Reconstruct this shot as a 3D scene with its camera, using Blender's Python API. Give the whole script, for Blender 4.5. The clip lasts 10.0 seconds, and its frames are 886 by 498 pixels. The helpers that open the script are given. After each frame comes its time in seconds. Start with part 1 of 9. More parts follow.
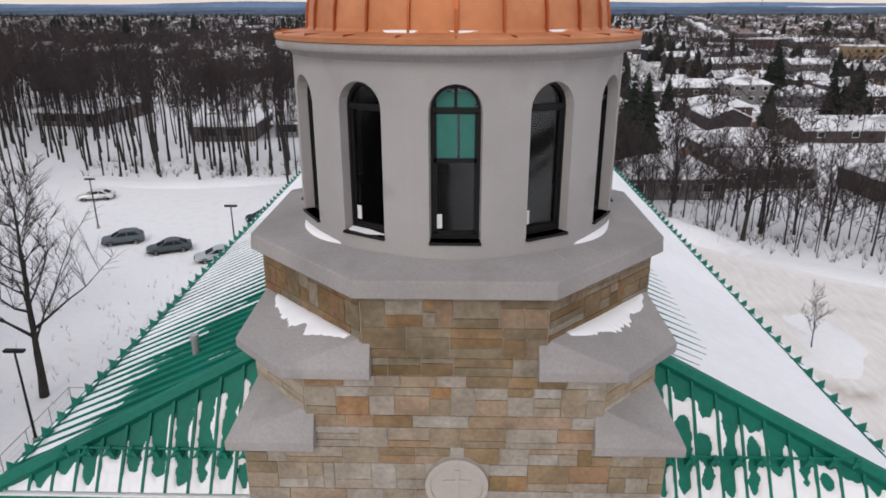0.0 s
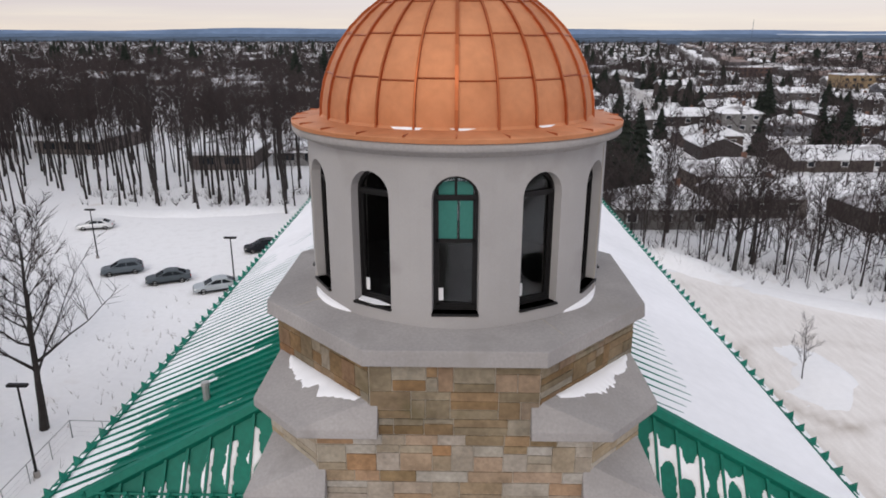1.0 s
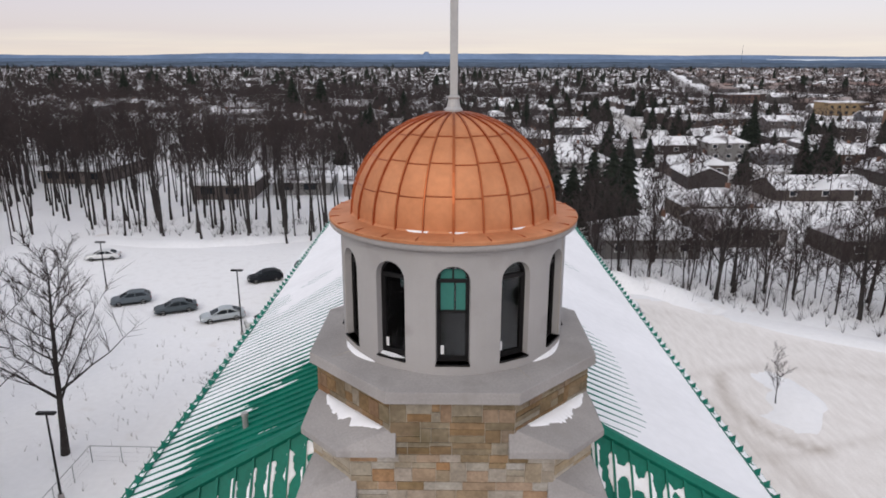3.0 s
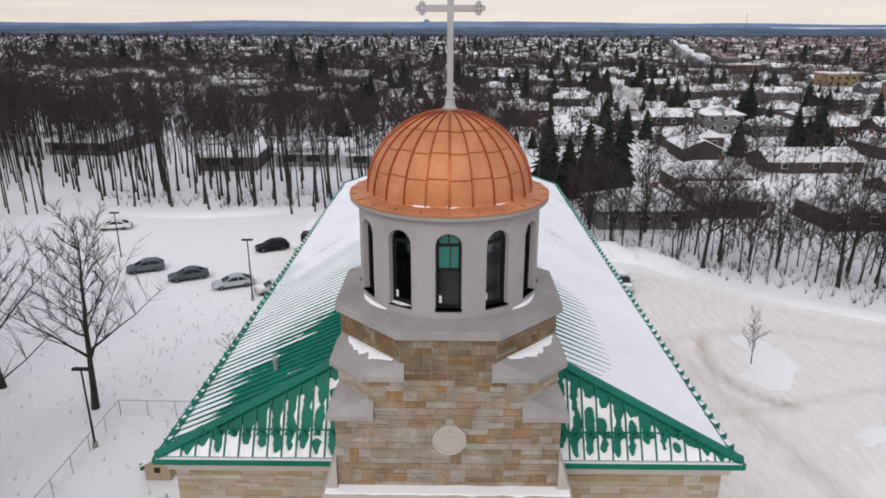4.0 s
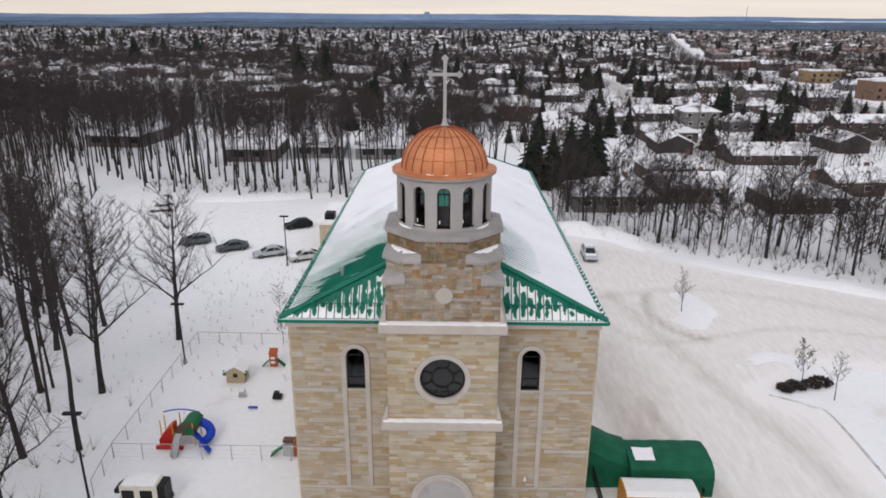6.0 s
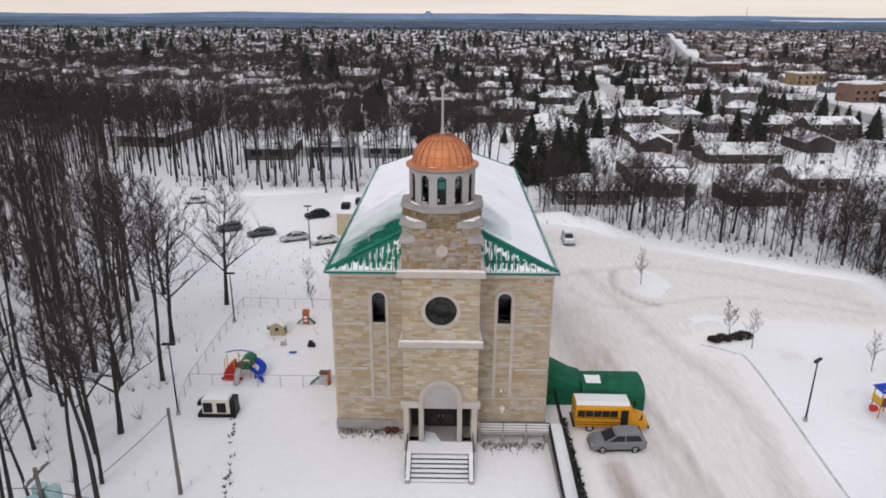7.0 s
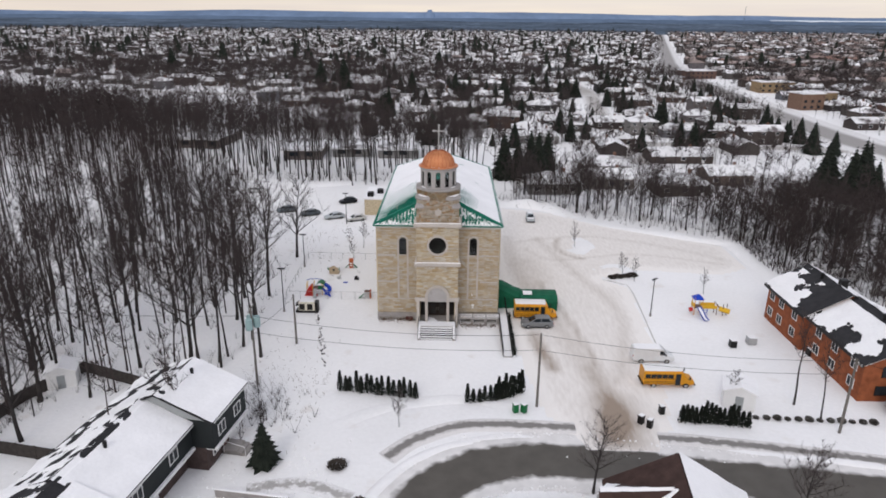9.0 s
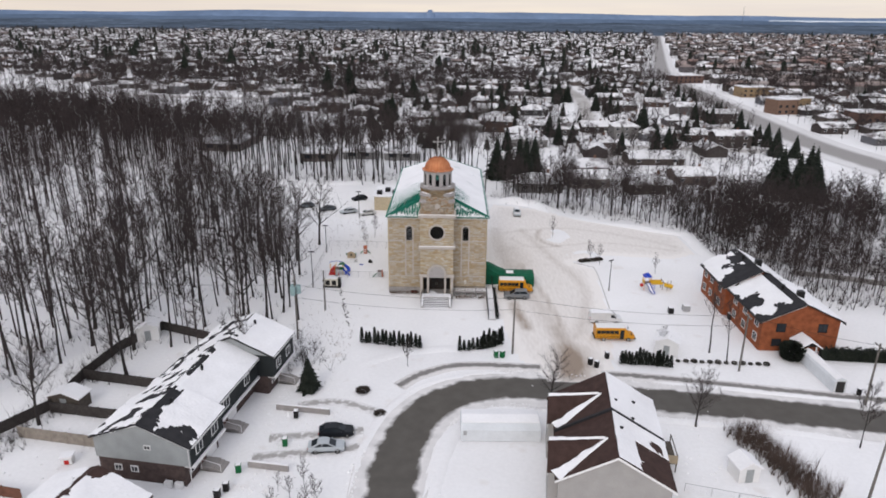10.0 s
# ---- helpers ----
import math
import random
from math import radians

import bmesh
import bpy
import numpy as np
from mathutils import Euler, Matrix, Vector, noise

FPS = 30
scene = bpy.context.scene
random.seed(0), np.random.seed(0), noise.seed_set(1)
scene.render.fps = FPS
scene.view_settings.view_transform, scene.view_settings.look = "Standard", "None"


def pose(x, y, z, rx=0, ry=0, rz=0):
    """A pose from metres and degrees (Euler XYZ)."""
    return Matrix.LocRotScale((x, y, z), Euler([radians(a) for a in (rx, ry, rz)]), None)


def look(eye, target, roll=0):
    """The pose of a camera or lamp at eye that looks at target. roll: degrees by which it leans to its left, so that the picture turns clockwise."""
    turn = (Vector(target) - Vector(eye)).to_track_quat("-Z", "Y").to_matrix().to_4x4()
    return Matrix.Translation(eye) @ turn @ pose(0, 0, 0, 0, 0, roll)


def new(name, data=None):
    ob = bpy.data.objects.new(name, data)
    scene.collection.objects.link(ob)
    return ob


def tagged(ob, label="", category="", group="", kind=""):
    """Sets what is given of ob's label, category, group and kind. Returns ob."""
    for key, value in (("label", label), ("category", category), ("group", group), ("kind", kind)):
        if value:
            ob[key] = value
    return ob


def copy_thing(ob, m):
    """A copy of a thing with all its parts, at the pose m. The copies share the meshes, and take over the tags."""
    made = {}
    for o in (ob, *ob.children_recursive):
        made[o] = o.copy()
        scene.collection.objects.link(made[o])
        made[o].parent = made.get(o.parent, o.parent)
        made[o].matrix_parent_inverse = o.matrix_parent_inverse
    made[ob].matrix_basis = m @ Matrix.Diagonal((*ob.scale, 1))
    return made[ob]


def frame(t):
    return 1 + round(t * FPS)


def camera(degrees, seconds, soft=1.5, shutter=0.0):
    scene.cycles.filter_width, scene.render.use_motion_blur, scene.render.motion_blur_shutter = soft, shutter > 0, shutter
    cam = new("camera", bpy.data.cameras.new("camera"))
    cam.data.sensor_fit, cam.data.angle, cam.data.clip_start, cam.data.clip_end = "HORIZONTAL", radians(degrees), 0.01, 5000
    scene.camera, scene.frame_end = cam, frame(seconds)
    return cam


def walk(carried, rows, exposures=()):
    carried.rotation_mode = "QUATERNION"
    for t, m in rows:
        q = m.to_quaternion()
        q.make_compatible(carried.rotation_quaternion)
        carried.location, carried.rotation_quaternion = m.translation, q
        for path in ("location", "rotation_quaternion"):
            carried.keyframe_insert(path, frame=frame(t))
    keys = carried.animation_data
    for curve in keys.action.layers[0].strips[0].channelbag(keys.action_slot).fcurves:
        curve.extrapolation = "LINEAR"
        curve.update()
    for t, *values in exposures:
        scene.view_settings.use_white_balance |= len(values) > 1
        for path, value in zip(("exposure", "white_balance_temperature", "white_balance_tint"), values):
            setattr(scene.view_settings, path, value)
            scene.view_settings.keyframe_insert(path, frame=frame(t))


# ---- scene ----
cam = camera(67.4, 10.0, soft=1.75)
# seconds, place, yaw, pitch, roll of the drone
PATH = [
    (0, 0.065, -11.226, 24.650, 1.53, -19.92, -0.07),
    (0.5, 0.034, -11.613, 25.150, 1.32, -18.89, 0.04),
    (1, -0.002, -11.912, 25.643, 1.12, -17.86, 0.08),
    (1.5, -0.050, -12.289, 26.137, 0.90, -16.78, 0.14),
    (2, -0.103, -13.175, 26.751, 0.66, -15.72, 0.19),
    (3.5, -0.023, -16.606, 28.113, 0.63, -16.38, 0.11),
    (4, 0.025, -18.693, 28.688, 0.62, -18.45, 0.18),
    (4.5, 0.062, -21.147, 29.231, 0.56, -19.02, 0.21),
    (5, 0.138, -24.497, 29.862, 0.56, -19.05, 0.24),
    (5.5, 0.205, -29.213, 30.677, 0.55, -19.05, 0.33),
    (7, 0.703, -50.992, 34.874, 0.69, -19.16, 0.36),
    (7.5, 0.977, -59.709, 36.600, 0.75, -19.18, 0.36),
    (8, 1.252, -70.709, 39.077, 0.74, -19.27, 0.46),
    (8.5, 1.528, -82.116, 41.705, 0.73, -19.32, 0.58),
    (9, 2.010, -93.947, 44.545, 0.77, -19.38, 0.54),
    (9.5, 2.320, -106.256, 47.564, 0.77, -19.41, 0.59),
    (10, 2.717, -118.342, 50.645, 0.79, -19.45, 0.55),
]
walk(cam, [(t, pose(x, y, z, 90 + pitch, 0, yaw) @ pose(0, 0, 0, 0, 0, roll)) for t, x, y, z, yaw, pitch, roll in PATH])

# ---- sky and sun: a bright winter overcast with a warm band low over the hills ----
SUN_EL, SUN_AZ = radians(32), radians(205)
world = bpy.data.worlds.new("winter_sky")
scene.world = world
world.use_nodes = True
wn, wl = world.node_tree.nodes, world.node_tree.links
wn.clear()
w_out = wn.new("ShaderNodeOutputWorld")
w_sky = wn.new("ShaderNodeTexSky")
w_sky.sky_type, w_sky.sun_disc, w_sky.sun_elevation, w_sky.sun_rotation = "NISHITA", False, SUN_EL, SUN_AZ
w_b1 = wn.new("ShaderNodeBackground")
w_b1.inputs[1].default_value = 0.05
wl.new(w_sky.outputs[0], w_b1.inputs[0])
w_co = wn.new("ShaderNodeTexCoord")
w_sep = wn.new("ShaderNodeSeparateXYZ")
wl.new(w_co.outputs["Generated"], w_sep.inputs[0])
w_map = wn.new("ShaderNodeMapping")
w_map.inputs["Scale"].default_value = (1.6, 1.6, 26)
wl.new(w_co.outputs["Generated"], w_map.inputs[0])
w_noise = wn.new("ShaderNodeTexNoise")
w_noise.inputs["Scale"].default_value, w_noise.inputs["Detail"].default_value = 2.2, 7
wl.new(w_map.outputs[0], w_noise.inputs[0])
w_add = wn.new("ShaderNodeMath")
w_add.operation = "MULTIPLY_ADD"
wl.new(w_noise.outputs[0], w_add.inputs[0])
w_add.inputs[1].default_value = 0.05
wl.new(w_sep.outputs[2], w_add.inputs[2])
w_ramp = wn.new("ShaderNodeValToRGB")
stops = [(0.0, (0.66, 0.56, 0.52)), (0.028, (0.71, 0.61, 0.555)), (0.045, (0.575, 0.495, 0.505)), (0.065, (0.50, 0.41, 0.465)),
         (0.11, (0.51, 0.405, 0.47)), (0.25, (0.665, 0.65, 0.70)), (1.0, (0.80, 0.795, 0.82))]
for n, (at, col) in enumerate(stops):
    e = w_ramp.color_ramp.elements[n] if n < 2 else w_ramp.color_ramp.elements.new(at)
    e.position, e.color = at, (*col, 1)
wl.new(w_add.outputs[0], w_ramp.inputs[0])
w_b2 = wn.new("ShaderNodeBackground")
w_b2.inputs[1].default_value = 0.88
wl.new(w_ramp.outputs[0], w_b2.inputs[0])
w_sum = wn.new("ShaderNodeAddShader")
wl.new(w_b1.outputs[0], w_sum.inputs[0])
wl.new(w_b2.outputs[0], w_sum.inputs[1])
wl.new(w_sum.outputs[0], w_out.inputs[0])
sun = new("sun", bpy.data.lights.new("sun", "SUN"))
sun.data.energy, sun.data.angle, sun.data.color = 0.7, radians(18), (1.0, 0.95, 0.88)
sun.matrix_world = look((-20 * math.sin(radians(25)), -30, 22), (0, 0, 0))
scene.view_settings.exposure = 0.11


# ---- materials ----
def mat(name, col, rough=0.75, metal=0.0, var=0.15, big=0.5, fine=14.0, bump=0.15, col2=None, ramp=None, by="island", spec=0.2, grime=None, stretch=None):
    """A surface with two scales of variation; ramp: colours picked per piece."""
    m = bpy.data.materials.new(name)
    m.use_nodes = True
    nt = m.node_tree
    N, L = nt.nodes, nt.links
    p = N["Principled BSDF"]
    p.inputs["Roughness"].default_value, p.inputs["Metallic"].default_value = rough, metal
    p.inputs["Specular IOR Level"].default_value = spec
    g = N.new("ShaderNodeNewGeometry")
    src = g.outputs["Position"]
    if stretch:
        mp = N.new("ShaderNodeMapping")
        mp.inputs["Scale"].default_value = stretch
        L.new(src, mp.inputs[0])
        src = mp.outputs[0]
    a, b = N.new("ShaderNodeTexNoise"), N.new("ShaderNodeTexNoise")
    for node, s, d in ((a, big, 5), (b, fine, 4)):
        node.inputs["Scale"].default_value, node.inputs["Detail"].default_value = s, d
        L.new(src, node.inputs["Vector"])
    base = N.new("ShaderNodeMix")
    base.data_type = "RGBA"
    lo = [c * (1 - var) for c in col]
    hi = list(col2) if col2 else [min(0.95, c * (1 + var)) for c in col]
    base.inputs[6].default_value, base.inputs[7].default_value = (*lo, 1), (*hi, 1)
    cr = N.new("ShaderNodeMapRange")
    cr.inputs["From Min"].default_value, cr.inputs["From Max"].default_value = 0.3, 0.7
    L.new(a.outputs[0], cr.inputs[0])
    L.new(cr.outputs[0], base.inputs[0])
    colour = base.outputs[2]
    if ramp:
        rnd = g.outputs["Random Per Island"] if by == "island" else N.new("ShaderNodeObjectInfo").outputs["Random"]
        rr = N.new("ShaderNodeValToRGB")
        rr.color_ramp.interpolation = "LINEAR"
        for n, c in enumerate(ramp):
            e = rr.color_ramp.elements[n] if n < 2 else rr.color_ramp.elements.new(n / (len(ramp) - 1))
            e.position, e.color = n / (len(ramp) - 1), (*c, 1)
        L.new(rnd, rr.inputs[0])
        mul = N.new("ShaderNodeMix")
        mul.data_type, mul.blend_type = "RGBA", "MULTIPLY"
        mul.inputs[0].default_value = 1
        L.new(rr.outputs[0], mul.inputs[6])
        L.new(colour, mul.inputs[7])
        colour = mul.outputs[2]
    f = N.new("ShaderNodeMix")
    f.data_type, f.blend_type = "RGBA", "MULTIPLY"
    fr = N.new("ShaderNodeMapRange")
    fr.inputs["From Min"].default_value, fr.inputs["From Max"].default_value = 0.3, 0.7
    fr.inputs["To Min"].default_value, fr.inputs["To Max"].default_value = 1 - var, 1.0
    L.new(b.outputs[0], fr.inputs[0])
    f.inputs[0].default_value = 1
    L.new(colour, f.inputs[6])
    L.new(fr.outputs[0], f.inputs[7])
    colour = f.outputs[2]
    if grime:
        gcol, gs, thr = grime
        c = N.new("ShaderNodeTexNoise")
        c.inputs["Scale"].default_value, c.inputs["Detail"].default_value = gs, 8
        L.new(src, c.inputs["Vector"])
        gr = N.new("ShaderNodeMapRange")
        gr.inputs["From Min"].default_value, gr.inputs["From Max"].default_value = thr, thr + 0.14
        L.new(c.outputs[0], gr.inputs[0])
        gm = N.new("ShaderNodeMix")
        gm.data_type = "RGBA"
        L.new(gr.outputs[0], gm.inputs[0])
        L.new(colour, gm.inputs[6])
        gm.inputs[7].default_value = (*gcol, 1)
        colour = gm.outputs[2]
    L.new(colour, p.inputs["Base Color"])
    if bump:
        bp = N.new("ShaderNodeBump")
        bp.inputs["Strength"].default_value, bp.inputs["Distance"].default_value = bump, 0.03
        L.new(b.outputs[0], bp.inputs["Height"])
        L.new(bp.outputs[0], p.inputs["Normal"])
    return m


SNOW = mat("snow", (0.842, 0.83, 0.84), 0.9, var=0.05, big=0.25, fine=3, bump=0.3, spec=0.15)
CONCRETE = mat("precast_concrete", (0.335, 0.311, 0.298), 0.85, var=0.14, big=0.8, fine=22, bump=0.12, grime=((0.27, 0.25, 0.235), 1.3, 0.57))
STUCCO = mat("drum_stucco", (0.365, 0.345, 0.334), 0.9, var=0.07, big=0.7, fine=60, bump=0.08, grime=((0.30, 0.28, 0.27), 1.1, 0.58))
STONES = [(0.37, 0.245, 0.125), (0.45, 0.405, 0.34), (0.40, 0.215, 0.095), (0.47, 0.43, 0.375), (0.29, 0.195, 0.10), (0.43, 0.375, 0.295), (0.49, 0.45, 0.40), (0.34, 0.24, 0.135), (0.46, 0.415, 0.355), (0.38, 0.22, 0.10), (0.40, 0.33, 0.24), (0.27, 0.19, 0.105)]
STONE_TOWER = mat("tower_ashlar", (0.88, 0.865, 0.85), 0.9, var=0.26, big=2.6, fine=16, bump=0.35, ramp=STONES, by="object", grime=((0.19, 0.15, 0.095), 0.9, 0.64))
WORN = [(0.24, 0.16, 0.08), (0.33, 0.27, 0.185), (0.27, 0.17, 0.085), (0.36, 0.31, 0.235), (0.20, 0.14, 0.07), (0.31, 0.19, 0.095), (0.38, 0.34, 0.27), (0.29, 0.155, 0.075)]
STONE_WORN = mat("weathered_ashlar", (0.83, 0.81, 0.79), 0.9, var=0.3, big=2.6, fine=12, bump=0.35, ramp=WORN, by="object", grime=((0.12, 0.095, 0.05), 1.1, 0.56))
CREAM = [(0.40, 0.31, 0.18), (0.53, 0.48, 0.39), (0.46, 0.34, 0.19), (0.56, 0.51, 0.43), (0.40, 0.29, 0.16), (0.52, 0.43, 0.29), (0.58, 0.54, 0.47), (0.48, 0.37, 0.22)]
PALE = [(0.48, 0.40, 0.29), (0.56, 0.51, 0.44), (0.45, 0.34, 0.205), (0.54, 0.49, 0.42), (0.46, 0.355, 0.225), (0.58, 0.54, 0.48), (0.44, 0.33, 0.19), (0.53, 0.46, 0.36)]
STONE_PALE = mat("pale_ashlar", (0.84, 0.83, 0.83), 0.9, var=0.2, big=2.6, fine=16, bump=0.3, ramp=PALE, by="object")
STONE_WING = mat("wing_ashlar", (0.82, 0.81, 0.80), 0.9, var=0.12, big=0.8, fine=14, bump=0.3, ramp=PALE)
STONE_WALL = mat("facade_ashlar", (0.84, 0.83, 0.82), 0.9, var=0.12, big=0.8, fine=14, bump=0.3, ramp=CREAM)
TRIM = mat("pale_trim_stone", (0.46, 0.415, 0.375), 0.85, var=0.08, big=0.9, fine=20, bump=0.1, grime=((0.38, 0.34, 0.30), 1.1, 0.6))
MORTAR = mat("mortar", (0.40, 0.365, 0.315), 0.95, var=0.12, bump=0.2)
SIDE_STONE = mat("side_wall_stone", (0.55, 0.46, 0.32), 0.9, var=0.2, big=2.5, fine=8, bump=0.3)
GREEN = mat("green_roof_metal", (0.004, 0.155, 0.105), 0.55, var=0.18, big=0.6, fine=9, bump=0.03, spec=0.22)
COPPER = mat("copper_sheet", (0.57, 0.225, 0.10), 0.6, metal=0.45, var=0.12, big=1.2, fine=7, bump=0.04, col2=(0.65, 0.285, 0.14))
COPPER_SEAM = mat("copper_seam", (0.42, 0.12, 0.045), 0.4, metal=0.8, var=0.12, bump=0.03)
BLACK_METAL = mat("black_metal", (0.012, 0.011, 0.011), 0.45, var=0.2, bump=0.02)
# near-black: paints in the shade of interiors; also colours dark door panels
DARK_AND_SHADE = mat("dark_and_shade", (0.045, 0.042, 0.04), 0.9, var=0.3, bump=0)
GREY_METAL = mat("grey_metal", (0.42, 0.41, 0.40), 0.5, metal=0.3, var=0.12, bump=0.04)
BARK = mat("bark", (0.047, 0.041, 0.039), 0.95, var=0.3, big=1.5, fine=18, bump=0.5)
TWIG = mat("twigs", (0.058, 0.045, 0.043), 0.95, var=0.25, big=0.3, fine=5, bump=0)
NEEDLE = mat("needles", (0.014, 0.020, 0.015), 0.9, var=0.4, big=0.8, fine=6, bump=0, col2=(0.03, 0.036, 0.026))
ASPHALT = mat("asphalt", (0.085, 0.080, 0.078), 0.7, var=0.25, big=0.35, fine=40, bump=0.15, grime=((0.17, 0.16, 0.155), 0.5, 0.56))
TIMBER = mat("weathered_timber", (0.11, 0.092, 0.078), 0.9, var=0.25, big=2, fine=16, bump=0.25)
SHINGLE_D = mat("dark_shingles", (0.033, 0.032, 0.035), 0.9, var=0.25, big=1, fine=10, bump=0.3)
SHINGLE_B = mat("brown_shingles", (0.06, 0.035, 0.03), 0.9, var=0.25, big=1, fine=10, bump=0.3)
WHITE = mat("white_paint", (0.74, 0.73, 0.72), 0.6, var=0.05, bump=0.03)
RUBBER = mat("tyre_rubber", (0.018, 0.018, 0.019), 0.9, var=0.2, bump=0.05)


def plain(name, col, rough=0.5, metal=0.0, var=0.08, bump=0.02):
    return mat(name, col, rough, metal, var=var, big=1.5, fine=20, bump=bump)


def glass(name, tint=(0.8, 0.85, 0.85), rough=0.03):
    m = bpy.data.materials.new(name)
    m.use_nodes = True
    p = m.node_tree.nodes["Principled BSDF"]
    p.inputs["Base Color"].default_value = (*tint, 1)
    p.inputs["Roughness"].default_value, p.inputs["Transmission Weight"].default_value, p.inputs["IOR"].default_value = rough, 1.0, 1.5
    return m


GLASS = glass("window_glass", (0.27, 0.30, 0.30))
CAR_GLASS = plain("car_glass", (0.02, 0.025, 0.03), 0.08, var=0.1, bump=0)


# ---- mesh helpers ----
class Soup:
    """Collects vertices and faces for one mesh."""

    def __init__(self):
        self.v, self.f = [], []

    def add(self, verts, faces):
        n = len(self.v)
        self.v.extend(verts)
        self.f.extend([tuple(i + n for i in f) for f in faces])
        return self

    def box(self, x0, x1, y0, y1, z0, z1, m=None):
        vs = [Vector((x, y, z)) for z in (z0, z1) for y in (y0, y1) for x in (x0, x1)]
        if m:
            vs = [m @ v for v in vs]
        return self.add([tuple(v) for v in vs], [(0, 2, 3, 1), (4, 5, 7, 6), (0, 1, 5, 4), (2, 6, 7, 3), (0, 4, 6, 2), (1, 3, 7, 5)])

    def tube(self, p0, p1, r0, r1, n=6, caps=True):
        p0, p1 = Vector(p0), Vector(p1)
        d = (p1 - p0)
        q = d.to_track_quat("Z", "Y") if d.length > 1e-6 else Vector((0, 0, 1)).to_track_quat("Z", "Y")
        ring = [q @ Vector((math.cos(2 * math.pi * i / n), math.sin(2 * math.pi * i / n), 0)) for i in range(n)]
        vs = [tuple(p0 + r * r0) for r in ring]
        if r1 > 1e-4:
            vs += [tuple(p1 + r * r1) for r in ring]
            fs = [(i, (i + 1) % n, n + (i + 1) % n, n + i) for i in range(n)]
            if caps:
                fs += [tuple(range(n - 1, -1, -1)), tuple(range(n, 2 * n))]
        else:
            vs.append(tuple(p1))
            fs = [(i, (i + 1) % n, n) for i in range(n)]
            if caps:
                fs.append(tuple(range(n - 1, -1, -1)))
        return self.add(vs, fs)

    def prism(self, poly, z0, z1, m=None):
        """poly: (x, y) points anticlockwise; z0, z1: numbers, or one number a point."""
        n = len(poly)
        zs0 = z0 if isinstance(z0, (list, tuple)) else [z0] * n
        zs1 = z1 if isinstance(z1, (list, tuple)) else [z1] * n
        vs = [Vector((x, y, z)) for (x, y), z in zip(poly, zs0)] + [Vector((x, y, z)) for (x, y), z in zip(poly, zs1)]
        if m:
            vs = [m @ v for v in vs]
        return self.add([tuple(v) for v in vs], [tuple(range(n - 1, -1, -1)), tuple(range(n, 2 * n))] + [(i, (i + 1) % n, n + (i + 1) % n, n + i) for i in range(n)])

    def lathe(self, profile, n=48, cx=0.0, cy=0.0):
        """profile: (r, z) from the bottom up."""
        vs, fs = [], []
        for r, z in profile:
            vs += [(cx + r * math.cos(2 * math.pi * i / n), cy + r * math.sin(2 * math.pi * i / n), z) for i in range(n)]
        for k in range(len(profile) - 1):
            fs += [(k * n + i, k * n + (i + 1) % n, (k + 1) * n + (i + 1) % n, (k + 1) * n + i) for i in range(n)]
        return self.add(vs, fs)

    def mesh(self, name, material=None, smooth=False):
        me = bpy.data.meshes.new(name)
        me.from_pydata(self.v, [], self.f)
        if material:
            me.materials.append(material)
        if smooth:
            me.polygons.foreach_set("use_smooth", [True] * len(me.polygons))
        me.update()
        return me


def part(name, soup, material, parent, label="", smooth=False, m=None, kind=""):
    ob = new(name, soup if isinstance(soup, bpy.types.Mesh) else soup.mesh(name, material, smooth))
    ob.parent = parent
    if m is not None:
        ob.matrix_basis = m
    return tagged(ob, label, kind=kind)


def welded(soup, name, material):
    """The soup as one connected mesh."""
    bm = bmesh.new()
    bm.from_mesh(soup.mesh(name))
    bmesh.ops.remove_doubles(bm, verts=bm.verts, dist=0.004)
    bmesh.ops.recalc_face_normals(bm, faces=bm.faces)
    me = bpy.data.meshes.new(name)
    bm.to_mesh(me)
    bm.free()
    me.materials.append(material)
    return me


def thing(name, label, category, m=None, group="", kind=""):
    ob = new(name)
    ob.empty_display_size = 0.3
    if m is not None:
        ob.matrix_basis = m
    return tagged(ob, label, category, group, kind)


def solo(name, soup, material, label, category, m=None, group="", kind="", smooth=False):
    ob = new(name, soup if isinstance(soup, bpy.types.Mesh) else soup.mesh(name, material, smooth))
    if m is not None:
        ob.matrix_basis = m
    return tagged(ob, label, category, group, kind)


def bevelled(soup, name, material, width, segments=2):
    """The soup as a mesh with rounded edges."""
    bm = bmesh.new()
    bm.from_mesh(soup.mesh(name))
    bmesh.ops.remove_doubles(bm, verts=bm.verts, dist=1e-5)
    bmesh.ops.recalc_face_normals(bm, faces=bm.faces)
    bmesh.ops.bevel(bm, geom=[e for e in bm.edges if e.is_manifold and e.calc_face_angle(0) > 0.5], offset=width, segments=segments, profile=0.6, affect="EDGES", clamp_overlap=True)
    me = bpy.data.meshes.new(name)
    bm.to_mesh(me)
    bm.free()
    me.materials.append(material)
    return me


def arch_outline(w, h, n=10):
    """Points (u, v) of a round-headed opening of width w and height h, from bottom left, clockwise."""
    r = w / 2
    return [(-r, 0)] + [(-r * math.cos(math.pi * i / n), h - r + r * math.sin(math.pi * i / n)) for i in range(n + 1)] + [(r, 0)]


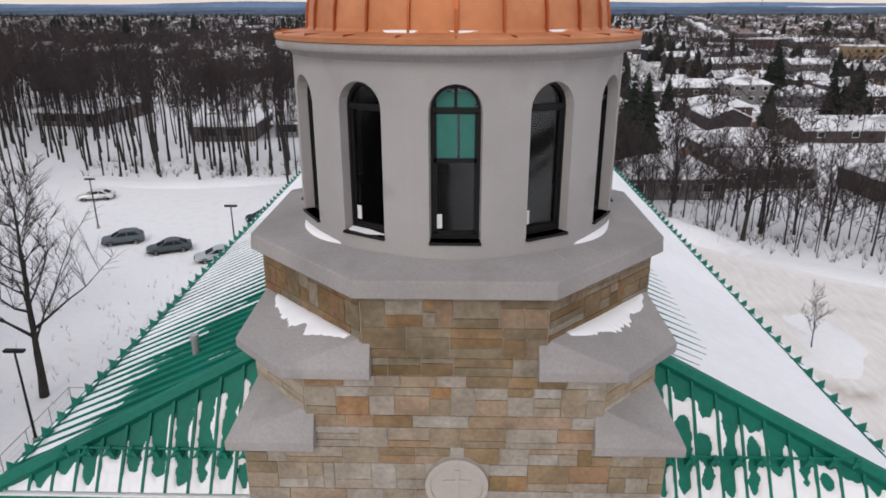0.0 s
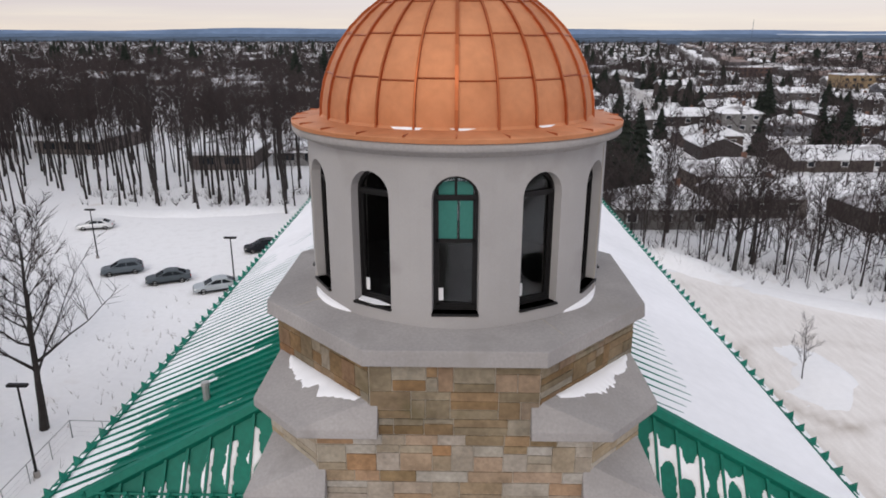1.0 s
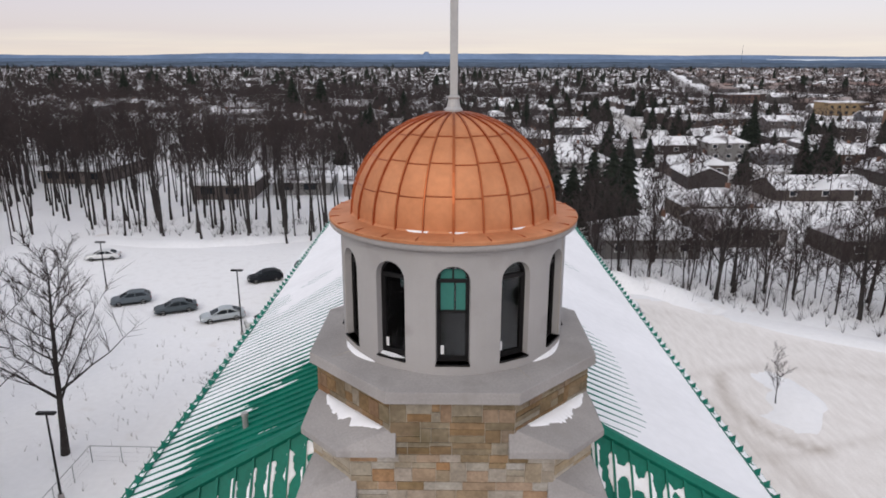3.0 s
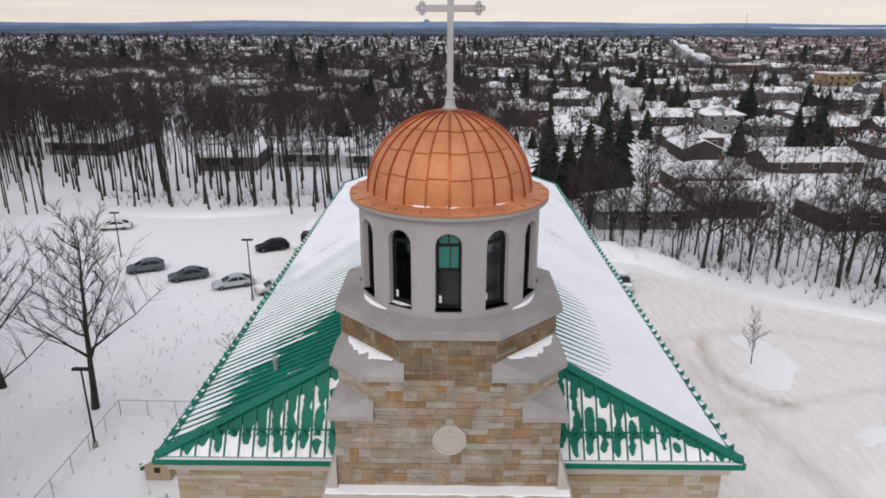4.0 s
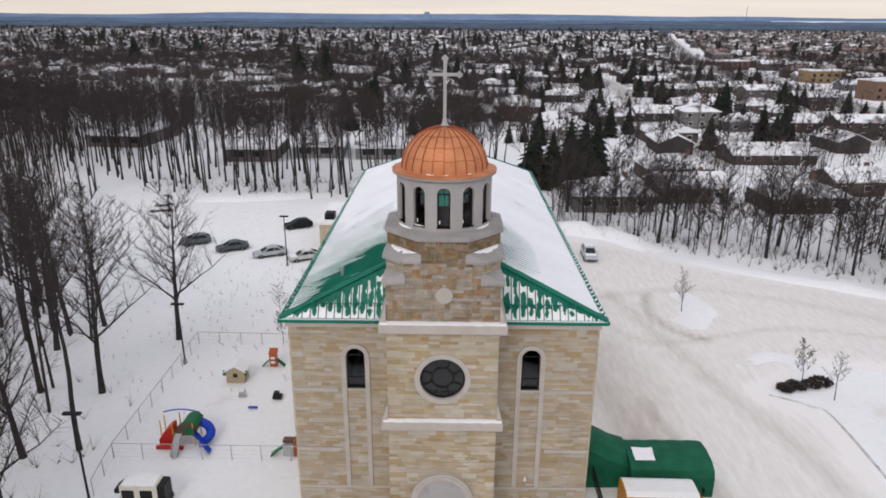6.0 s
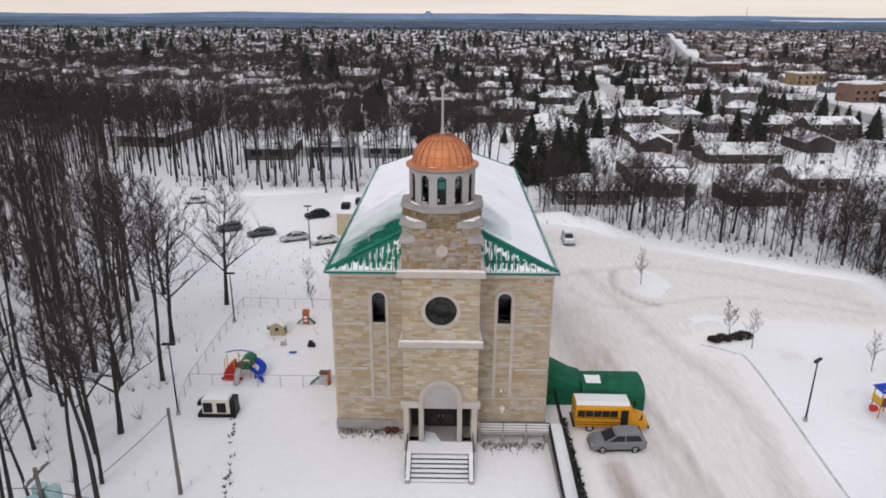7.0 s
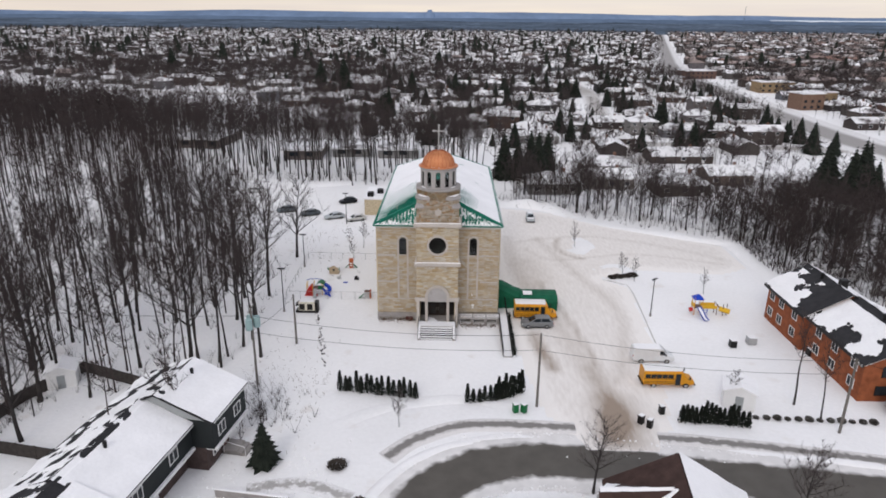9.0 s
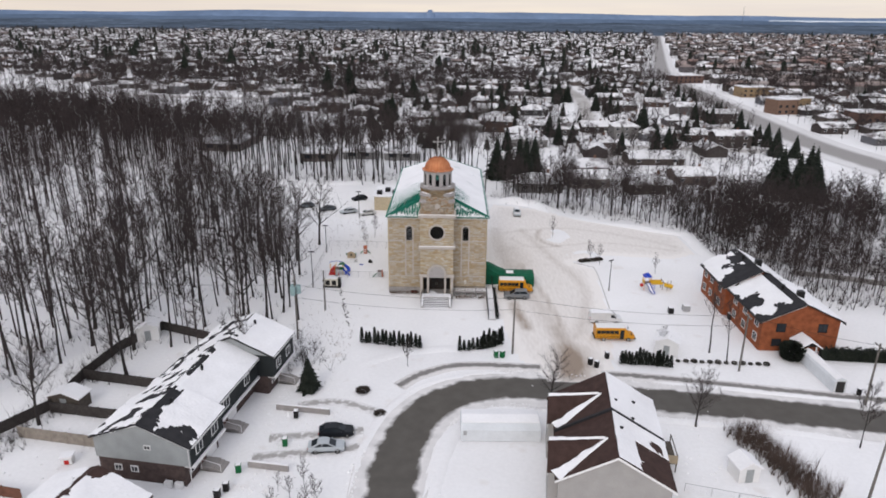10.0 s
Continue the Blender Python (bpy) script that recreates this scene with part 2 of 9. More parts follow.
def band(outer, inner, depth, closed=True):
    """A flat frame between two outlines of equal count, standing in x-z, from y = 0 to y = depth."""
    s, n = Soup(), len(outer)
    vs = [(u, y, v) for y in (0, depth) for ring in (outer, inner) for u, v in ring]
    fs = []
    for i in range(n if closed else n - 1):
        j = (i + 1) % n
        fs += [(i, j, n + j, n + i), (2 * n + i, 3 * n + i, 3 * n + j, 2 * n + j), (i, 2 * n + i, 2 * n + j, j), (n + i, n + j, 3 * n + j, 3 * n + i)]
    if not closed:
        for i in (0, n - 1):
            fs.append((i, n + i, 3 * n + i, 2 * n + i))
    return s.add(vs, fs)


def slab(outline, depth):
    """A plate with that outline in x-z, from y = 0 to y = depth."""
    n = len(outline)
    return Soup().add([(u, y, v) for y in (0, depth) for u, v in outline],
                      [tuple(range(n)), tuple(range(2 * n - 1, n - 1, -1))] + [(i, n + i, n + (i + 1) % n, (i + 1) % n) for i in range(n)])


# ---- the church: large forms ----
AY = -0.15            # y of the tower's axis
TW, TF = 3.05, -3.2   # tower half width, y of its front
NW, NB = 9.1, 38.9    # nave half width, y of its back
EZ, EX, EYF, EYB = 15.34, 9.54, -0.3, 39.3
RZ, RYF, RYB = 19.63, 2.5, 33.5
rng = random.Random(5)


def opening_span(o, x):
    kind, cx = o[0], o[1]
    if kind == "arch":
        w, zb, h = o[2:]
        r = w / 2
        if abs(x - cx) > r + 1e-6:
            return None
        return zb, zb + h - r + math.sqrt(max(0, r * r - (x - cx) ** 2))
    if kind == "rect":
        w, zb, h = o[2:]
        return (zb, zb + h) if abs(x - cx) <= w / 2 + 1e-6 else None
    cz, r = o[2:]
    if abs(x - cx) > r + 1e-6:
        return None
    c = math.sqrt(max(0, r * r - (x - cx) ** 2))
    return cz - c, cz + c


def pierced(x0, x1, z0, z1, y0, y1, openings):
    """A wall along x with openings that go through it."""
    xs = {x0, x1}
    for o in openings:
        half = o[3] if o[0] == "disc" else o[2] / 2
        steps = 1 if o[0] == "rect" else 20
        for i in range(steps + 1):
            xs.add(round(o[1] - half * math.cos(math.pi * i / steps), 5))
    xs = sorted(x for x in xs if x0 - 1e-6 <= x <= x1 + 1e-6)
    s = Soup()
    for a, b in zip(xs, xs[1:]):
        if b - a < 1e-4:
            continue
        mid = (a + b) / 2
        spans = sorted((opening_span(o, a + 1e-5), opening_span(o, b - 1e-5)) for o in openings if opening_span(o, mid))
        la, lb = z0, z0
        for (alo, ahi), (blo, bhi) in spans + [((z1, z1), (z1, z1))]:
            if max(alo - la, blo - lb) > 1e-4:
                s.add([(a, y0, la), (b, y0, lb), (b, y0, blo), (a, y0, alo), (a, y1, la), (b, y1, lb), (b, y1, blo), (a, y1, alo)],
                      [(0, 1, 2, 3), (7, 6, 5, 4), (3, 2, 6, 7), (4, 5, 1, 0), (0, 3, 7, 4), (1, 5, 6, 2)])
            la, lb = ahi, bhi
    return s


church = thing("church", "tall buff stone church with snowy green metal roof and copper-domed tower", "church")
SIDE_WIN = [("arch", sx * 5.28, 1.1, 10.55, 2.72) for sx in (-1, 1)]
front_wall = part("front_wall", pierced(-NW, NW, 0, 15.1, 0, 0.5, SIDE_WIN), MORTAR, church, "cream and buff coursed ashlar front wall")
back = Soup().box(-NW, NW, NB - 0.4, NB, 0, 15.1)
part("back_wall", back, SIDE_STONE, church)
for sx in (-1, 1):
    part("side_wall", Soup().box(sx * NW - 0.25, sx * NW + 0.25, 0.5, NB - 0.4, 0, 15.1), SIDE_STONE, church)
part("cornice", bevelled(Soup().box(-NW - 0.2, NW + 0.2, -0.2, 0.3, 14.72, 15.2), "cornice", TRIM, 0.03), None, church, "pale precast band below the eaves")

# tower: square shaft, two chamfered stages, octagon
ROSE = ("disc", 0.0, 13.1, 1.27)
PORTAL = [("rect", 0, 2.8, 0, 4.3), ("rect", -2.22, 0.85, 1.1, 3.2), ("rect", 2.22, 0.85, 1.1, 3.2)]
tower = part("tower", pierced(-TW, TW, 0, 18.7, TF, TF + 0.5, [ROSE] + PORTAL), MORTAR, church, "square tower of buff and grey ashlar turning octagonal")
for sx in (-1, 1):
    part("tower_side_wall", Soup().box(sx * (TW - 0.25) - 0.25, sx * (TW - 0.25) + 0.25, TF + 0.5, 3.0, 0, 18.7), SIDE_STONE, tower)
part("tower_back_wall", Soup().box(-TW, TW, 2.5, 3.0, 14, 18.7), SIDE_STONE, tower)
# unseen floors added to close off the shaft and keep it dark
for z in (10.3, 16.2):
    part("tower_floor", Soup().box(-TW + 0.5, TW - 0.5, TF + 0.5, 2.5, z, z + 0.2), DARK_AND_SHADE, tower)
CH = 0.95


def cut_square(c, a=TW):
    """A square of half width a round the tower's axis with its corners cut by c."""
    pts = []
    for sx, sy, first in ((1, -1, 0), (1, 1, 1), (-1, 1, 0), (-1, -1, 1)):
        p, q = (sx * (a - c), AY + sy * a), (sx * a, AY + sy * (a - c))
        pts += [p, q] if first == 0 else [q, p]
    return pts


OC = TW * (1 - math.tan(math.pi / 8))
part("chamfered_stage", Soup().prism(cut_square(CH), 18.7, 19.9), MORTAR, tower)
part("octagon_stage", Soup().prism(cut_square(OC), 19.9, 21.1), MORTAR, tower)
for sx in (-1, 1):
    for sy in (-1, 1):
        for z, c_in, c_out, rise, name in ((18.73, CH, 0.0, 0.46, "corner_cap"), (19.91, OC, CH, 0.37, "corner_cap")):
            ov = 0.2
            o = TW + ov
            k = c_out * 0.95
            i1, i2 = (TW - c_in - 0.12, TW), (TW, TW - c_in - 0.12)
            outer = [(o - k, o), (o, o - k)] if c_out else [(o, o)]
            poly = [(i1[0], i1[1] - 0.05), (i1[0], o)] + outer + [(o, i2[1]), (i2[0] - 0.05, i2[1])]
            tops = [z + 0.2 + rise, z + 0.15] + [z + 0.15] * len(outer) + [z + 0.15, z + 0.2 + rise]
            poly = [(sx * x, AY + sy * y) for x, y in poly]
            if sx * sy > 0:
                poly.reverse()
                tops.reverse()
            n = len(poly)
            s = Soup().add([(x, y, z) for x, y in poly] + [(x, y, t) for (x, y), t in zip(poly, tops)],
                           [tuple(range(n))] + [(i, (i + 1) % n, n + (i + 1) % n, n + i) for i in range(n)] + [(n, n + 1, n + 2), tuple([n] + [n + 2 + i for i in range(len(outer))] + [2 * n - 1]), (2 * n - 1, n + 1 + len(outer), 2 * n - 2)])
            cap = part(name, bevelled(s, name, CONCRETE, 0.02), None, tower, "sloped precast corner cap")
            if sy < 0 and c_out:
                # a thin wind-worn drift on the middle slope, against the wall
                hi, lo = (Vector((*poly[0], tops[0])), Vector((*poly[-1], tops[-1]))), (Vector((*poly[2], tops[2])), Vector((*poly[3], tops[3])))
                rows = []
                for i in range(49):
                    u = 0.14 + 0.8 * i / 48
                    a_, b_ = hi[0].lerp(hi[1], u), lo[0].lerp(lo[1], u)
                    reach = 0.12 + 0.42 * math.sin(math.pi * (0.03 + 0.94 * i / 48)) ** 0.6 * (0.78 + 0.4 * noise.noise((i * 0.13, sx * 3.0, 1)) + 0.22 * noise.noise((i * 0.6, sx, 5)))
                    rows.append([a_.lerp(b_, 0.12 + (reach - 0.12) * w) + Vector((0, 0, h)) for w, h in ((0, -0.01), (0.08, 0.012), (0.5, 0.012), (0.9, 0.008), (1.0, -0.01))])
                g = Soup()
                g.add([tuple(p) for r in rows for p in r], [(i * 5 + j, i * 5 + j + 1, i * 5 + j + 6, i * 5 + j + 5) for i in range(48) for j in range(4)])
                part("snow_patch", g, SNOW, tower, "thin wind-worn snow", smooth=True)

# tower ledges and their flared ends
for z0, z1, o in ((16.0, 16.5, 0.4), (9.98, 10.48, 0.36)):
    part("ledge", bevelled(Soup().box(-TW - o, TW + o, TF - o, TF + 0.1 if z0 < 12 else 0.2, z0, z1), "ledge", TRIM, 0.04), None, tower, "projecting precast ledge with snow on top")
    sn = Soup()
    n_ = 40
    for i in range(n_):
        xa, xb = -TW - o + 0.08 + i * (2 * (TW + o) - 0.16) / n_, -TW - o + 0.08 + (i + 1) * (2 * (TW + o) - 0.16) / n_
        ya, yb = [TF - o + 0.05 + 0.07 * noise.noise((x * 2.3, z0, 1)) for x in (xa, xb)]
        h = 0.03 + 0.02 * noise.noise((xa * 1.3, z0, 5))
        sn.add([(xa, ya, z1 - 0.01), (xb, yb, z1 - 0.01), (xb, TF, z1 - 0.01), (xa, TF, z1 - 0.01), (xa, ya + 0.04, z1 + h), (xb, yb + 0.04, z1 + h), (xb, TF, z1 + h + 0.05), (xa, TF, z1 + h + 0.05)],
               [(0, 1, 5, 4), (4, 5, 6, 7)])
    part("snow_patch", welded(sn, "snow_patch", SNOW), None, tower)
    for sx in (-1, 1):
        p = [(0, 0), (0.3, 0), (0.3, 0.1), (0.06, 0.95), (0, 1.0)]
        m = Matrix.Translation((sx * TW, TF + 0.15, z1)) @ (pose(0, 0, 0, 90, 0, 0) if sx > 0 else pose(0, 0, 0, 90, 0, 180) @ pose(0, 0, -0.28))
        part("flared_end", Soup().prism(p, -0.02, 0.28, m), TRIM, tower)
part("lower_ledge", bevelled(Soup().box(-TW - 0.25, -1.78, TF - 0.28, TF + 0.1, 4.4, 4.98), "ledge", TRIM, 0.03), None, tower)
part("lower_ledge", bevelled(Soup().box(1.78, TW + 0.25, TF - 0.28, TF + 0.1, 4.4, 4.98), "ledge", TRIM, 0.03), None, tower)

# portal: arch, tympanum, piers, deep porch with shade painted on, doors
arch_o, arch_i = arch_outline(3.6, 5.85, 20), arch_outline(2.8, 5.45, 20)
portal = part("portal", band([(u, v) for u, v in arch_o], [(u, v) for u, v in arch_i], 0.4, False), TRIM, church, "round-arched precast portal", m=pose(0, TF - 0.28, 1.1))
part("arch_bead", band(arch_outline(3.3, 5.7, 20), arch_outline(3.1, 5.6, 20), 0.08, False), TRIM, portal, m=pose(0, -0.06, 0))
part("tympanum", slab([(u, v) for u, v in arch_i[1:-1]][0:] + [(1.4, 3.2), (-1.4, 3.2)], 0.15), STUCCO, portal, "plain pale tympanum", m=pose(0, 0.14, 0))
for sx in (-1, 1):
    part("pier", bevelled(Soup().box(sx * 2.85 - 0.22, sx * 2.85 + 0.22, TF - 0.22, TF + 0.05, 1.1, 4.4), "pier", TRIM, 0.03), None, tower)
part("porch_wall", Soup().box(-2.6, 2.6, -1.0, -0.9, 1.1, 4.4).box(-2.6, 2.6, TF + 0.5, -0.9, 4.3, 4.42), DARK_AND_SHADE, church)
door_wood = plain("dark_door_wood", (0.03, 0.02, 0.016), 0.5, var=0.25)
for sx in (-1, 1):
    d = part("door", bevelled(Soup().box(-0.62, 0.62, 0, 0.07, 0, 2.6), "door", door_wood, 0.01), None, church, "dark double door leaf in the porch", m=pose(sx * 0.66, -1.12, 1.12))
    part("door_handle", Soup().tube((-sx * 0.5, -0.05, 0.95), (-sx * 0.5, -0.05, 1.3), 0.02, 0.02, 8), GREY_METAL, d)
    part("door_panel", Soup().box(-0.4, 0.4, -0.02, 0.01, 1.4, 2.3).box(-0.4, 0.4, -0.02, 0.01, 0.3, 1.2), DARK_AND_SHADE, d)

# plinth and string courses
for sx in (-1, 1):
    part("plinth", bevelled(Soup().box(min(sx * 3.2, sx * 9.3), max(sx * 3.2, sx * 9.3), -0.2, 0.1, 0, 1.05), "plinth", CONCRETE, 0.04), None, church, "grey precast plinth")
    for z in (10.45, 6.2):
        part("string_course", bevelled(Soup().box(min(sx * 6.38, sx * 9.16), max(sx * 6.38, sx * 9.16), -0.13, 0.05, z - 0.11, z + 0.11), "string", TRIM, 0.02), None, church)
    part("string_course", bevelled(Soup().box(min(sx * 3.2, sx * 9.12), max(sx * 3.2, sx * 9.12), -0.1, 0.05, 3.28, 3.44), "string", TRIM, 0.02), None, church)

# side windows with tall surrounds
frame_paint = BLACK_METAL


def arched_window(m, parent, w, h, label, spring_bar=True, low_bar=True, depth=0.08):
    t = 0.065
    win = part("window", band(arch_outline(w, h), [(u, max(v, t)) for u, v in [(u * (w - 2 * t) / w, v if n in (0, len(arch_outline(w, h)) - 1) else v - t * (v - (h - w / 2)) / (w / 2) if v > h - w / 2 else v) for n, (u, v) in enumerate(arch_outline(w, h))]], depth), frame_paint, parent, label, m=m)
    part("pane", welded(slab([(u * 0.97, 0.02 + v * 0.985) for u, v in arch_outline(w - 0.04, h - 0.03)], 0.012), "pane", GLASS), None, win, m=pose(0, depth * 0.5, 0))
    if spring_bar:
        part("glazing_bar", Soup().box(-w / 2 + t, w / 2 - t, 0.0, depth, h - w / 2 - 0.03, h - w / 2 + 0.03), frame_paint, win)
    if low_bar:
        part("glazing_bar", Soup().box(-w / 2 + t, w / 2 - t, 0.01, depth, h * 0.24 - 0.025, h * 0.24 + 0.025), frame_paint, win)
    return win


for sx in (-1, 1):
    arched_window(pose(sx * 5.28, 0.16, 10.55), church, 1.1, 2.72, "black-framed arched window")
    part("window_surround", band([(u, v) for u, v in arch_outline(1.7, 10.13, 12)], [(u, v) for u, v in arch_outline(1.14, 9.86, 12)], 0.16, False), TRIM, church, "tall arched precast surround", m=pose(sx * 5.28, -0.12, 3.44))
    part("window_sill", bevelled(Soup().box(sx * 5.28 - 0.57, sx * 5.28 + 0.57, -0.1, 0.3, 10.42, 10.55), "sill", TRIM, 0.02), None, church)
part("wall_lamp", Soup().box(5.2, 5.6, -0.4, -0.05, 2.35, 2.6).box(5.3, 5.5, -0.3, -0.05, 2.0, 2.3), WHITE, church, "small white wall lantern")
part("wall_lamp", Soup().tube((5.25, -0.25, 4.1), (5.25, -0.25, 4.4), 0.1, 0.05, 8).box(5.2, 5.3, -0.25, -0.04, 4.1, 4.16), WHITE, church)

# rose window and medallion
ring = [(math.cos(2 * math.pi * i / 48), math.sin(2 * math.pi * i / 48)) for i in range(48)]
rose = part("rose_window", band([(1.27 * a, 1.27 * b) for a, b in ring], [(1.17 * a, 1.17 * b) for a, b in ring], 0.12), frame_paint, church, "large round dark-glazed rose window", m=pose(0, TF + 0.1, 13.1))
part("pane", welded(slab([(1.2 * a, 1.2 * b) for a, b in ring], 0.012), "pane", GLASS), None, rose, m=pose(0, 0.06, 0))
part("inner_ring", band([(0.64 * a, 0.64 * b) for a, b in ring], [(0.57 * a, 0.57 * b) for a, b in ring], 0.1), frame_paint, rose)
for k in range(8):
    a = math.pi * (k + 0.5) / 4
    part("spoke", Soup().box(0.62, 1.2, 0.01, 0.1, -0.035, 0.035), frame_paint, rose, m=Matrix.Rotation(a, 4, "Y"))
part("rose_surround", band([(1.55 * a, 1.55 * b) for a, b in ring], [(1.26 * a, 1.26 * b) for a, b in ring], 0.2), TRIM, church, "round precast surround", smooth=False, m=pose(0, TF - 0.1, 13.1))
med = part("medallion", slab([(0.46 * a, 0.46 * b) for a, b in ring], 0.14), TRIM, tower, "round carved stone medallion", m=pose(0.05, TF - 0.08, 18.1))
part("medallion_rim", band([(0.46 * a, 0.46 * b) for a, b in ring], [(0.39 * a, 0.39 * b) for a, b in ring], 0.05), TRIM, med, m=pose(0, -0.03, 0))
part("carving", Soup().box(-0.035, 0.035, -0.02, 0.01, -0.27, 0.27).box(-0.2, 0.2, -0.024, 0.01, 0.03, 0.1), TRIM, med)

# octagonal ledge under the drum, its joints and drifts
DR = 2.58
led = Soup()
o_lo, o_hi = cut_square((TW + 0.17) * (1 - math.tan(math.pi / 8)), TW + 0.17), cut_square((TW + 0.15) * (1 - math.tan(math.pi / 8)), TW + 0.15)
top_in = [((DR - 0.15) * math.cos(math.atan2(y - AY, x)), AY + (DR - 0.15) * math.sin(math.atan2(y - AY, x))) for x, y in o_hi]
led.add([(x, y, 21.1) for x, y in o_lo] + [(x, y, 21.35) for x, y in o_hi] + [(x, y, 21.45) for x, y in top_in],
        [tuple(range(7, -1, -1))] + [(i, (i + 1) % 8, 8 + (i + 1) % 8, 8 + i) for i in range(8)] + [(8 + i, 8 + (i + 1) % 8, 16 + (i + 1) % 8, 16 + i) for i in range(8)] + [tuple(range(16, 24))])
ledge = part("octagon_ledge", bevelled(led, "octagon_ledge", CONCRETE, 0.02), None, tower, "wide octagonal precast ledge")
for i in range(8):
    (x0, y0), (x1, y1) = o_hi[i], top_in[i]
    mx, my = (o_hi[i][0] + o_hi[i - 1][0]) / 2, (o_hi[i][1] + o_hi[i - 1][1]) / 2
    if i % 2 == 0:
        ang = math.atan2(y0 - AY, x0) + 0.16
        a_ = Vector((3.12 * math.cos(ang), AY + 3.12 * math.sin(ang)))
        part("joint", Soup().tube((a_.x, a_.y, 21.365), (2.5 * math.cos(ang), AY + 2.5 * math.sin(ang), 21.435), 0.008, 0.008, 4), MORTAR, tower)


def drift(a0, a1, r0, r1, z, n=14, high=1.0):
    s = Soup()
    pts = []
    for i in range(n + 1):
        a = a0 + (a1 - a0) * i / n
        w = math.sin(math.pi * i / n) * (0.75 + 0.4 * noise.noise((a * 3, r0, 2)))
        pts.append([(r * math.cos(a), AY + r * math.sin(a), zz) for r, zz in ((r0, z + (0.05 * w + 0.03) * high), (r0 + (r1 - r0) * 0.6 * w, z + (0.02 + 0.03 * w) * high), (r0 + (r1 - r0) * w, z - 0.03))])
    for a, b in zip(pts, pts[1:]):
        s.add(a + b, [(0, 1, 4, 3), (1, 2, 5, 4)])
    return s


for a0, a1 in ((-162, -128), (-50, -12), (20, 60), (120, 165)):
    part("snow_patch", welded(drift(radians(a0), radians(a1), DR - 0.02, DR + 0.14, 21.42), "snow_patch", SNOW), None, tower, "narrow snow drift at the foot of the drum")

# drum with twelve round-headed openings
WB, WH, WWID, ZD0, ZD1 = 21.66, 2.1, 0.70, 21.2, 24.04
RI = DR - 0.3
drum_s = Soup()
cols = []
half_a = WWID / 2 / DR
for k in range(12):
    c = radians(-90 + 30 * k)
    nn = 10
    cols += [(c - half_a * math.cos(math.pi * i / nn), c) for i in range(nn + 1)]
    cols += [(c + half_a + (radians(30) - 2 * half_a) * j / 4, None) for j in (1, 2, 3)]


def drum_span(a, c):
    d = (a - c) * DR
    r = WWID / 2
    return WB, WB + WH - r + math.sqrt(max(0, r * r - d * d))


def dp(r, a, z):
    return (r * math.cos(a), AY + r * math.sin(a), z)


for n, (a, c) in enumerate(cols):
    b, c2 = cols[(n + 1) % len(cols)]
    if n == len(cols) - 1:
        b += 2 * math.pi
    if c is not None and c2 == c:
        (lo, ha), (_, hb) = drum_span(a, c), drum_span(b, c)
        pieces = [(ZD0, ZD0, lo, lo), (ha, hb, ZD1, ZD1)]
    else:
        pieces = [(ZD0, ZD0, ZD1, ZD1)]
    for za, zb, zc, zd in pieces:
        drum_s.add([dp(DR, a, za), dp(DR, b, zb), dp(DR, b, zd), dp(DR, a, zc), dp(RI, a, za), dp(RI, b, zb), dp(RI, b, zd), dp(RI, a, zc)],
                   [(0, 1, 2, 3), (7, 6, 5, 4), (3, 2, 6, 7), (4, 5, 1, 0), (0, 3, 7, 4), (1, 5, 6, 2)])
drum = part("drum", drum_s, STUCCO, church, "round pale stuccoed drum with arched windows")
# inner wall faces coloured dark so the windows read as shaded inside
drum.data.materials.append(DARK_AND_SHADE)
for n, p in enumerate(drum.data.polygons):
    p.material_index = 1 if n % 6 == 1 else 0
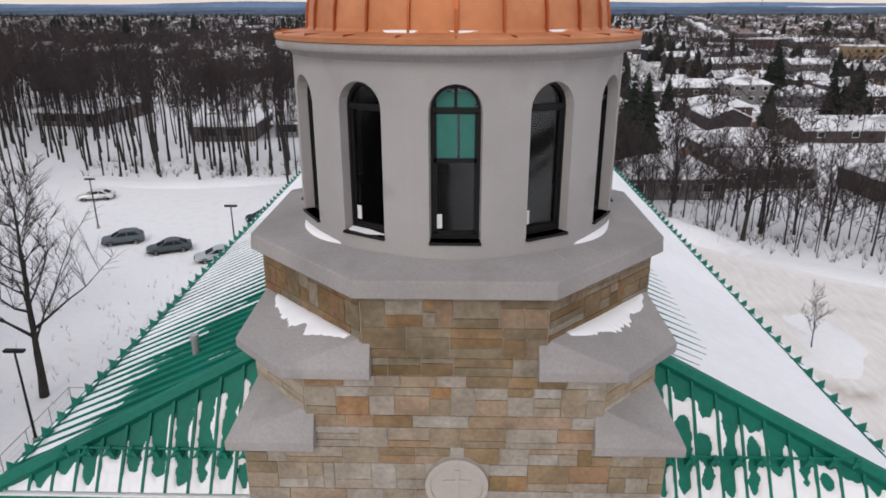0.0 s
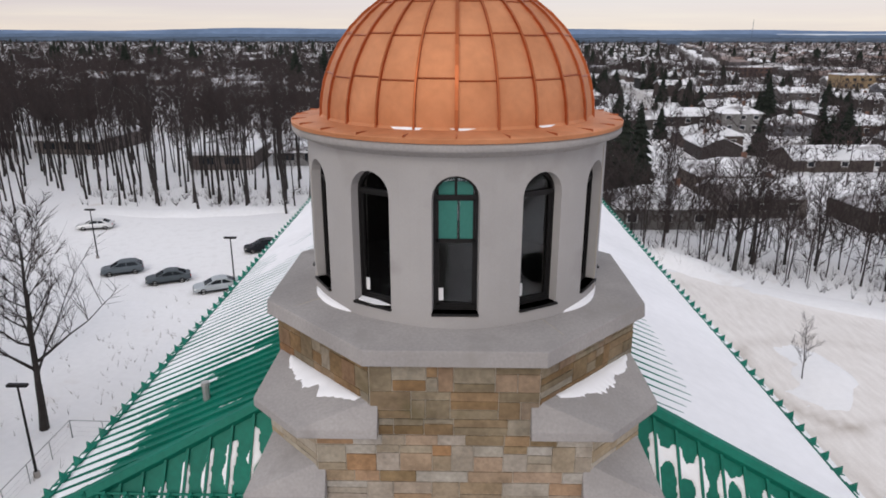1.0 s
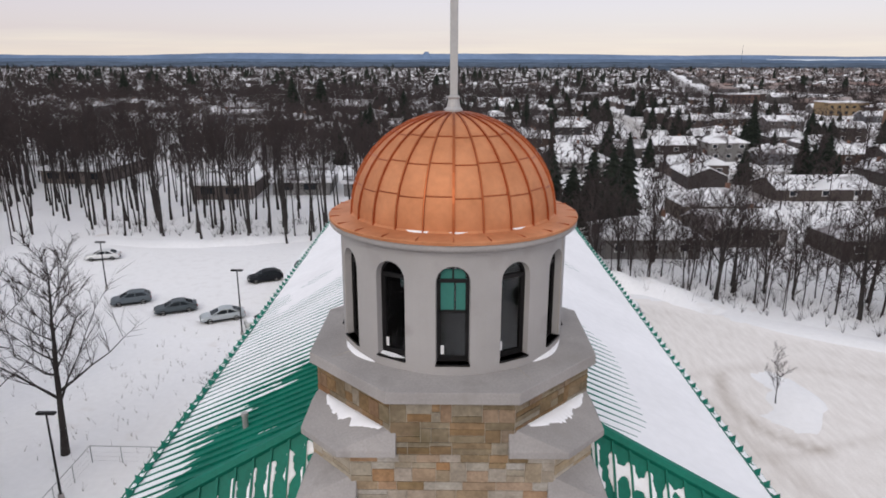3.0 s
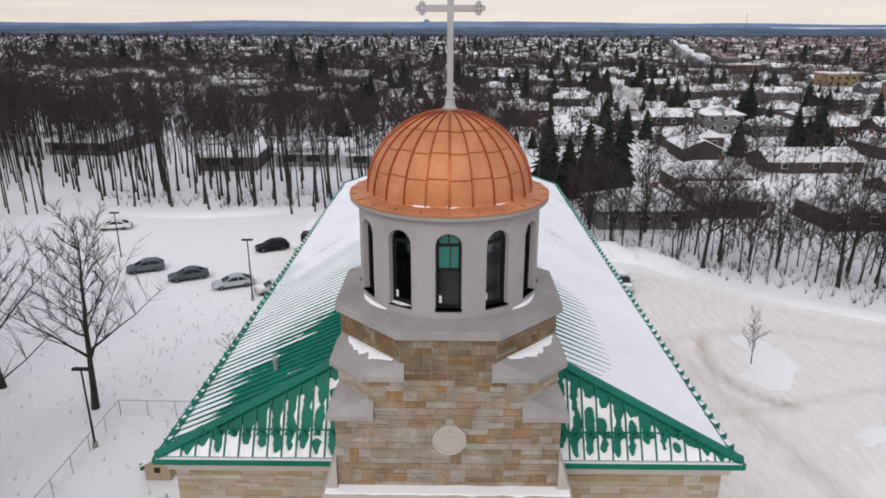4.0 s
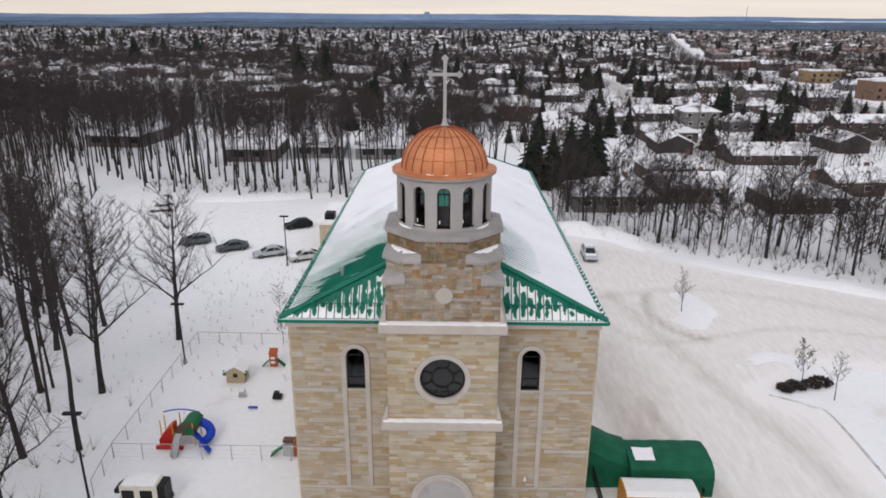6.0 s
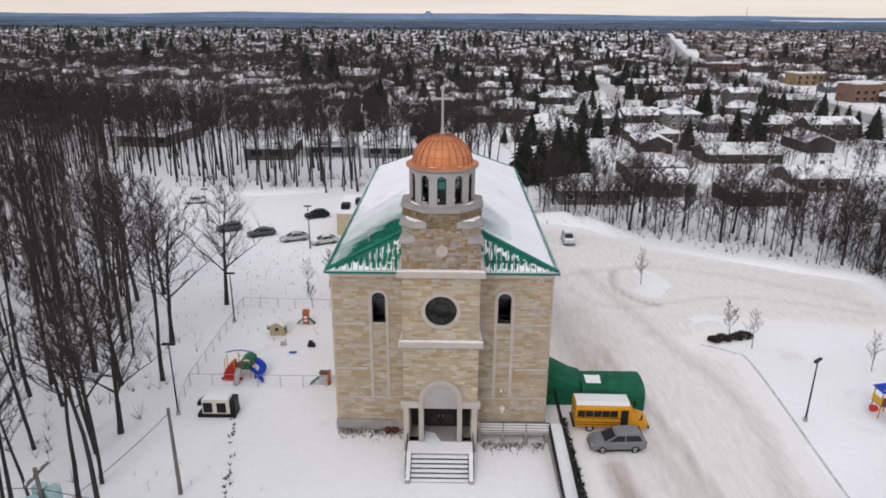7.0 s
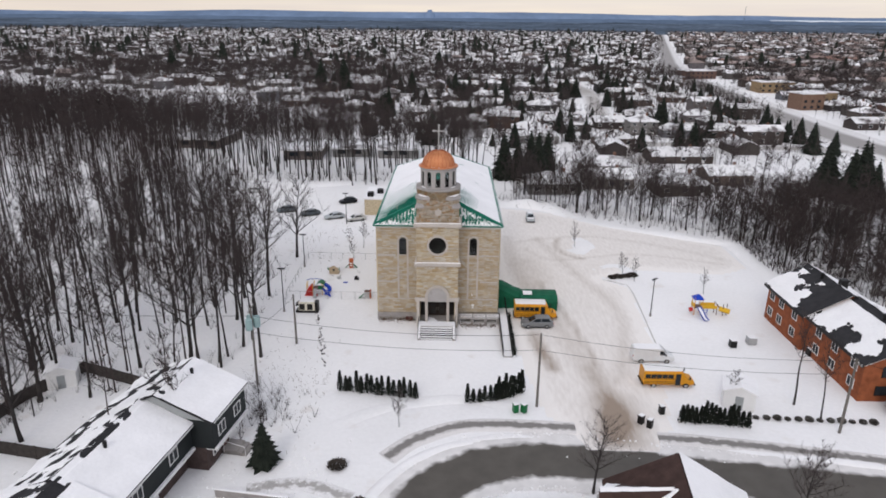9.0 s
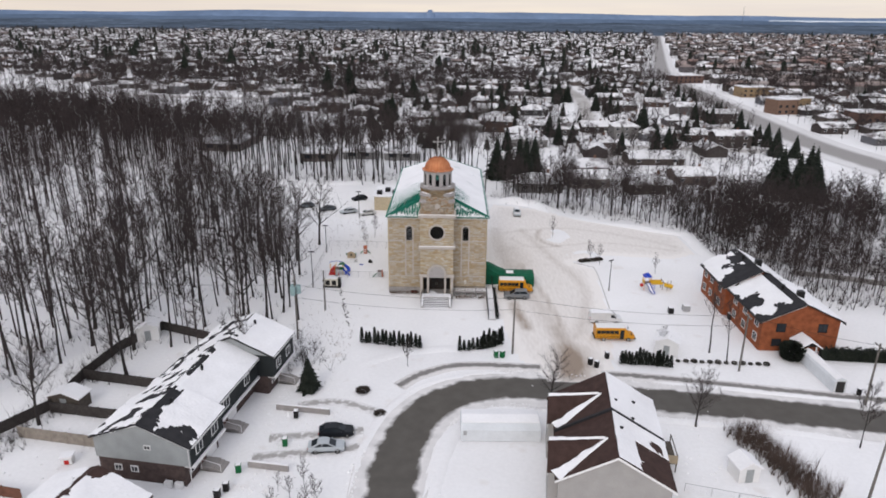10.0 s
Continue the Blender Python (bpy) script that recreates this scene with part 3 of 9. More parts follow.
for k in range(12):
    a = radians(-90 + 30 * k)
    m = Matrix.Translation((0, AY, WB)) @ Matrix.Rotation(a + math.pi / 2, 4, "Z") @ Matrix.Translation((0, -(DR - 0.17), 0))
    w_ = arched_window(m, drum, WWID + 0.01, WH + 0.01, "black-framed arched drum window", True, False, 0.1)
    part("window_sill", Soup().box(-WWID / 2 - 0.005, WWID / 2 + 0.005, -0.19, 0.02, -0.035, 0.0), BLACK_METAL, w_)
    part("sash", Soup().box(-WWID / 2 + 0.06, -WWID / 2 + 0.1, 0.02, 0.09, 0.06, WH - 0.36).box(WWID / 2 - 0.1, WWID / 2 - 0.06, 0.02, 0.09, 0.06, WH - 0.36).box(-WWID / 2 + 0.06, WWID / 2 - 0.06, 0.02, 0.09, 0.06, 0.1).box(-WWID / 2 + 0.06, WWID / 2 - 0.06, 0.02, 0.09, WH - 0.4, WH - 0.36), BLACK_METAL, w_)
    if k in (0, 1, 11):
        part("sticker", Soup().box(-0.27, -0.18, 0.03, 0.035, 0.14, 0.34), WHITE, w_, "white paper sticker inside the pane")
    if k in (11, 9, 3):
        part("snow_patch", Soup().prism([(-0.3, -0.12), (0.05, -0.15), (0.28, -0.06), (0.0, -0.02), (-0.31, -0.02)], 0.0, [0.02, 0.012, 0.015, 0.03, 0.035]), SNOW, w_)
    # opaque teal plates standing in for the view through the drum
    if k == 0:
        for x0, x1, z0, z1 in ((-0.25, 0.02, WH - 0.98, WH - 0.4), (0.06, 0.25, WH - 0.98, WH - 0.4), (-0.25, 0.25, WH - 0.34, WH - 0.12)):
            part("tinted_pane", Soup().box(x0, x1, 0.035, 0.045, z0, z1), plain("teal_view", (0.04, 0.165, 0.135), 0.15) if "teal_view" not in bpy.data.materials else bpy.data.materials["teal_view"], w_, "opaque teal plate for the view through the drum")
        part("glazing_bar", Soup().box(-WWID / 2 + 0.06, WWID / 2 - 0.06, 0.02, 0.09, WH - 1.04, WH - 0.98), BLACK_METAL, w_)
    if k in (0, 6):
        part("mullion", Soup().box(-0.02, 0.02, 0.03, 0.08, WH - 0.36, WH - 0.06), BLACK_METAL, w_)
# floor colour carries the drum's inner shade too
part("drum_floor", Soup().lathe([(0.01, 21.5), (RI + 0.05, 21.5)], 32, 0, AY), DARK_AND_SHADE, drum)
for a in (158, 22, -22, -158):
    part("joint", Soup().tube(dp(DR + 0.001, radians(a - 45 if a > 0 else a - 0), 21.42), dp(DR + 0.001, radians(a - 45 if a > 0 else a - 0), 23.97), 0.006, 0.006, 4), MORTAR, drum)
part("cornice_moulding", Soup().lathe([(DR - 0.05, 24.0), (DR + 0.01, 24.02), (DR + 0.05, 24.07), (DR + 0.13, 24.1), (DR + 0.21, 24.11), (DR + 0.235, 24.14), (DR + 0.235, 24.2), (DR + 0.21, 24.24), (DR - 0.4, 24.24)], 96, 0, AY), CONCRETE, drum, "curved pale cornice", smooth=True)

# copper brim and ribbed dome
dome = part("dome", Soup().lathe([(2.32 * math.cos(radians(a)), 24.27 + 2.2 * math.sin(radians(a))) for a in [0, 5, 11, 17, 23, 29, 35, 41, 47, 53, 59, 65, 71, 77, 83, 88]] + [(0.02, 26.475)], 96, 0, AY), COPPER, church, "bright copper dome with standing seams", smooth=True, m=pose(0, 0, 0.06))
part("brim", Soup().lathe([(2.77, 24.17), (2.82, 24.18), (2.83, 24.24), (2.79, 24.26), (2.35, 24.30), (2.32, 24.34), (2.25, 24.36)], 96, 0, AY), COPPER, dome, "flared copper brim")
NR = 24
for k in range(NR):
    a = radians(-90 + 360 * k / NR)
    s = Soup()
    pts = []
    for e in range(0, 89, 8):
        er = radians(e)
        pts.append((2.32 * math.cos(er), 24.27 + 2.2 * math.sin(er), er))
    wv = 0.016 if k else 0.026
    prev = None
    for r, z, er in pts:
        nr, nz = math.cos(er), math.sin(er)
        w_ = min(wv, r * 0.1)
        cur = [(r + h * nr, s_ * w_, z + h * nz) for h in (-0.01, 0.042) for s_ in (-1, 1)]
        if prev:
            s.add(prev + cur, [(2, 3, 7, 6), (0, 2, 6, 4), (3, 1, 5, 7)])
        prev = cur
    part("seam", s, COPPER_SEAM, dome, m=Matrix.Translation((0, AY, 0)) @ Matrix.Rotation(a, 4, "Z"))
    a2 = a
    part("brim_seam", Soup().box(2.36, 2.81, -0.008, 0.008, 24.25, 24.283), COPPER_SEAM, dome, m=Matrix.Translation((0, AY, 0)) @ Matrix.Rotation(a2, 4, "Z"))
    for e in (19, 37, 55):
        e2 = radians(e + (0.5 if k % 2 else -0.5))
        r, z = 2.325 * math.cos(e2), 24.27 + 2.205 * math.sin(e2)
        g = Soup()
        for j in range(4):
            t0, t1 = radians(360 / NR) * j / 4, radians(360 / NR) * (j + 1) / 4
            tb = [(rr * math.cos(t), rr * math.sin(t), zz) for t in (t0, t1) for rr, zz in ((r + 0.004, z - 0.012), (r + 0.016, z), (r - 0.002, z + 0.014))]
            g.add(tb, [(0, 3, 4, 1), (1, 4, 5, 2)])
        part("cross_seam", g, COPPER_SEAM, dome, m=Matrix.Translation((0, AY, 0)) @ Matrix.Rotation(a, 4, "Z"))
for a0, a1 in ((-120, -96), (-100, -72), (-84, -60), (-70, -44)):
    part("snow_patch", welded(drift(radians(a0), radians(a1), 2.3, 2.38, 24.315, 10, 0.3), "snow_patch", SNOW), None, dome, "thin snow line along the brim")

# roof: four faces, standing seams, hips, snow guards, gutters and the snow itself


def side_z(x):
    return EZ + (EX - abs(x)) * (RZ - EZ) / EX


def front_y(x):
    return EYF + (RYF - EYF) * (EX - abs(x)) / EX


def back_y(x):
    return EYB - (EYB - RYB) * (EX - abs(x)) / EX


T = 0.1
for name, pts in (("roof_slope", [(-EX, EYF, EZ), (0, RYF, RZ), (0, RYB, RZ), (-EX, EYB, EZ)]), ("roof_slope", [(EX, EYB, EZ), (0, RYB, RZ), (0, RYF, RZ), (EX, EYF, EZ)]),
                  ("roof_front", [(EX, EYF, EZ), (0, RYF, RZ), (-EX, EYF, EZ)]), ("roof_back", [(-EX, EYB, EZ), (0, RYB, RZ), (EX, EYB, EZ)])):
    n = len(pts)
    part(name, Soup().add(pts + [(x, y, z - T) for x, y, z in pts], [tuple(range(n - 1, -1, -1)), tuple(range(n, 2 * n))] + [(i, (i + 1) % n, n + (i + 1) % n, n + i) for i in range(n)]), GREEN, church, "green standing-seam metal roof under patchy snow")
roof = part("ridge_cap", Soup().box(-0.12, 0.12, RYF, RYB, RZ - 0.02, RZ + 0.05), GREEN, church)
RIB = 0.43
nrm = Vector((RZ - EZ, 0, EX)).normalized()
for sx in (-1, 1):
    y = EYF + 0.25
    while y < EYB - 0.2:
        if y < RYF:
            xi = EX * (1 - (y - EYF) / (RYF - EYF))
        elif y > RYB:
            xi = EX * (1 - (EYB - y) / (EYB - RYB))
        else:
            xi = 0.0
        h = 0.075
        a_, b_ = Vector((sx * EX, y, EZ)), Vector((sx * xi, y, side_z(xi)))
        n_ = Vector((sx * nrm.x, 0, nrm.z))
        vs = [tuple(p + Vector((0, d, 0)) + n_ * hh) for p in (a_, b_) for hh in (-0.01, h) for d in (-0.022, 0.022)]
        part("seam", Soup().add(vs, [(2, 3, 7, 6), (0, 2, 6, 4), (3, 1, 5, 7), (0, 1, 3, 2)]), GREEN, roof)
        y += RIB
fn = Vector((0, -(RZ - EZ), RYF - EYF)).normalized()
fn = fn if fn.z > 0 else -fn
x = -EX + 0.35
while x < EX - 0.2:
    if abs(x) > 2.6:
        a_, b_ = Vector((x, EYF, EZ)), Vector((x, front_y(x), side_z(x)))
        vs = [tuple(p + Vector((d, 0, 0)) + fn * hh) for p in (a_, b_) for hh in (-0.01, 0.075) for d in (-0.03, 0.03)]
        part("seam", Soup().add(vs, [(2, 3, 7, 6), (0, 2, 6, 4), (3, 1, 5, 7), (0, 1, 3, 2)]), GREEN, roof)
    x += 0.47
for sx in (-1, 1):
    for ya, yb in ((EYF, RYF), (EYB, RYB)):
        part("hip_cap", bevelled(Soup().tube((sx * EX, ya, EZ + 0.03), (0, yb, RZ + 0.03), 0.17, 0.17, 6), "hip_cap", GREEN, 0.01, 1), None, roof, "broad green hip capping")
    part("gutter", bevelled(Soup().box(min(sx * EX, sx * (EX + 0.14)), max(sx * EX, sx * (EX + 0.14)), EYF - 0.1, EYB, EZ - 0.2, EZ - 0.04), "gutter", GREEN, 0.02, 1), None, roof, "green metal gutter")
part("fascia", bevelled(Soup().box(-EX - 0.12, EX + 0.12, EYF - 0.14, EYF + 0.1, EZ - 0.26, EZ - 0.06), "fascia", GREEN, 0.02, 1), None, roof, "green eaves fascia with a snow line")
for x0, x1 in ((-EX, -3.3), (3.3, EX)):
    part("snow_patch", Soup().box(x0, x1, EYF - 0.1, EYF + 0.1, EZ - 0.07, EZ - 0.02), SNOW, roof)
part("soffit", Soup().box(-EX, EX, EYF, 0.1, EZ - 0.32, EZ - 0.27).box(-EX, -NW - 0.2, 0.1, EYB, EZ - 0.25, EZ - 0.2).box(NW + 0.2, EX, 0.1, EYB, EZ - 0.25, EZ - 0.2), WHITE, roof)
guard = Soup().tube((0, 0, 0), (0, 0, 0.26), 0.15, 0.0, 5).tube((0, -0.2, 0.05), (0, 0.2, 0.05), 0.03, 0.03, 4).mesh("snow_guard", GREEN)
for sx in (-1, 1):
    y = EYF + 0.45
    while y < EYB - 0.3:
        part("snow_guard", guard, None, roof, m=Matrix.Translation((sx * (EX - 0.22), y, side_z(EX - 0.22) + 0.04)) @ Matrix.Rotation(sx * radians(30), 4, "Y") @ Matrix.Rotation(y * 7, 4, "Z"))
        y += 0.62
    part("guard_rail", Soup().tube((sx * (EX - 0.3), EYF + 0.3, side_z(EX - 0.3) + 0.1), (sx * (EX - 0.3), EYB - 0.3, side_z(EX - 0.3) + 0.1), 0.025, 0.025, 5), GREEN, roof)
    x = 3.35
    fr = 0.17
    fz, fy = EZ + (RZ - EZ) * fr, EYF + (RYF - EYF) * fr
    part("guard_rail", Soup().tube((sx * 3.2, fy - 0.12, fz + 0.08), (sx * (EX - 1.4), fy - 0.12, fz + 0.08), 0.03, 0.03, 5), GREEN, roof)
    clump = Soup().tube((0, 0, -0.1), (0, -0.12, 0.1), 0.13, 0.05, 5).tube((0, -0.1, 0), (0.12, -0.16, -0.12), 0.07, 0.02, 4).tube((0, -0.1, 0), (-0.12, -0.16, -0.1), 0.07, 0.02, 4).mesh("snow_guard", GREEN)
    while x < EX - 1.4:
        part("snow_guard", clump, None, roof, m=pose(sx * x, fy - 0.06, fz + 0.03))
        x += 0.47


def sheet(fn_point, nu, nv):
    s = Soup()
    s.v = [fn_point(i / nu, j / nv) for j in range(nv + 1) for i in range(nu + 1)]
    s.f = [(j * (nu + 1) + i, j * (nu + 1) + i + 1, (j + 1) * (nu + 1) + i + 1, (j + 1) * (nu + 1) + i) for j in range(nv) for i in range(nu)]
    return s


for sx in (-1, 1):
    n_ = Vector((sx * nrm.x, 0, nrm.z))

    def snow_point(u, v, sx=sx, n_=n_):
        x = EX * (1 - v) * 0.999
        y = front_y(x) + 0.06 + (back_y(x) - front_y(x) - 0.1) * u ** 1.5
        if sx < 0:
            near = max(0.0, 1 - max(0, y - 2) / 26)
            th = 0.106 - 0.068 * near + 0.018 * noise.noise((x * 0.5, y * 0.5, 3))
            d = math.hypot((x - 3.4) / 6.0, (y - 3.2) / 6.2)
            th -= 0.073 * max(0, 1.0 - d) ** 0.9
            th += 0.045 * noise.noise((x * 0.3, y * 3.1, 7)) * max(0, 1.25 - d)
            th -= 0.06 * max(0, 1 - (y - front_y(x)) / 1.1) * (0.6 + noise.noise((x * 1.3, 0, 5)))
        else:
            th = 0.085 + 0.02 * noise.noise((x * 0.4, y * 0.4, 3))
            d = math.hypot((x - 3.0) / 3.4, (y - 5.5) / 7.5)
            th -= 0.062 * max(0, 1.0 - d) ** 0.7
            th += 0.02 * noise.noise((x * 0.3, y * 3.1, 7)) * max(0, 1.0 - d)
        k = ((y - EYF - 0.25) / RIB) % 1
        th -= 0.012 * (1 - abs(2 * k - 1)) if th < 0.06 else 0
        if th < 0.004:
            th = -0.04
        return tuple(Vector((sx * x, y, side_z(x))) + n_ * th)
    part("roof_snow", sheet(snow_point, 330, 44), SNOW, roof, "thin snow thinning to bare green seams near the tower", smooth=True)
    for lo, hi in ((3.2, EX - 0.1),):
        def front_point(u, v, sx=sx):
            x = lo + (hi - lo) * u
            top = (EX - x) / EX * 0.97
            f_ = top * v
            k = ((sx * x + EX - 0.35) / 0.47) % 1
            edge = abs(2 * k - 1)
            cell = math.floor((sx * x + EX - 0.35) / 0.47)
            guard_row = max(0, 1 - abs(f_ - 0.2) / 0.09)
            blob = max(0, 0.72 + 1.5 * noise.noise((cell * 5.3 + 0.4, f_ * 10, 3 + sx)) + 0.6 * guard_row)
            off = (k - 0.5 - 0.25 * noise.noise((cell * 2.1 + 0.3, f_ * 6, 9))) / 0.27
            th = 0.044 + 0.02 * noise.noise((cell * 9.7, 1, 4)) - 0.10 * blob * math.exp(-off * off) + 0.03 * noise.noise((x * 7, f_ * 26, 2))
            th += 0.09 * max(0, 1 - f_ / 0.075) - 0.10 * max(0, 1 - (top - f_) / 0.09) - 0.02 * (1 if sx < 0 else 0.3) * max(0, (6.2 - x) / 3)
            th = min(th, 0.06)
            if th < 0.006:
                th = -0.05
            return tuple(Vector((sx * x, EYF + (RYF - EYF) * f_, EZ + (RZ - EZ) * f_)) + fn * th)
        part("roof_snow", sheet(front_point, 210, 84), SNOW, roof, "patchy melting snow between the seams", smooth=True)
def back_point(u, v):
    x = -EX + 2 * EX * u
    f_ = (EX - abs(x)) / EX * v
    return (x, EYB - (EYB - RYB) * f_, EZ + (RZ - EZ) * f_ + 0.1)
part("roof_snow", sheet(back_point, 30, 8), SNOW, roof, smooth=True)
part("vent_pipe", Soup().tube((-6.3, 2.9, side_z(6.3) - 0.1), (-6.3, 2.9, side_z(6.3) + 0.42), 0.09, 0.09, 10).tube((-6.3, 2.9, side_z(6.3) + 0.4), (-6.3, 2.9, side_z(6.3) + 0.5), 0.12, 0.1, 10), GREY_METAL, church, "grey roof vent pipe")

# cross on the dome
cross = part("cross", Soup().lathe([(0.2, 26.4), (0.2, 26.5), (0.15, 26.55), (0.12, 26.72), (0.15, 26.76), (0.1, 26.8)], 16, 0, AY), GREY_METAL, church, "pale metal cross with trefoil ends", m=pose(0, 0, 0.1))
part("shaft", bevelled(Soup().box(-0.085, 0.085, AY - 0.06, AY + 0.06, 26.7, 29.85), "shaft", GREY_METAL, 0.015, 1), None, cross)
part("arm", bevelled(Soup().box(-0.72, 0.72, AY - 0.055, AY + 0.055, 28.98, 29.15), "arm", GREY_METAL, 0.015, 1), None, cross)
for cx, cz, dx, dz in ((-0.74, 29.065, -1, 0), (0.74, 29.065, 1, 0), (0, 29.87, 0, 1)):
    for ox, oz in ((dx * 0.1, dz * 0.1), (dz * 0.1, dx * 0.1), (-dz * 0.1, -dx * 0.1)):
        part("trefoil", Soup().tube((cx + ox, AY - 0.055, cz + oz), (cx + ox, AY + 0.055, cz + oz), 0.085, 0.085, 12), GREY_METAL, cross)


# ---- ground, roads, hills ----
SNOW_GROUND = mat("snow_ground", (0.835, 0.82, 0.822), 0.92, var=0.05, big=0.05, fine=1.9, bump=0.9, spec=0.12, col2=(0.875, 0.862, 0.868), grime=((0.70, 0.66, 0.635), 0.22, 0.63))


def spread(lo, hi, step, far_lo, far_hi):
    xs, x, s = [], lo, step
    while x < hi:
        xs.append(x)
        x += step
    s, x = step, hi
    while x < far_hi:
        xs.append(x)
        s *= 1.22
        x += s
    xs.append(far_hi)
    s, x = step, lo
    while x > far_lo:
        s *= 1.22
        x -= s
        xs.append(max(x, far_lo))
    return sorted(set(xs))


gx, gy = spread(-75, 95, 1.6, -4950, 4950), spread(-80, 112, 1.6, -500, 4950)


def ground_z(x, y):
    if abs(x) > 150 or abs(y) > 200:
        return -0.03
    return -0.035 + 0.028 * noise.noise((x * 0.35, y * 0.35, 0)) + 0.012 * noise.noise((x * 1.1, y * 1.1, 4)) - 0.02


s = Soup()
s.v = [(x, y, ground_z(x, y)) for y in gy for x in gx]
nx = len(gx)
s.f = [(j * nx + i, j * nx + i + 1, (j + 1) * nx + i + 1, (j + 1) * nx + i) for j in range(len(gy) - 1) for i in range(nx - 1)]
solo("ground", s, SNOW_GROUND, "wide flat snow-covered ground reaching the horizon", "ground", kind="structure", smooth=True)


def blend_mat(name, under, over, attr, lo, hi, nscale, namp, stretch=(1, 1, 1), rough=0.85, fine=(0.75, 20.0)):
    """under shows where attr (plus noise) is below lo, over above hi."""
    m = bpy.data.materials.new(name)
    m.use_nodes = True
    N, L = m.node_tree.nodes, m.node_tree.links
    p = N["Principled BSDF"]
    p.inputs["Roughness"].default_value, p.inputs["Specular IOR Level"].default_value = rough, 0.2
    at = N.new("ShaderNodeAttribute")
    at.attribute_name = attr
    g = N.new("ShaderNodeNewGeometry")
    mp = N.new("ShaderNodeMapping")
    mp.inputs["Scale"].default_value = stretch
    L.new(g.outputs["Position"], mp.inputs[0])
    n1, n2 = N.new("ShaderNodeTexNoise"), N.new("ShaderNodeTexNoise")
    n1.inputs["Scale"].default_value, n1.inputs["Detail"].default_value = nscale, 8
    n2.inputs["Scale"].default_value, n2.inputs["Detail"].default_value = fine[1], 5
    L.new(mp.outputs[0], n1.inputs["Vector"])
    L.new(g.outputs["Position"], n2.inputs["Vector"])
    ma = N.new("ShaderNodeMath")
    ma.operation = "MULTIPLY_ADD"
    ma.inputs[1].default_value = namp
    L.new(n1.outputs[0], ma.inputs[0])
    sub = N.new("ShaderNodeMath")
    sub.operation = "SUBTRACT"
    L.new(at.outputs["Fac"], sub.inputs[0])
    sub.inputs[1].default_value = namp * 0.5
    L.new(sub.outputs[0], ma.inputs[2])
    mr = N.new("ShaderNodeMapRange")
    mr.inputs["From Min"].default_value, mr.inputs["From Max"].default_value = lo, hi
    L.new(ma.outputs[0], mr.inputs[0])
    mx = N.new("ShaderNodeMix")
    mx.data_type = "RGBA"
    L.new(mr.outputs[0], mx.inputs[0])
    mx.inputs[6].default_value, mx.inputs[7].default_value = (*under, 1), (*over, 1)
    mul = N.new("ShaderNodeMix")
    mul.data_type, mul.blend_type = "RGBA", "MULTIPLY"
    mul.inputs[0].default_value = 1
    f2 = N.new("ShaderNodeMapRange")
    f2.inputs["From Min"].default_value, f2.inputs["From Max"].default_value = 0.3, 0.7
    f2.inputs["To Min"].default_value, f2.inputs["To Max"].default_value = fine[0], 1.0
    L.new(n2.outputs[0], f2.inputs[0])
    L.new(mx.outputs[2], mul.inputs[6])
    L.new(f2.outputs[0], mul.inputs[7])
    L.new(mul.outputs[2], p.inputs["Base Color"])
    b = N.new("ShaderNodeBump")
    b.inputs["Strength"].default_value, b.inputs["Distance"].default_value = 0.3, 0.05
    L.new(n1.outputs[0], b.inputs["Height"])
    L.new(b.outputs[0], p.inputs["Normal"])
    return m


def smooth_line(pts, n=8):
    out = []
    for i in range(len(pts) - 1):
        p0, p1, p2, p3 = (Vector(pts[max(0, min(len(pts) - 1, i + k))]) for k in (-1, 0, 1, 2))
        for j in range(n):
            t = j / n
            out.append(0.5 * ((2 * p1) + (p2 - p0) * t + (2 * p0 - 5 * p1 + 4 * p2 - p3) * t * t + (3 * p1 - p0 - 3 * p2 + p3) * t ** 3))
    return out + [Vector(pts[-1])]


def strip(name, line, offs, z, material, label, category, kind="structure", z_of=None):
    """A ribbon along a line; its attribute 'off' holds the distance from the middle."""
    s, vals = Soup(), []
    for i, p in enumerate(line):
        d = (line[min(i + 1, len(line) - 1)] - line[max(i - 1, 0)]).normalized()
        nrm_ = Vector((-d.y, d.x))
        for o in offs:
            q = p + nrm_ * o
            s.v.append((q.x, q.y, z if z_of is None else z_of(o)))
            vals.append(abs(o))
    k = len(offs)
    s.f = [(i * k + j + 1, i * k + j, (i + 1) * k + j, (i + 1) * k + j + 1) for i in range(len(line) - 1) for j in range(k - 1)]
    ob = solo(name, s, material, label, category, kind=kind)
    ob.data.attributes.new("off", "FLOAT", "POINT").data.foreach_set("value", vals)
    return ob


ROAD = smooth_line([(-6, -200), (-4.5, -100), (-3.9, -70), (-3.7, -59.5), (-3.5, -51), (-1.2, -42.4), (2.8, -37.4), (8.5, -34.9), (16, -34.8), (31, -37), (43, -38.6), (62, -41.9), (140, -54), (300, -76)])
ROAD_MAT = blend_mat("wet_road", (0.104, 0.094, 0.083), (0.76, 0.735, 0.725), "off", 2.55, 3.2, 0.5, 1.8, rough=0.6, fine=(0.78, 0.5))
strip("road", ROAD, (-4.9, -3.6, -3, -2.2, -1, 0, 1, 2.2, 3, 3.6, 4.9), 0.012, ROAD_MAT, "wet grey asphalt street with slushy snow edges", "road")
PAVE_MAT = blend_mat("slushy_pavement", (0.24, 0.225, 0.215), (0.76, 0.73, 0.72), "off", 0.35, 0.75, 1.1, 1.3)
PAVE_A = smooth_line([(-4.6, -34.6), (-1.2, -31.0), (5.0, -28.3), (16.5, -28.6)])
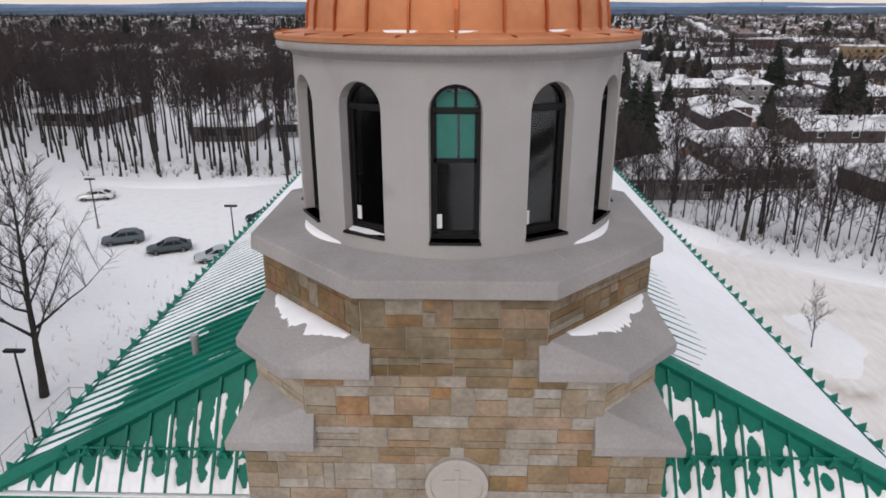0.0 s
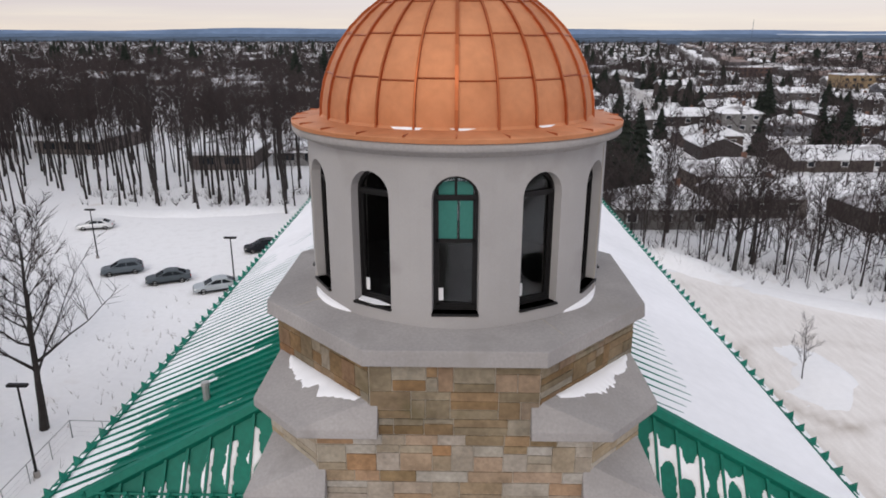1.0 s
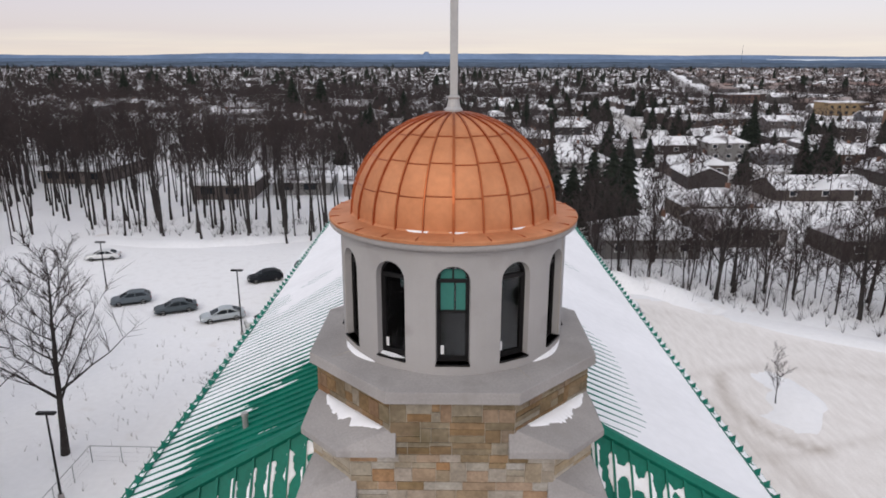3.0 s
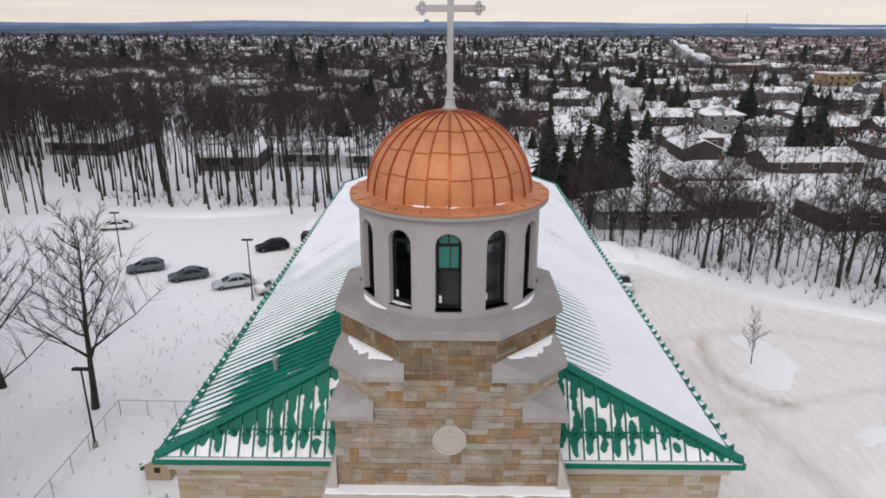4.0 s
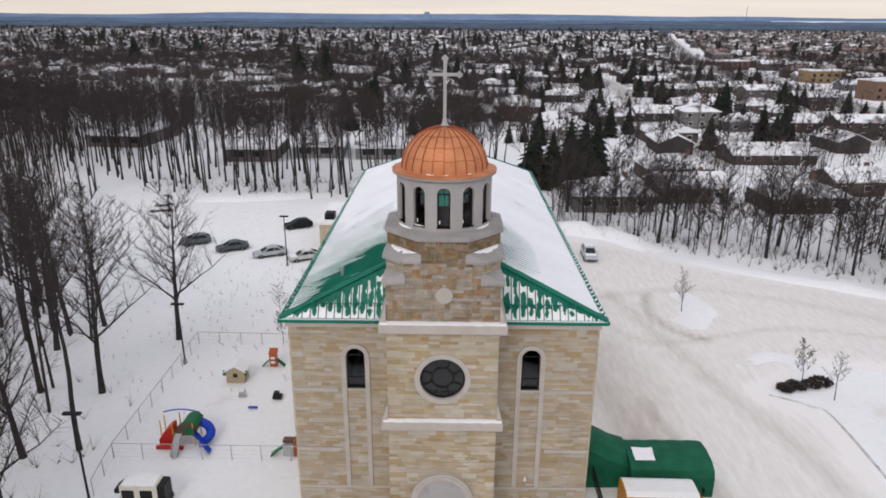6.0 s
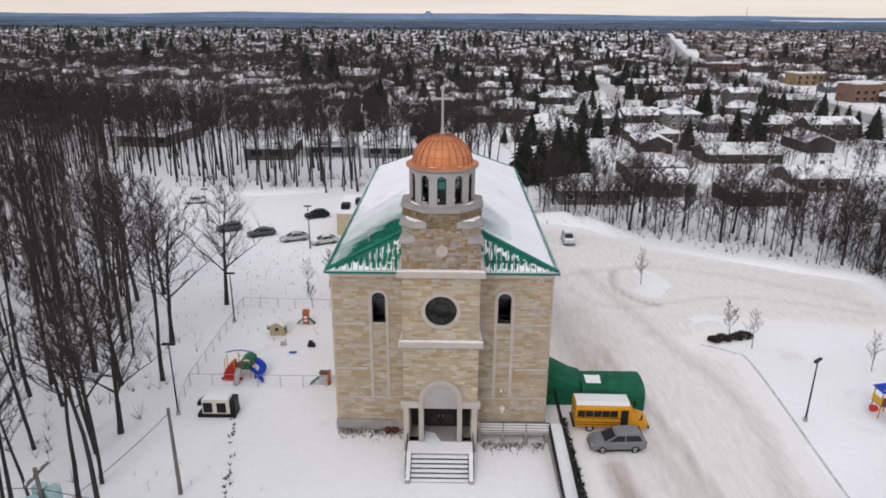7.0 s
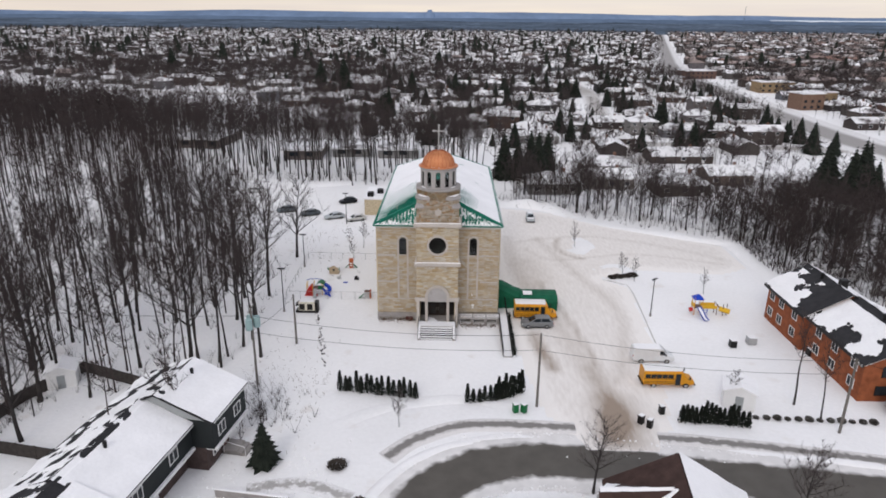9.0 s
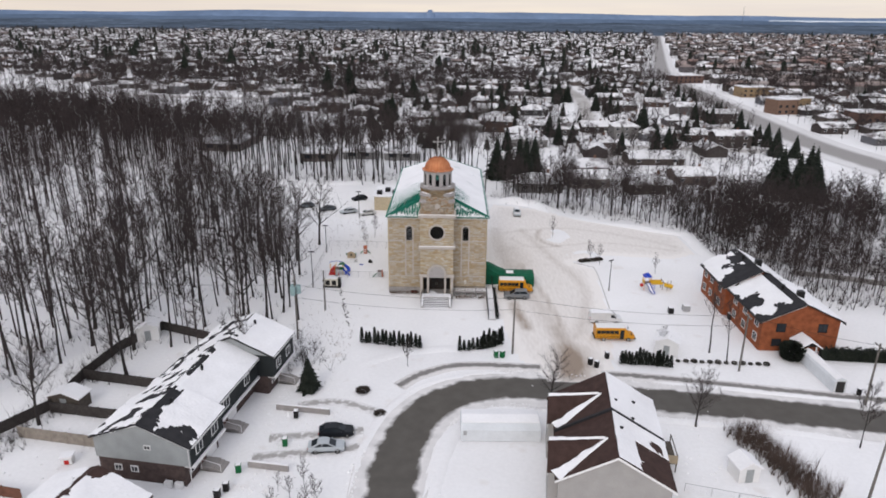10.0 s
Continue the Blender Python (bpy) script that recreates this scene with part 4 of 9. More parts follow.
PAVE_B = smooth_line([(25.5, -30.2), (37, -31.7), (65, -36.6), (140, -48.5), (300, -70)])
for line in (PAVE_A, PAVE_B):
    strip("pavement", line, (-1.3, -0.9, -0.5, 0, 0.5, 0.9, 1.3), 0.09, PAVE_MAT, "narrow cleared pavement between snowbanks", "pavement",
          z_of=lambda o: 0.09 if abs(o) < 1.2 else -0.06)


def seg_dist(p, a, b):
    ab = b - a
    t = max(0, min(1, (p - a).dot(ab) / ab.length_squared))
    return (p - a - ab * t).length


def line_dist(p, line):
    return min(seg_dist(p, a, b) for a, b in zip(line, line[1:]))


def inside(p, poly):
    c = False
    for (x0, y0), (x1, y1) in zip(poly, poly[1:] + poly[:1]):
        if (y0 > p[1]) != (y1 > p[1]) and p[0] < (x1 - x0) * (p[1] - y0) / (y1 - y0) + x0:
            c = not c
    return c


# packed, tyre-stained snow of the drive and the car park
LOT_MAT = blend_mat("packed_lot_snow", (0.845, 0.805, 0.775), (0.31, 0.245, 0.195), "dirt", 0.03, 1.15, 1.7, 0.55, stretch=(1.2, 0.28, 1), fine=(0.93, 7.0))
TRACKS = [([(20.5, -35), (21.5, -27), (21, -18), (19.5, -8), (18, 2), (15, 14), (13, 24), (13, 40)], 2.8, 0.3),
          ([(23, -35), (22.4, -30), (22, -24)], 4.6, 0.6), ([(17.5, -35), (20, -30.5), (21.3, -26)], 2.6, 0.55), ([(22.5, -27), (21.6, -21), (21, -15)], 2.2, 0.3), ([(15.5, 9), (16.5, 13), (17.5, 18), (16, 26)], 4.2, 0.22), ([(16, 38), (30, 42), (44, 37), (56, 28)], 1.2, 0.18), ([(17, 34), (22, 27), (38, 31), (54, 26)], 0.8, 0.2),
          ([(14.3, -5), (15, -10), (15.8, -15)], 1.5, 0.85), ([(13.5, -7), (15, -12)], 1.0, 0.35),
          ([(24, -18), (27, -8), (29, 4), (25, 20), (20, 40)], 1.6, 0.25), ([(24.5, 40), (23.4, 35), (24.6, 30.5), (27.5, 28)], 0.9, 0.55), ([(31, -7), (33, 12), (29.5, 16.5)], 0.5, 0.5), ([(22, -14), (20.5, 0), (17.5, 16)], 0.7, 0.45)]
LOT = [(11.2, -11), (12.5, -24), (15.8, -34.4), (26.5, -34.8), (29, -24), (31.8, -8), (33.6, 14), (29.5, 17.5), (37, 22), (52, 20), (58.5, 24), (58.5, 37), (48, 44.5), (36, 51), (26, 60), (14, 64), (10.5, 50), (10.2, 5)]
trk = [([Vector(p) for p in smooth_line(l, 4)], w, a) for l, w, a in TRACKS]
xs, ys = [9 + 0.75 * i for i in range(68)], [-35.5 + 0.75 * i for i in range(134)]
s, keep, vals = Soup(), {}, []
for j, y in enumerate(ys):
    for i, x in enumerate(xs):
        if inside((x, y), LOT):
            keep[i, j] = len(s.v)
            p = Vector((x, y))
            d = 0.20 + sum(a * max(0, 1 - line_dist(p, l) / w) for l, w, a in trk)
            e = min(seg_dist(p, Vector(a), Vector(b)) for a, b in zip(LOT, LOT[1:] + LOT[:1]))
            s.v.append((x, y, 0.022 - 0.09 * max(0, 1 - e / 2.0)))
            vals.append(d * min(1, e / 4.0) - 0.3 * max(0, 1 - e / 2.5))
s.f = [(keep[i, j], keep[i + 1, j], keep[i + 1, j + 1], keep[i, j + 1]) for i, j in keep if (i + 1, j) in keep and (i, j + 1) in keep and (i + 1, j + 1) in keep]
lot = solo("driveway", s, LOT_MAT, "packed snowy driveway with brown tyre stains", "driveway", kind="structure")
lot.data.attributes.new("dirt", "FLOAT", "POINT").data.foreach_set("value", vals)
PARK = [(-56, 62), (-44, 52), (-33, 49.5), (-17, 45), (-12, 50), (-12, 84), (-30, 80), (-56, 84)]
s, keep, vals = Soup(), {}, []
for j in range(44):
    for i in range(46):
        x, y = -57 + i, 42 + j
        if inside((x, y), PARK):
            keep[i, j] = len(s.v)
            e = min(seg_dist(Vector((x, y)), Vector(a), Vector(b)) for a, b in zip(PARK, PARK[1:] + PARK[:1]))
            s.v.append((x, y, 0.022 - 0.09 * max(0, 1 - e / 2.5)))
            vals.append(0.2 * min(1, e / 3))
s.f = [(keep[i, j], keep[i + 1, j], keep[i + 1, j + 1], keep[i, j + 1]) for i, j in keep if (i + 1, j) in keep and (i, j + 1) in keep and (i + 1, j + 1) in keep]
lot = solo("car_park", s, blend_mat("car_park_snow", (0.85, 0.835, 0.835), (0.35, 0.31, 0.28), "dirt", 0.2, 1.2, 0.9, 0.6, fine=(0.92, 6.0)), "packed snow car park behind the church", "car park", kind="structure")
lot.data.attributes.new("dirt", "FLOAT", "POINT").data.foreach_set("value", vals)
kerb = Soup()
KERB = smooth_line([(31.6, -10), (31.9, -6), (33.2, 12.6), (32.0, 15.5), (29.3, 17.2)], 10)
for a, b in zip(KERB, KERB[1:]):
    kerb.tube((a.x, a.y, -0.04 + 0.05 * noise.noise((a.x, a.y, 2))), (b.x, b.y, -0.04 + 0.05 * noise.noise((b.x, b.y, 2))), 0.11, 0.11, 6)
solo("kerb", kerb, plain("snowy_kerb", (0.64, 0.62, 0.605), 0.9, var=0.3), "concrete kerb half buried in snow", "kerb", kind="structure")


def bank(name, line, width, height, label, seed=0):
    """A ploughed heap of snow along a line."""
    pts = smooth_line(line, 7)
    s, k = Soup(), 11
    for i, p in enumerate(pts):
        d = (pts[min(i + 1, len(pts) - 1)] - pts[max(i - 1, 0)]).normalized()
        q = Vector((-d.y, d.x))
        end = min(1, 2.5 * min(i, len(pts) - 1 - i) / len(pts) + 0.02)
        for j in range(k):
            o = (j / (k - 1) - 0.5) * 2
            w = width * (1 + 0.3 * noise.noise((p.x * 0.3, p.y * 0.3, seed)))
            h = height * (1 - o * o) * end * (0.75 + 0.5 * noise.noise((p.x * 0.4 + o, p.y * 0.4, seed + 3))) + 0.08 * noise.noise((p.x * 1.7 + o * 3, p.y * 1.7, seed))
            r = p + q * o * w
            s.v.append((r.x, r.y, h - 0.09 if abs(o) < 0.99 else -0.15))
    s.f = [(i * k + j + 1, i * k + j, (i + 1) * k + j, (i + 1) * k + j + 1) for i in range(len(pts) - 1) for j in range(k - 1)]
    return solo(name, s, SNOW_GROUND, label, "snowbank", smooth=True)


bank("snowbank", [(12, 66), (19, 66.5), (26, 63), (31, 56)], 2.6, 2.0, "tall ploughed snowbank at the edge of the car park", 1)
bank("snowbank", [(31, 55), (40, 49), (52, 42), (60, 37.5), (60.2, 27), (61.5, 18)], 2.0, 0.9, "low snowbank along the wood's edge", 2)
bank("snowbank", [(-58, 87), (-42, 84), (-28, 87), (-16, 90)], 2.5, 0.9, "ploughed snowbank below the trees", 3)
bank("snowbank", [(-13, -31), (-6, -25.2), (4, -22.9), (13, -25.5)], 1.2, 0.35, "low snowbank beside the pavement", 4)
bank("snowbank", [(0.5, -64), (1.2, -54), (3.2, -46), (8, -41), (14, -39.6)], 1.3, 0.45, "ploughed snow ridge along the street", 5)
bank("snowbank", [(-8.3, -62), (-8.1, -51), (-5.8, -41.2), (-0.8, -34.2), (6.8, -30.7), (15, -30.5)], 0.75, 0.4, "ploughed slushy ridge along the street bend", 9)
bank("snowbank", [(17, -40.2), (31, -42.0), (43, -43.6), (62, -46.9)], 0.8, 0.35, "ploughed snow ridge along the street", 10)
bank("snowbank", [(33, 11), (35, 18), (34, 24), (29, 23), (29, 18)], 1.6, 0.25, "low snow-covered planting island", 6)
bank("snowbank", [(24, 30), (28, 33), (29.5, 38), (27, 42)], 2.4, 0.5, "rounded snow-covered island with a sapling", 7)
bank("snowbank", [(30, -31.8), (45, -34.2), (70, -38.3)], 0.7, 0.4, "ploughed ridge between pavement and street", 8)

# the horizon: woods and hills far off, blue haze put into their colours
HAZED_HILL = mat("hazed_hills", (0.17, 0.235, 0.35), 1.0, var=0.18, big=0.002, fine=0.02, bump=0, spec=0)
HAZED_WOOD = mat("hazed_woods", (0.105, 0.135, 0.18), 1.0, var=0.35, big=0.004, fine=0.04, bump=0, spec=0)


def ridge(y, z_of, material, name, label, depth=120, x0=-4800, x1=4800, n=220):
    s = Soup()
    for i in range(n + 1):
        x = x0 + (x1 - x0) * i / n
        z = z_of(x)
        yy = y - 0.00003 * x * x
        s.v += [(x, yy - depth, -1), (x, yy - depth * 0.3, z * 0.75), (x, yy, z), (x, yy + 20, -1)]
    s.f = [(4 * (i + 1) + j, 4 * (i + 1) + j + 1, 4 * i + j + 1, 4 * i + j) for i in range(n) for j in range(3)]
    return solo(name, s, material, label, "hills", kind="structure")


ridge(4700, lambda x: 66 + 13 * noise.noise((x * 0.0011, 3, 0)) + 3 * noise.noise((x * 0.006, 1, 0)) - 0.0000018 * x * x, HAZED_HILL, "backdrop", "low hills on the horizon, coloured blue for haze")
ridge(4100, lambda x: 30 + 9 * noise.noise((x * 0.0016, 9, 0)) + 4 * noise.noise((x * 0.01, 2, 0)), mat("hazed_mid_hills", (0.12, 0.165, 0.24), 1.0, var=0.2, big=0.003, fine=0.03, bump=0, spec=0), "backdrop", "wooded rise before the hills, coloured blue for haze", 300)
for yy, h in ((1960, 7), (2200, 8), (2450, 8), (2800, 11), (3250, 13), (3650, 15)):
    ridge(yy, lambda x: h + 4 * noise.noise((x * 0.004, yy, 0)) + 3 * noise.noise((x * 0.03, yy, 5)), HAZED_WOOD, "backdrop", "far belt of woods with haze in its colour", 160, n=600)
solo("backdrop", Soup().tube((-165, 4660, 20), (-165, 4660, 79), 50, 12, 14), HAZED_HILL, "small mound on the skyline", "hills", kind="structure")
solo("radio_mast", Soup().tube((1555, 3700, 0), (1555, 3700, 105), 1.6, 0.8, 5), HAZED_WOOD, "thin distant radio mast", "mast")
solo("water", Soup().box(2050, 3400, 4150, 4500, 5, 34), mat("pale_river", (0.62, 0.68, 0.74), 0.6, var=0.05, big=0.01, fine=0.1, bump=0), "pale frozen river far off", "river", kind="structure")

gl = Soup()
for a, b in zip([(74, 12.3), (82.3, 9.5), (90.6, 6.3), (110, -1)], [(82.3, 9.5), (90.6, 6.3), (110, -1), (140, -12)]):
    u = Vector((b[0] - a[0], b[1] - a[1], 0))
    gl.box(0, u.length, -0.12, 0.12, -0.1, 0.95, Matrix.Translation((*a, 0)) @ Matrix.Rotation(math.atan2(u.y, u.x), 4, "Z"))
solo("barrier", gl, CONCRETE, "long low grey barrier wall in the snow", "barrier", kind="structure")
strip("road", smooth_line([(70, 24), (80, 20), (97, 14.5), (130, 2), (200, -24)], 6), (-3.5, -2.5, -1, 0, 1, 2.5, 3.5), 0.02, blend_mat("snowy_lane", (0.62, 0.59, 0.57), (0.79, 0.77, 0.77), "off", 1.5, 3.2, 0.4, 1.6), "snow-packed lane beyond the barrier", "road")
for pts in ([(-8, -49), (-13, -50), (-21, -51.5)], [(-8.3, -45.5), (-13, -46.4), (-20, -47.5)], [(-7.5, -41), (-13, -39), (-18, -40)]):
    strip("driveway", smooth_line(pts, 6), (-1.9, -1.2, -0.6, 0, 0.6, 1.2, 1.9), 0.016, blend_mat("trodden_drive", (0.42, 0.40, 0.385), (0.80, 0.78, 0.78), "off", 0.2, 0.7, 1.3, 2.6, fine=(0.8, 7.0)), "trodden snowy house driveway with tyre marks", "driveway", z_of=lambda o: 0.016 if abs(o) < 1 else -0.09)

# lumps of ploughed and trodden snow
g = random.Random(90)
cl = Soup()


def clod(x, y, r):
    p = [Vector((g.uniform(0.6, 1.2) * math.cos(a), g.uniform(0.6, 1.2) * math.sin(a), 0)) * r for a in (0, 1.05, 2.1, 3.15, 4.2, 5.25)]
    cl.add([(x + q.x, y + q.y, -0.06) for q in p] + [(x + g.uniform(-0.2, 0.2) * r, y + g.uniform(-0.2, 0.2) * r, r * g.uniform(0.45, 0.9))], [(i, (i + 1) % 6, 6) for i in range(6)])


for a, b in zip(ROAD, ROAD[1:]):
    if -66 < a.y and a.x < 75:
        d = (b - a).normalized()
        for _ in range(10):
            o = g.choice([-1, 1]) * (4.1 + abs(g.gauss(0, 0.6)))
            q = a.lerp(b, g.random()) + Vector((-d.y, d.x)) * o
            clod(q.x, q.y, g.uniform(0.08, 0.28))
for cx, cy, sx_, sy_, n in ((-17, -47, 4, 6, 260), (-20, -58, 4, 4, 120), (-14, -38, 4, 3, 120), (-30, -61, 8, 2, 60), (34, -50, 5, 5, 60), (-44, -45, 5, 8, 130), (-28, -24, 6, 4, 160), (40, -33, 10, 1, 80)):
    for _ in range(n):
        clod(g.gauss(cx, sx_), g.gauss(cy, sy_), g.uniform(0.06, 0.22))
solo("snow_clods", cl, SNOW_GROUND, "small lumps of ploughed and trodden snow", "snow", kind="stuff")


# ---- trees ----
def bare_tree(seed, h, r, start=0.35, spread_=0.5, n1=13, n2=5, n3=5, lean=0.04):
    """A leafless tree: (trunk and limbs, twigs)."""
    g = random.Random(seed)
    wood, twig = Soup(), Soup()
    pts, rad = [], []
    p = Vector((0, 0, -0.15))
    d = Vector((g.uniform(-lean, lean), g.uniform(-lean, lean), 1))
    segs = 9
    for i in range(segs + 1):
        pts.append(p.copy())
        f = i / segs
        rad.append(r * (1.25 if i == 0 else (1 - f) ** 0.8 * 0.98 + 0.02))
        d += Vector((g.uniform(-0.07, 0.07), g.uniform(-0.07, 0.07), 0))
        p = p + d.normalized() * (h / segs)
    for i in range(segs):
        wood.tube(pts[i], pts[i + 1], rad[i], rad[i + 1], 6 if i < 5 else 4, False)

    def at(f):
        k = min(segs - 1e-3, f * segs)
        i = int(k)
        return pts[i].lerp(pts[i + 1], k - i), rad[i] + (rad[i + 1] - rad[i]) * (k - i)

    az = g.uniform(0, 6.3)
    for b in range(n1):
        f = start + (0.97 - start) * (b + g.uniform(-0.3, 0.3)) / n1
        base, br = at(max(0.1, min(0.97, f)))
        az += 2.4 + g.uniform(-0.5, 0.5)
        L_ = h * spread_ * (1 - 0.72 * (f - start) / (1 - start)) * g.uniform(0.65, 1.1)
        up = g.uniform(0.55, 1.15)
        d = Vector((math.cos(az), math.sin(az), up)).normalized()
        q, rr, ns = base, br * g.uniform(0.42, 0.62), 4
        path = [(q, rr)]
        for k in range(ns):
            d = (d + Vector((g.uniform(-0.22, 0.22), g.uniform(-0.22, 0.22), g.uniform(0.0, 0.25)))).normalized()
            q2 = q + d * L_ / ns
            r2 = rr * 0.68
            wood.tube(q, q2, rr, max(r2, 0.008), 4, False)
            path.append((q2, r2))
            q, rr = q2, r2
        for c in range(n2):
            k = 1 + (c % ns)
            o, orad = path[k]
            e = Vector((g.uniform(-1, 1), g.uniform(-1, 1), g.uniform(0.1, 1.0))).normalized()
            e = (e + d * 0.7).normalized()
            l2 = L_ * g.uniform(0.22, 0.5)
            m1 = o + e * l2 * 0.5
            m2 = m1 + (e + Vector((g.uniform(-0.3, 0.3), g.uniform(-0.3, 0.3), 0.25))).normalized() * l2 * 0.5
            twig.tube(o, m1, max(orad * 0.5, 0.026), 0.021, 3, False)
            twig.tube(m1, m2, 0.021, 0.0, 3, False)
            for t in range(n3):
                s0 = (o.lerp(m1, g.random()) if t % 2 else m1.lerp(m2, g.random()))
                v = (e + Vector((g.uniform(-1, 1), g.uniform(-1, 1), g.uniform(-0.3, 0.9)))).normalized() * l2 * g.uniform(0.4, 0.8)
                w = v.orthogonal().normalized() * 0.021
                twig.add([tuple(s0 - w), tuple(s0 + w), tuple(s0 + v)], [(0, 1, 2)])
    return wood, twig


TREE_KINDS = []
for k, (h, r, st, sp, n1, n2, n3) in enumerate([(17, 0.19, 0.5, 0.28, 15, 7, 9), (19, 0.22, 0.56, 0.25, 14, 7, 9), (15, 0.15, 0.48, 0.27, 13, 7, 9), (16, 0.27, 0.26, 0.46, 20, 9, 10), (13, 0.12, 0.35, 0.32, 14, 8, 11), (18, 0.17, 0.6, 0.23, 13, 7, 9), (11, 0.11, 0.25, 0.38, 14, 8, 11)]):
    w_, t_ = bare_tree(100 + k, h, r, st, sp, n1, n2, n3)
    TREE_KINDS.append((w_.mesh("trunk", BARK), t_.mesh("crown", TWIG), h))


def plant(k, x, y, rz, scale, label, group="bare trees of the wood", category="tree"):
    t = thing("bare_tree", label, category, pose(x, y, 0, 0, 0, rz) @ Matrix.Scale(scale, 4), group)
    part("trunk", TREE_KINDS[k][0], None, t)
    part("crown", TREE_KINDS[k][1], None, t)
    return t


def far_tree(s, x, y, h, g, limbs=16, twigs=44, wide=0.3, tw=0.085):
    """A leafless tree seen from afar, added to one soup of many."""
    r = 0.010 * h
    lx, ly = g.uniform(-0.05, 0.05) * h, g.uniform(-0.05, 0.05) * h
    top = Vector((x + lx, y + ly, h))
    b = Vector((x, y, -0.1))
    s.tube(b, top, r, 0.02, 3, False)
    st = g.uniform(0.38, 0.58) if wide < 0.4 else g.uniform(0.2, 0.4)
    for i in range(limbs):
        f = st + (0.97 - st) * g.random()
        o = b.lerp(top, f)
        a = g.uniform(0, 6.28)
        L_ = h * wide * (1.1 - f) * g.uniform(0.7, 1.5)
        e = o + Vector((math.cos(a), math.sin(a), g.uniform(0.5, 1.2))) * L_
        w = Vector((-math.sin(a), math.cos(a), 0)) * tw * 0.9
        s.add([tuple(o - w), tuple(o + w), tuple(e)], [(0, 1, 2)])
        for t in range(twigs // limbs):
            q = o.lerp(e, g.uniform(0.2, 0.9))
            v = Vector((g.uniform(-1, 1), g.uniform(-1, 1), g.uniform(-0.1, 1.1))) * L_ * g.uniform(0.3, 0.6)
            u = Vector((g.uniform(-1, 1), g.uniform(-1, 1), g.uniform(-1, 1))).normalized() * tw
            s.add([tuple(q - u), tuple(q + u), tuple(q + v)], [(0, 1, 2)])


# where the woods stand
CLEAR = [(-25.5, -60), (-25.2, -6), (-26.2, 5), (-28.5, 14), (-36, 22), (-38, 32), (-52, 40), (-64, 54), (-66, 86), (-40, 86), (-16, 92), (12, 70), (26, 66), (36, 54.8), (50, 47.7), (61.5, 39), (61.3, 27.5), (62.5, 19), (66, -5), (120, -15), (300, -40), (300, -300), (-200, -300), (-75, -62), (-52, -30), (-36, -25)]
g = random.Random(11)
near_trees = []


def try_tree(x, y, kinds, hmin=0.75, hmax=1.1):
    if inside((x, y), CLEAR) or (y < -4 and x > -46 and g.random() < 0.5):
        return
    near_trees.append((x, y, g.choice(kinds), g.uniform(hmin, hmax), g.uniform(0, 360)))


taken = []


def scatter(n, x0, x1, y0, y1, kinds, gap, hmin=0.75, hmax=1.1):
    for _ in range(n):
        x, y = g.uniform(x0, x1), g.uniform(y0, y1)
        if all((x - a) ** 2 + (y - b) ** 2 > gap * gap for a, b in taken[-220:]):
            taken.append((x, y))
            try_tree(x, y, kinds, hmin, hmax)


scatter(900, -66, -25, -62, 50, [0, 1, 2, 5, 3], 2.3, 0.85, 1.15)
near_trees = near_trees[:92]
# the open wood behind the car park, with snow showing between its trunks
BACK_WOOD = [(-104, 130), (-86, 131), (-66, 124), (-42, 111), (-28, 112), (4, 116), (14, 74), (-6, 88), (-22, 84), (-34, 84.5), (-50, 88), (-66, 93), (-78, 102), (-94, 113)]
before = len(near_trees)
while len(near_trees) < before + 175:
    x, y = g.uniform(-104, 14), g.uniform(76, 131)
    if inside((x, y), BACK_WOOD) and all((x - a) ** 2 + (y - b) ** 2 > 4 for a, b in taken[-160:]):
        taken.append((x, y))
        near_trees.append((x, y, g.choice([0, 1, 2, 5, 5]), g.uniform(0.85, 1.2), g.uniform(0, 360)))
# the narrow wood along the drive
before = len(near_trees)
EDGE_LINE = [Vector(p) for p in ((16, 67), (28, 62), (36, 55), (50, 48.5), (62, 40), (62.5, 27), (64, 16))]
while len(near_trees) < before + 78:
    k = g.randrange(len(EDGE_LINE) - 1)
    p = EDGE_LINE[k].lerp(EDGE_LINE[k + 1], g.random())
    x, y = p.x + (g.uniform(-2, 6) if k < 4 else g.uniform(0.5, 16)), p.y + 0.8 + 15 * g.random() ** 1.6
    if not inside((x, y), CLEAR) and all((x - a) ** 2 + (y - b) ** 2 > 2 for a, b in taken[-120:]):
        taken.append((x, y))
        near_trees.append((x, y, g.choice([2, 4, 6, 6, 3, 3]), g.uniform(0.55, 0.95), g.uniform(0, 360)))
for x, y, k, sc, rz in near_trees:
    plant(k, x, y, rz, sc, "tall bare grey-brown tree standing in snow" if k < 4 or k == 5 else "slender bare tree at the wood's edge")
WOOD_EDGE = [(-600, -60), (-62, -60), (-58, 60), (-66, 87), (-16, 93), (14, 72), (14, 106), (-34, 110), (-50, 118), (-67, 130), (-91, 148), (-120, 170), (-151, 190), (-182, 206), (-600, 300)]
s1 = Soup()
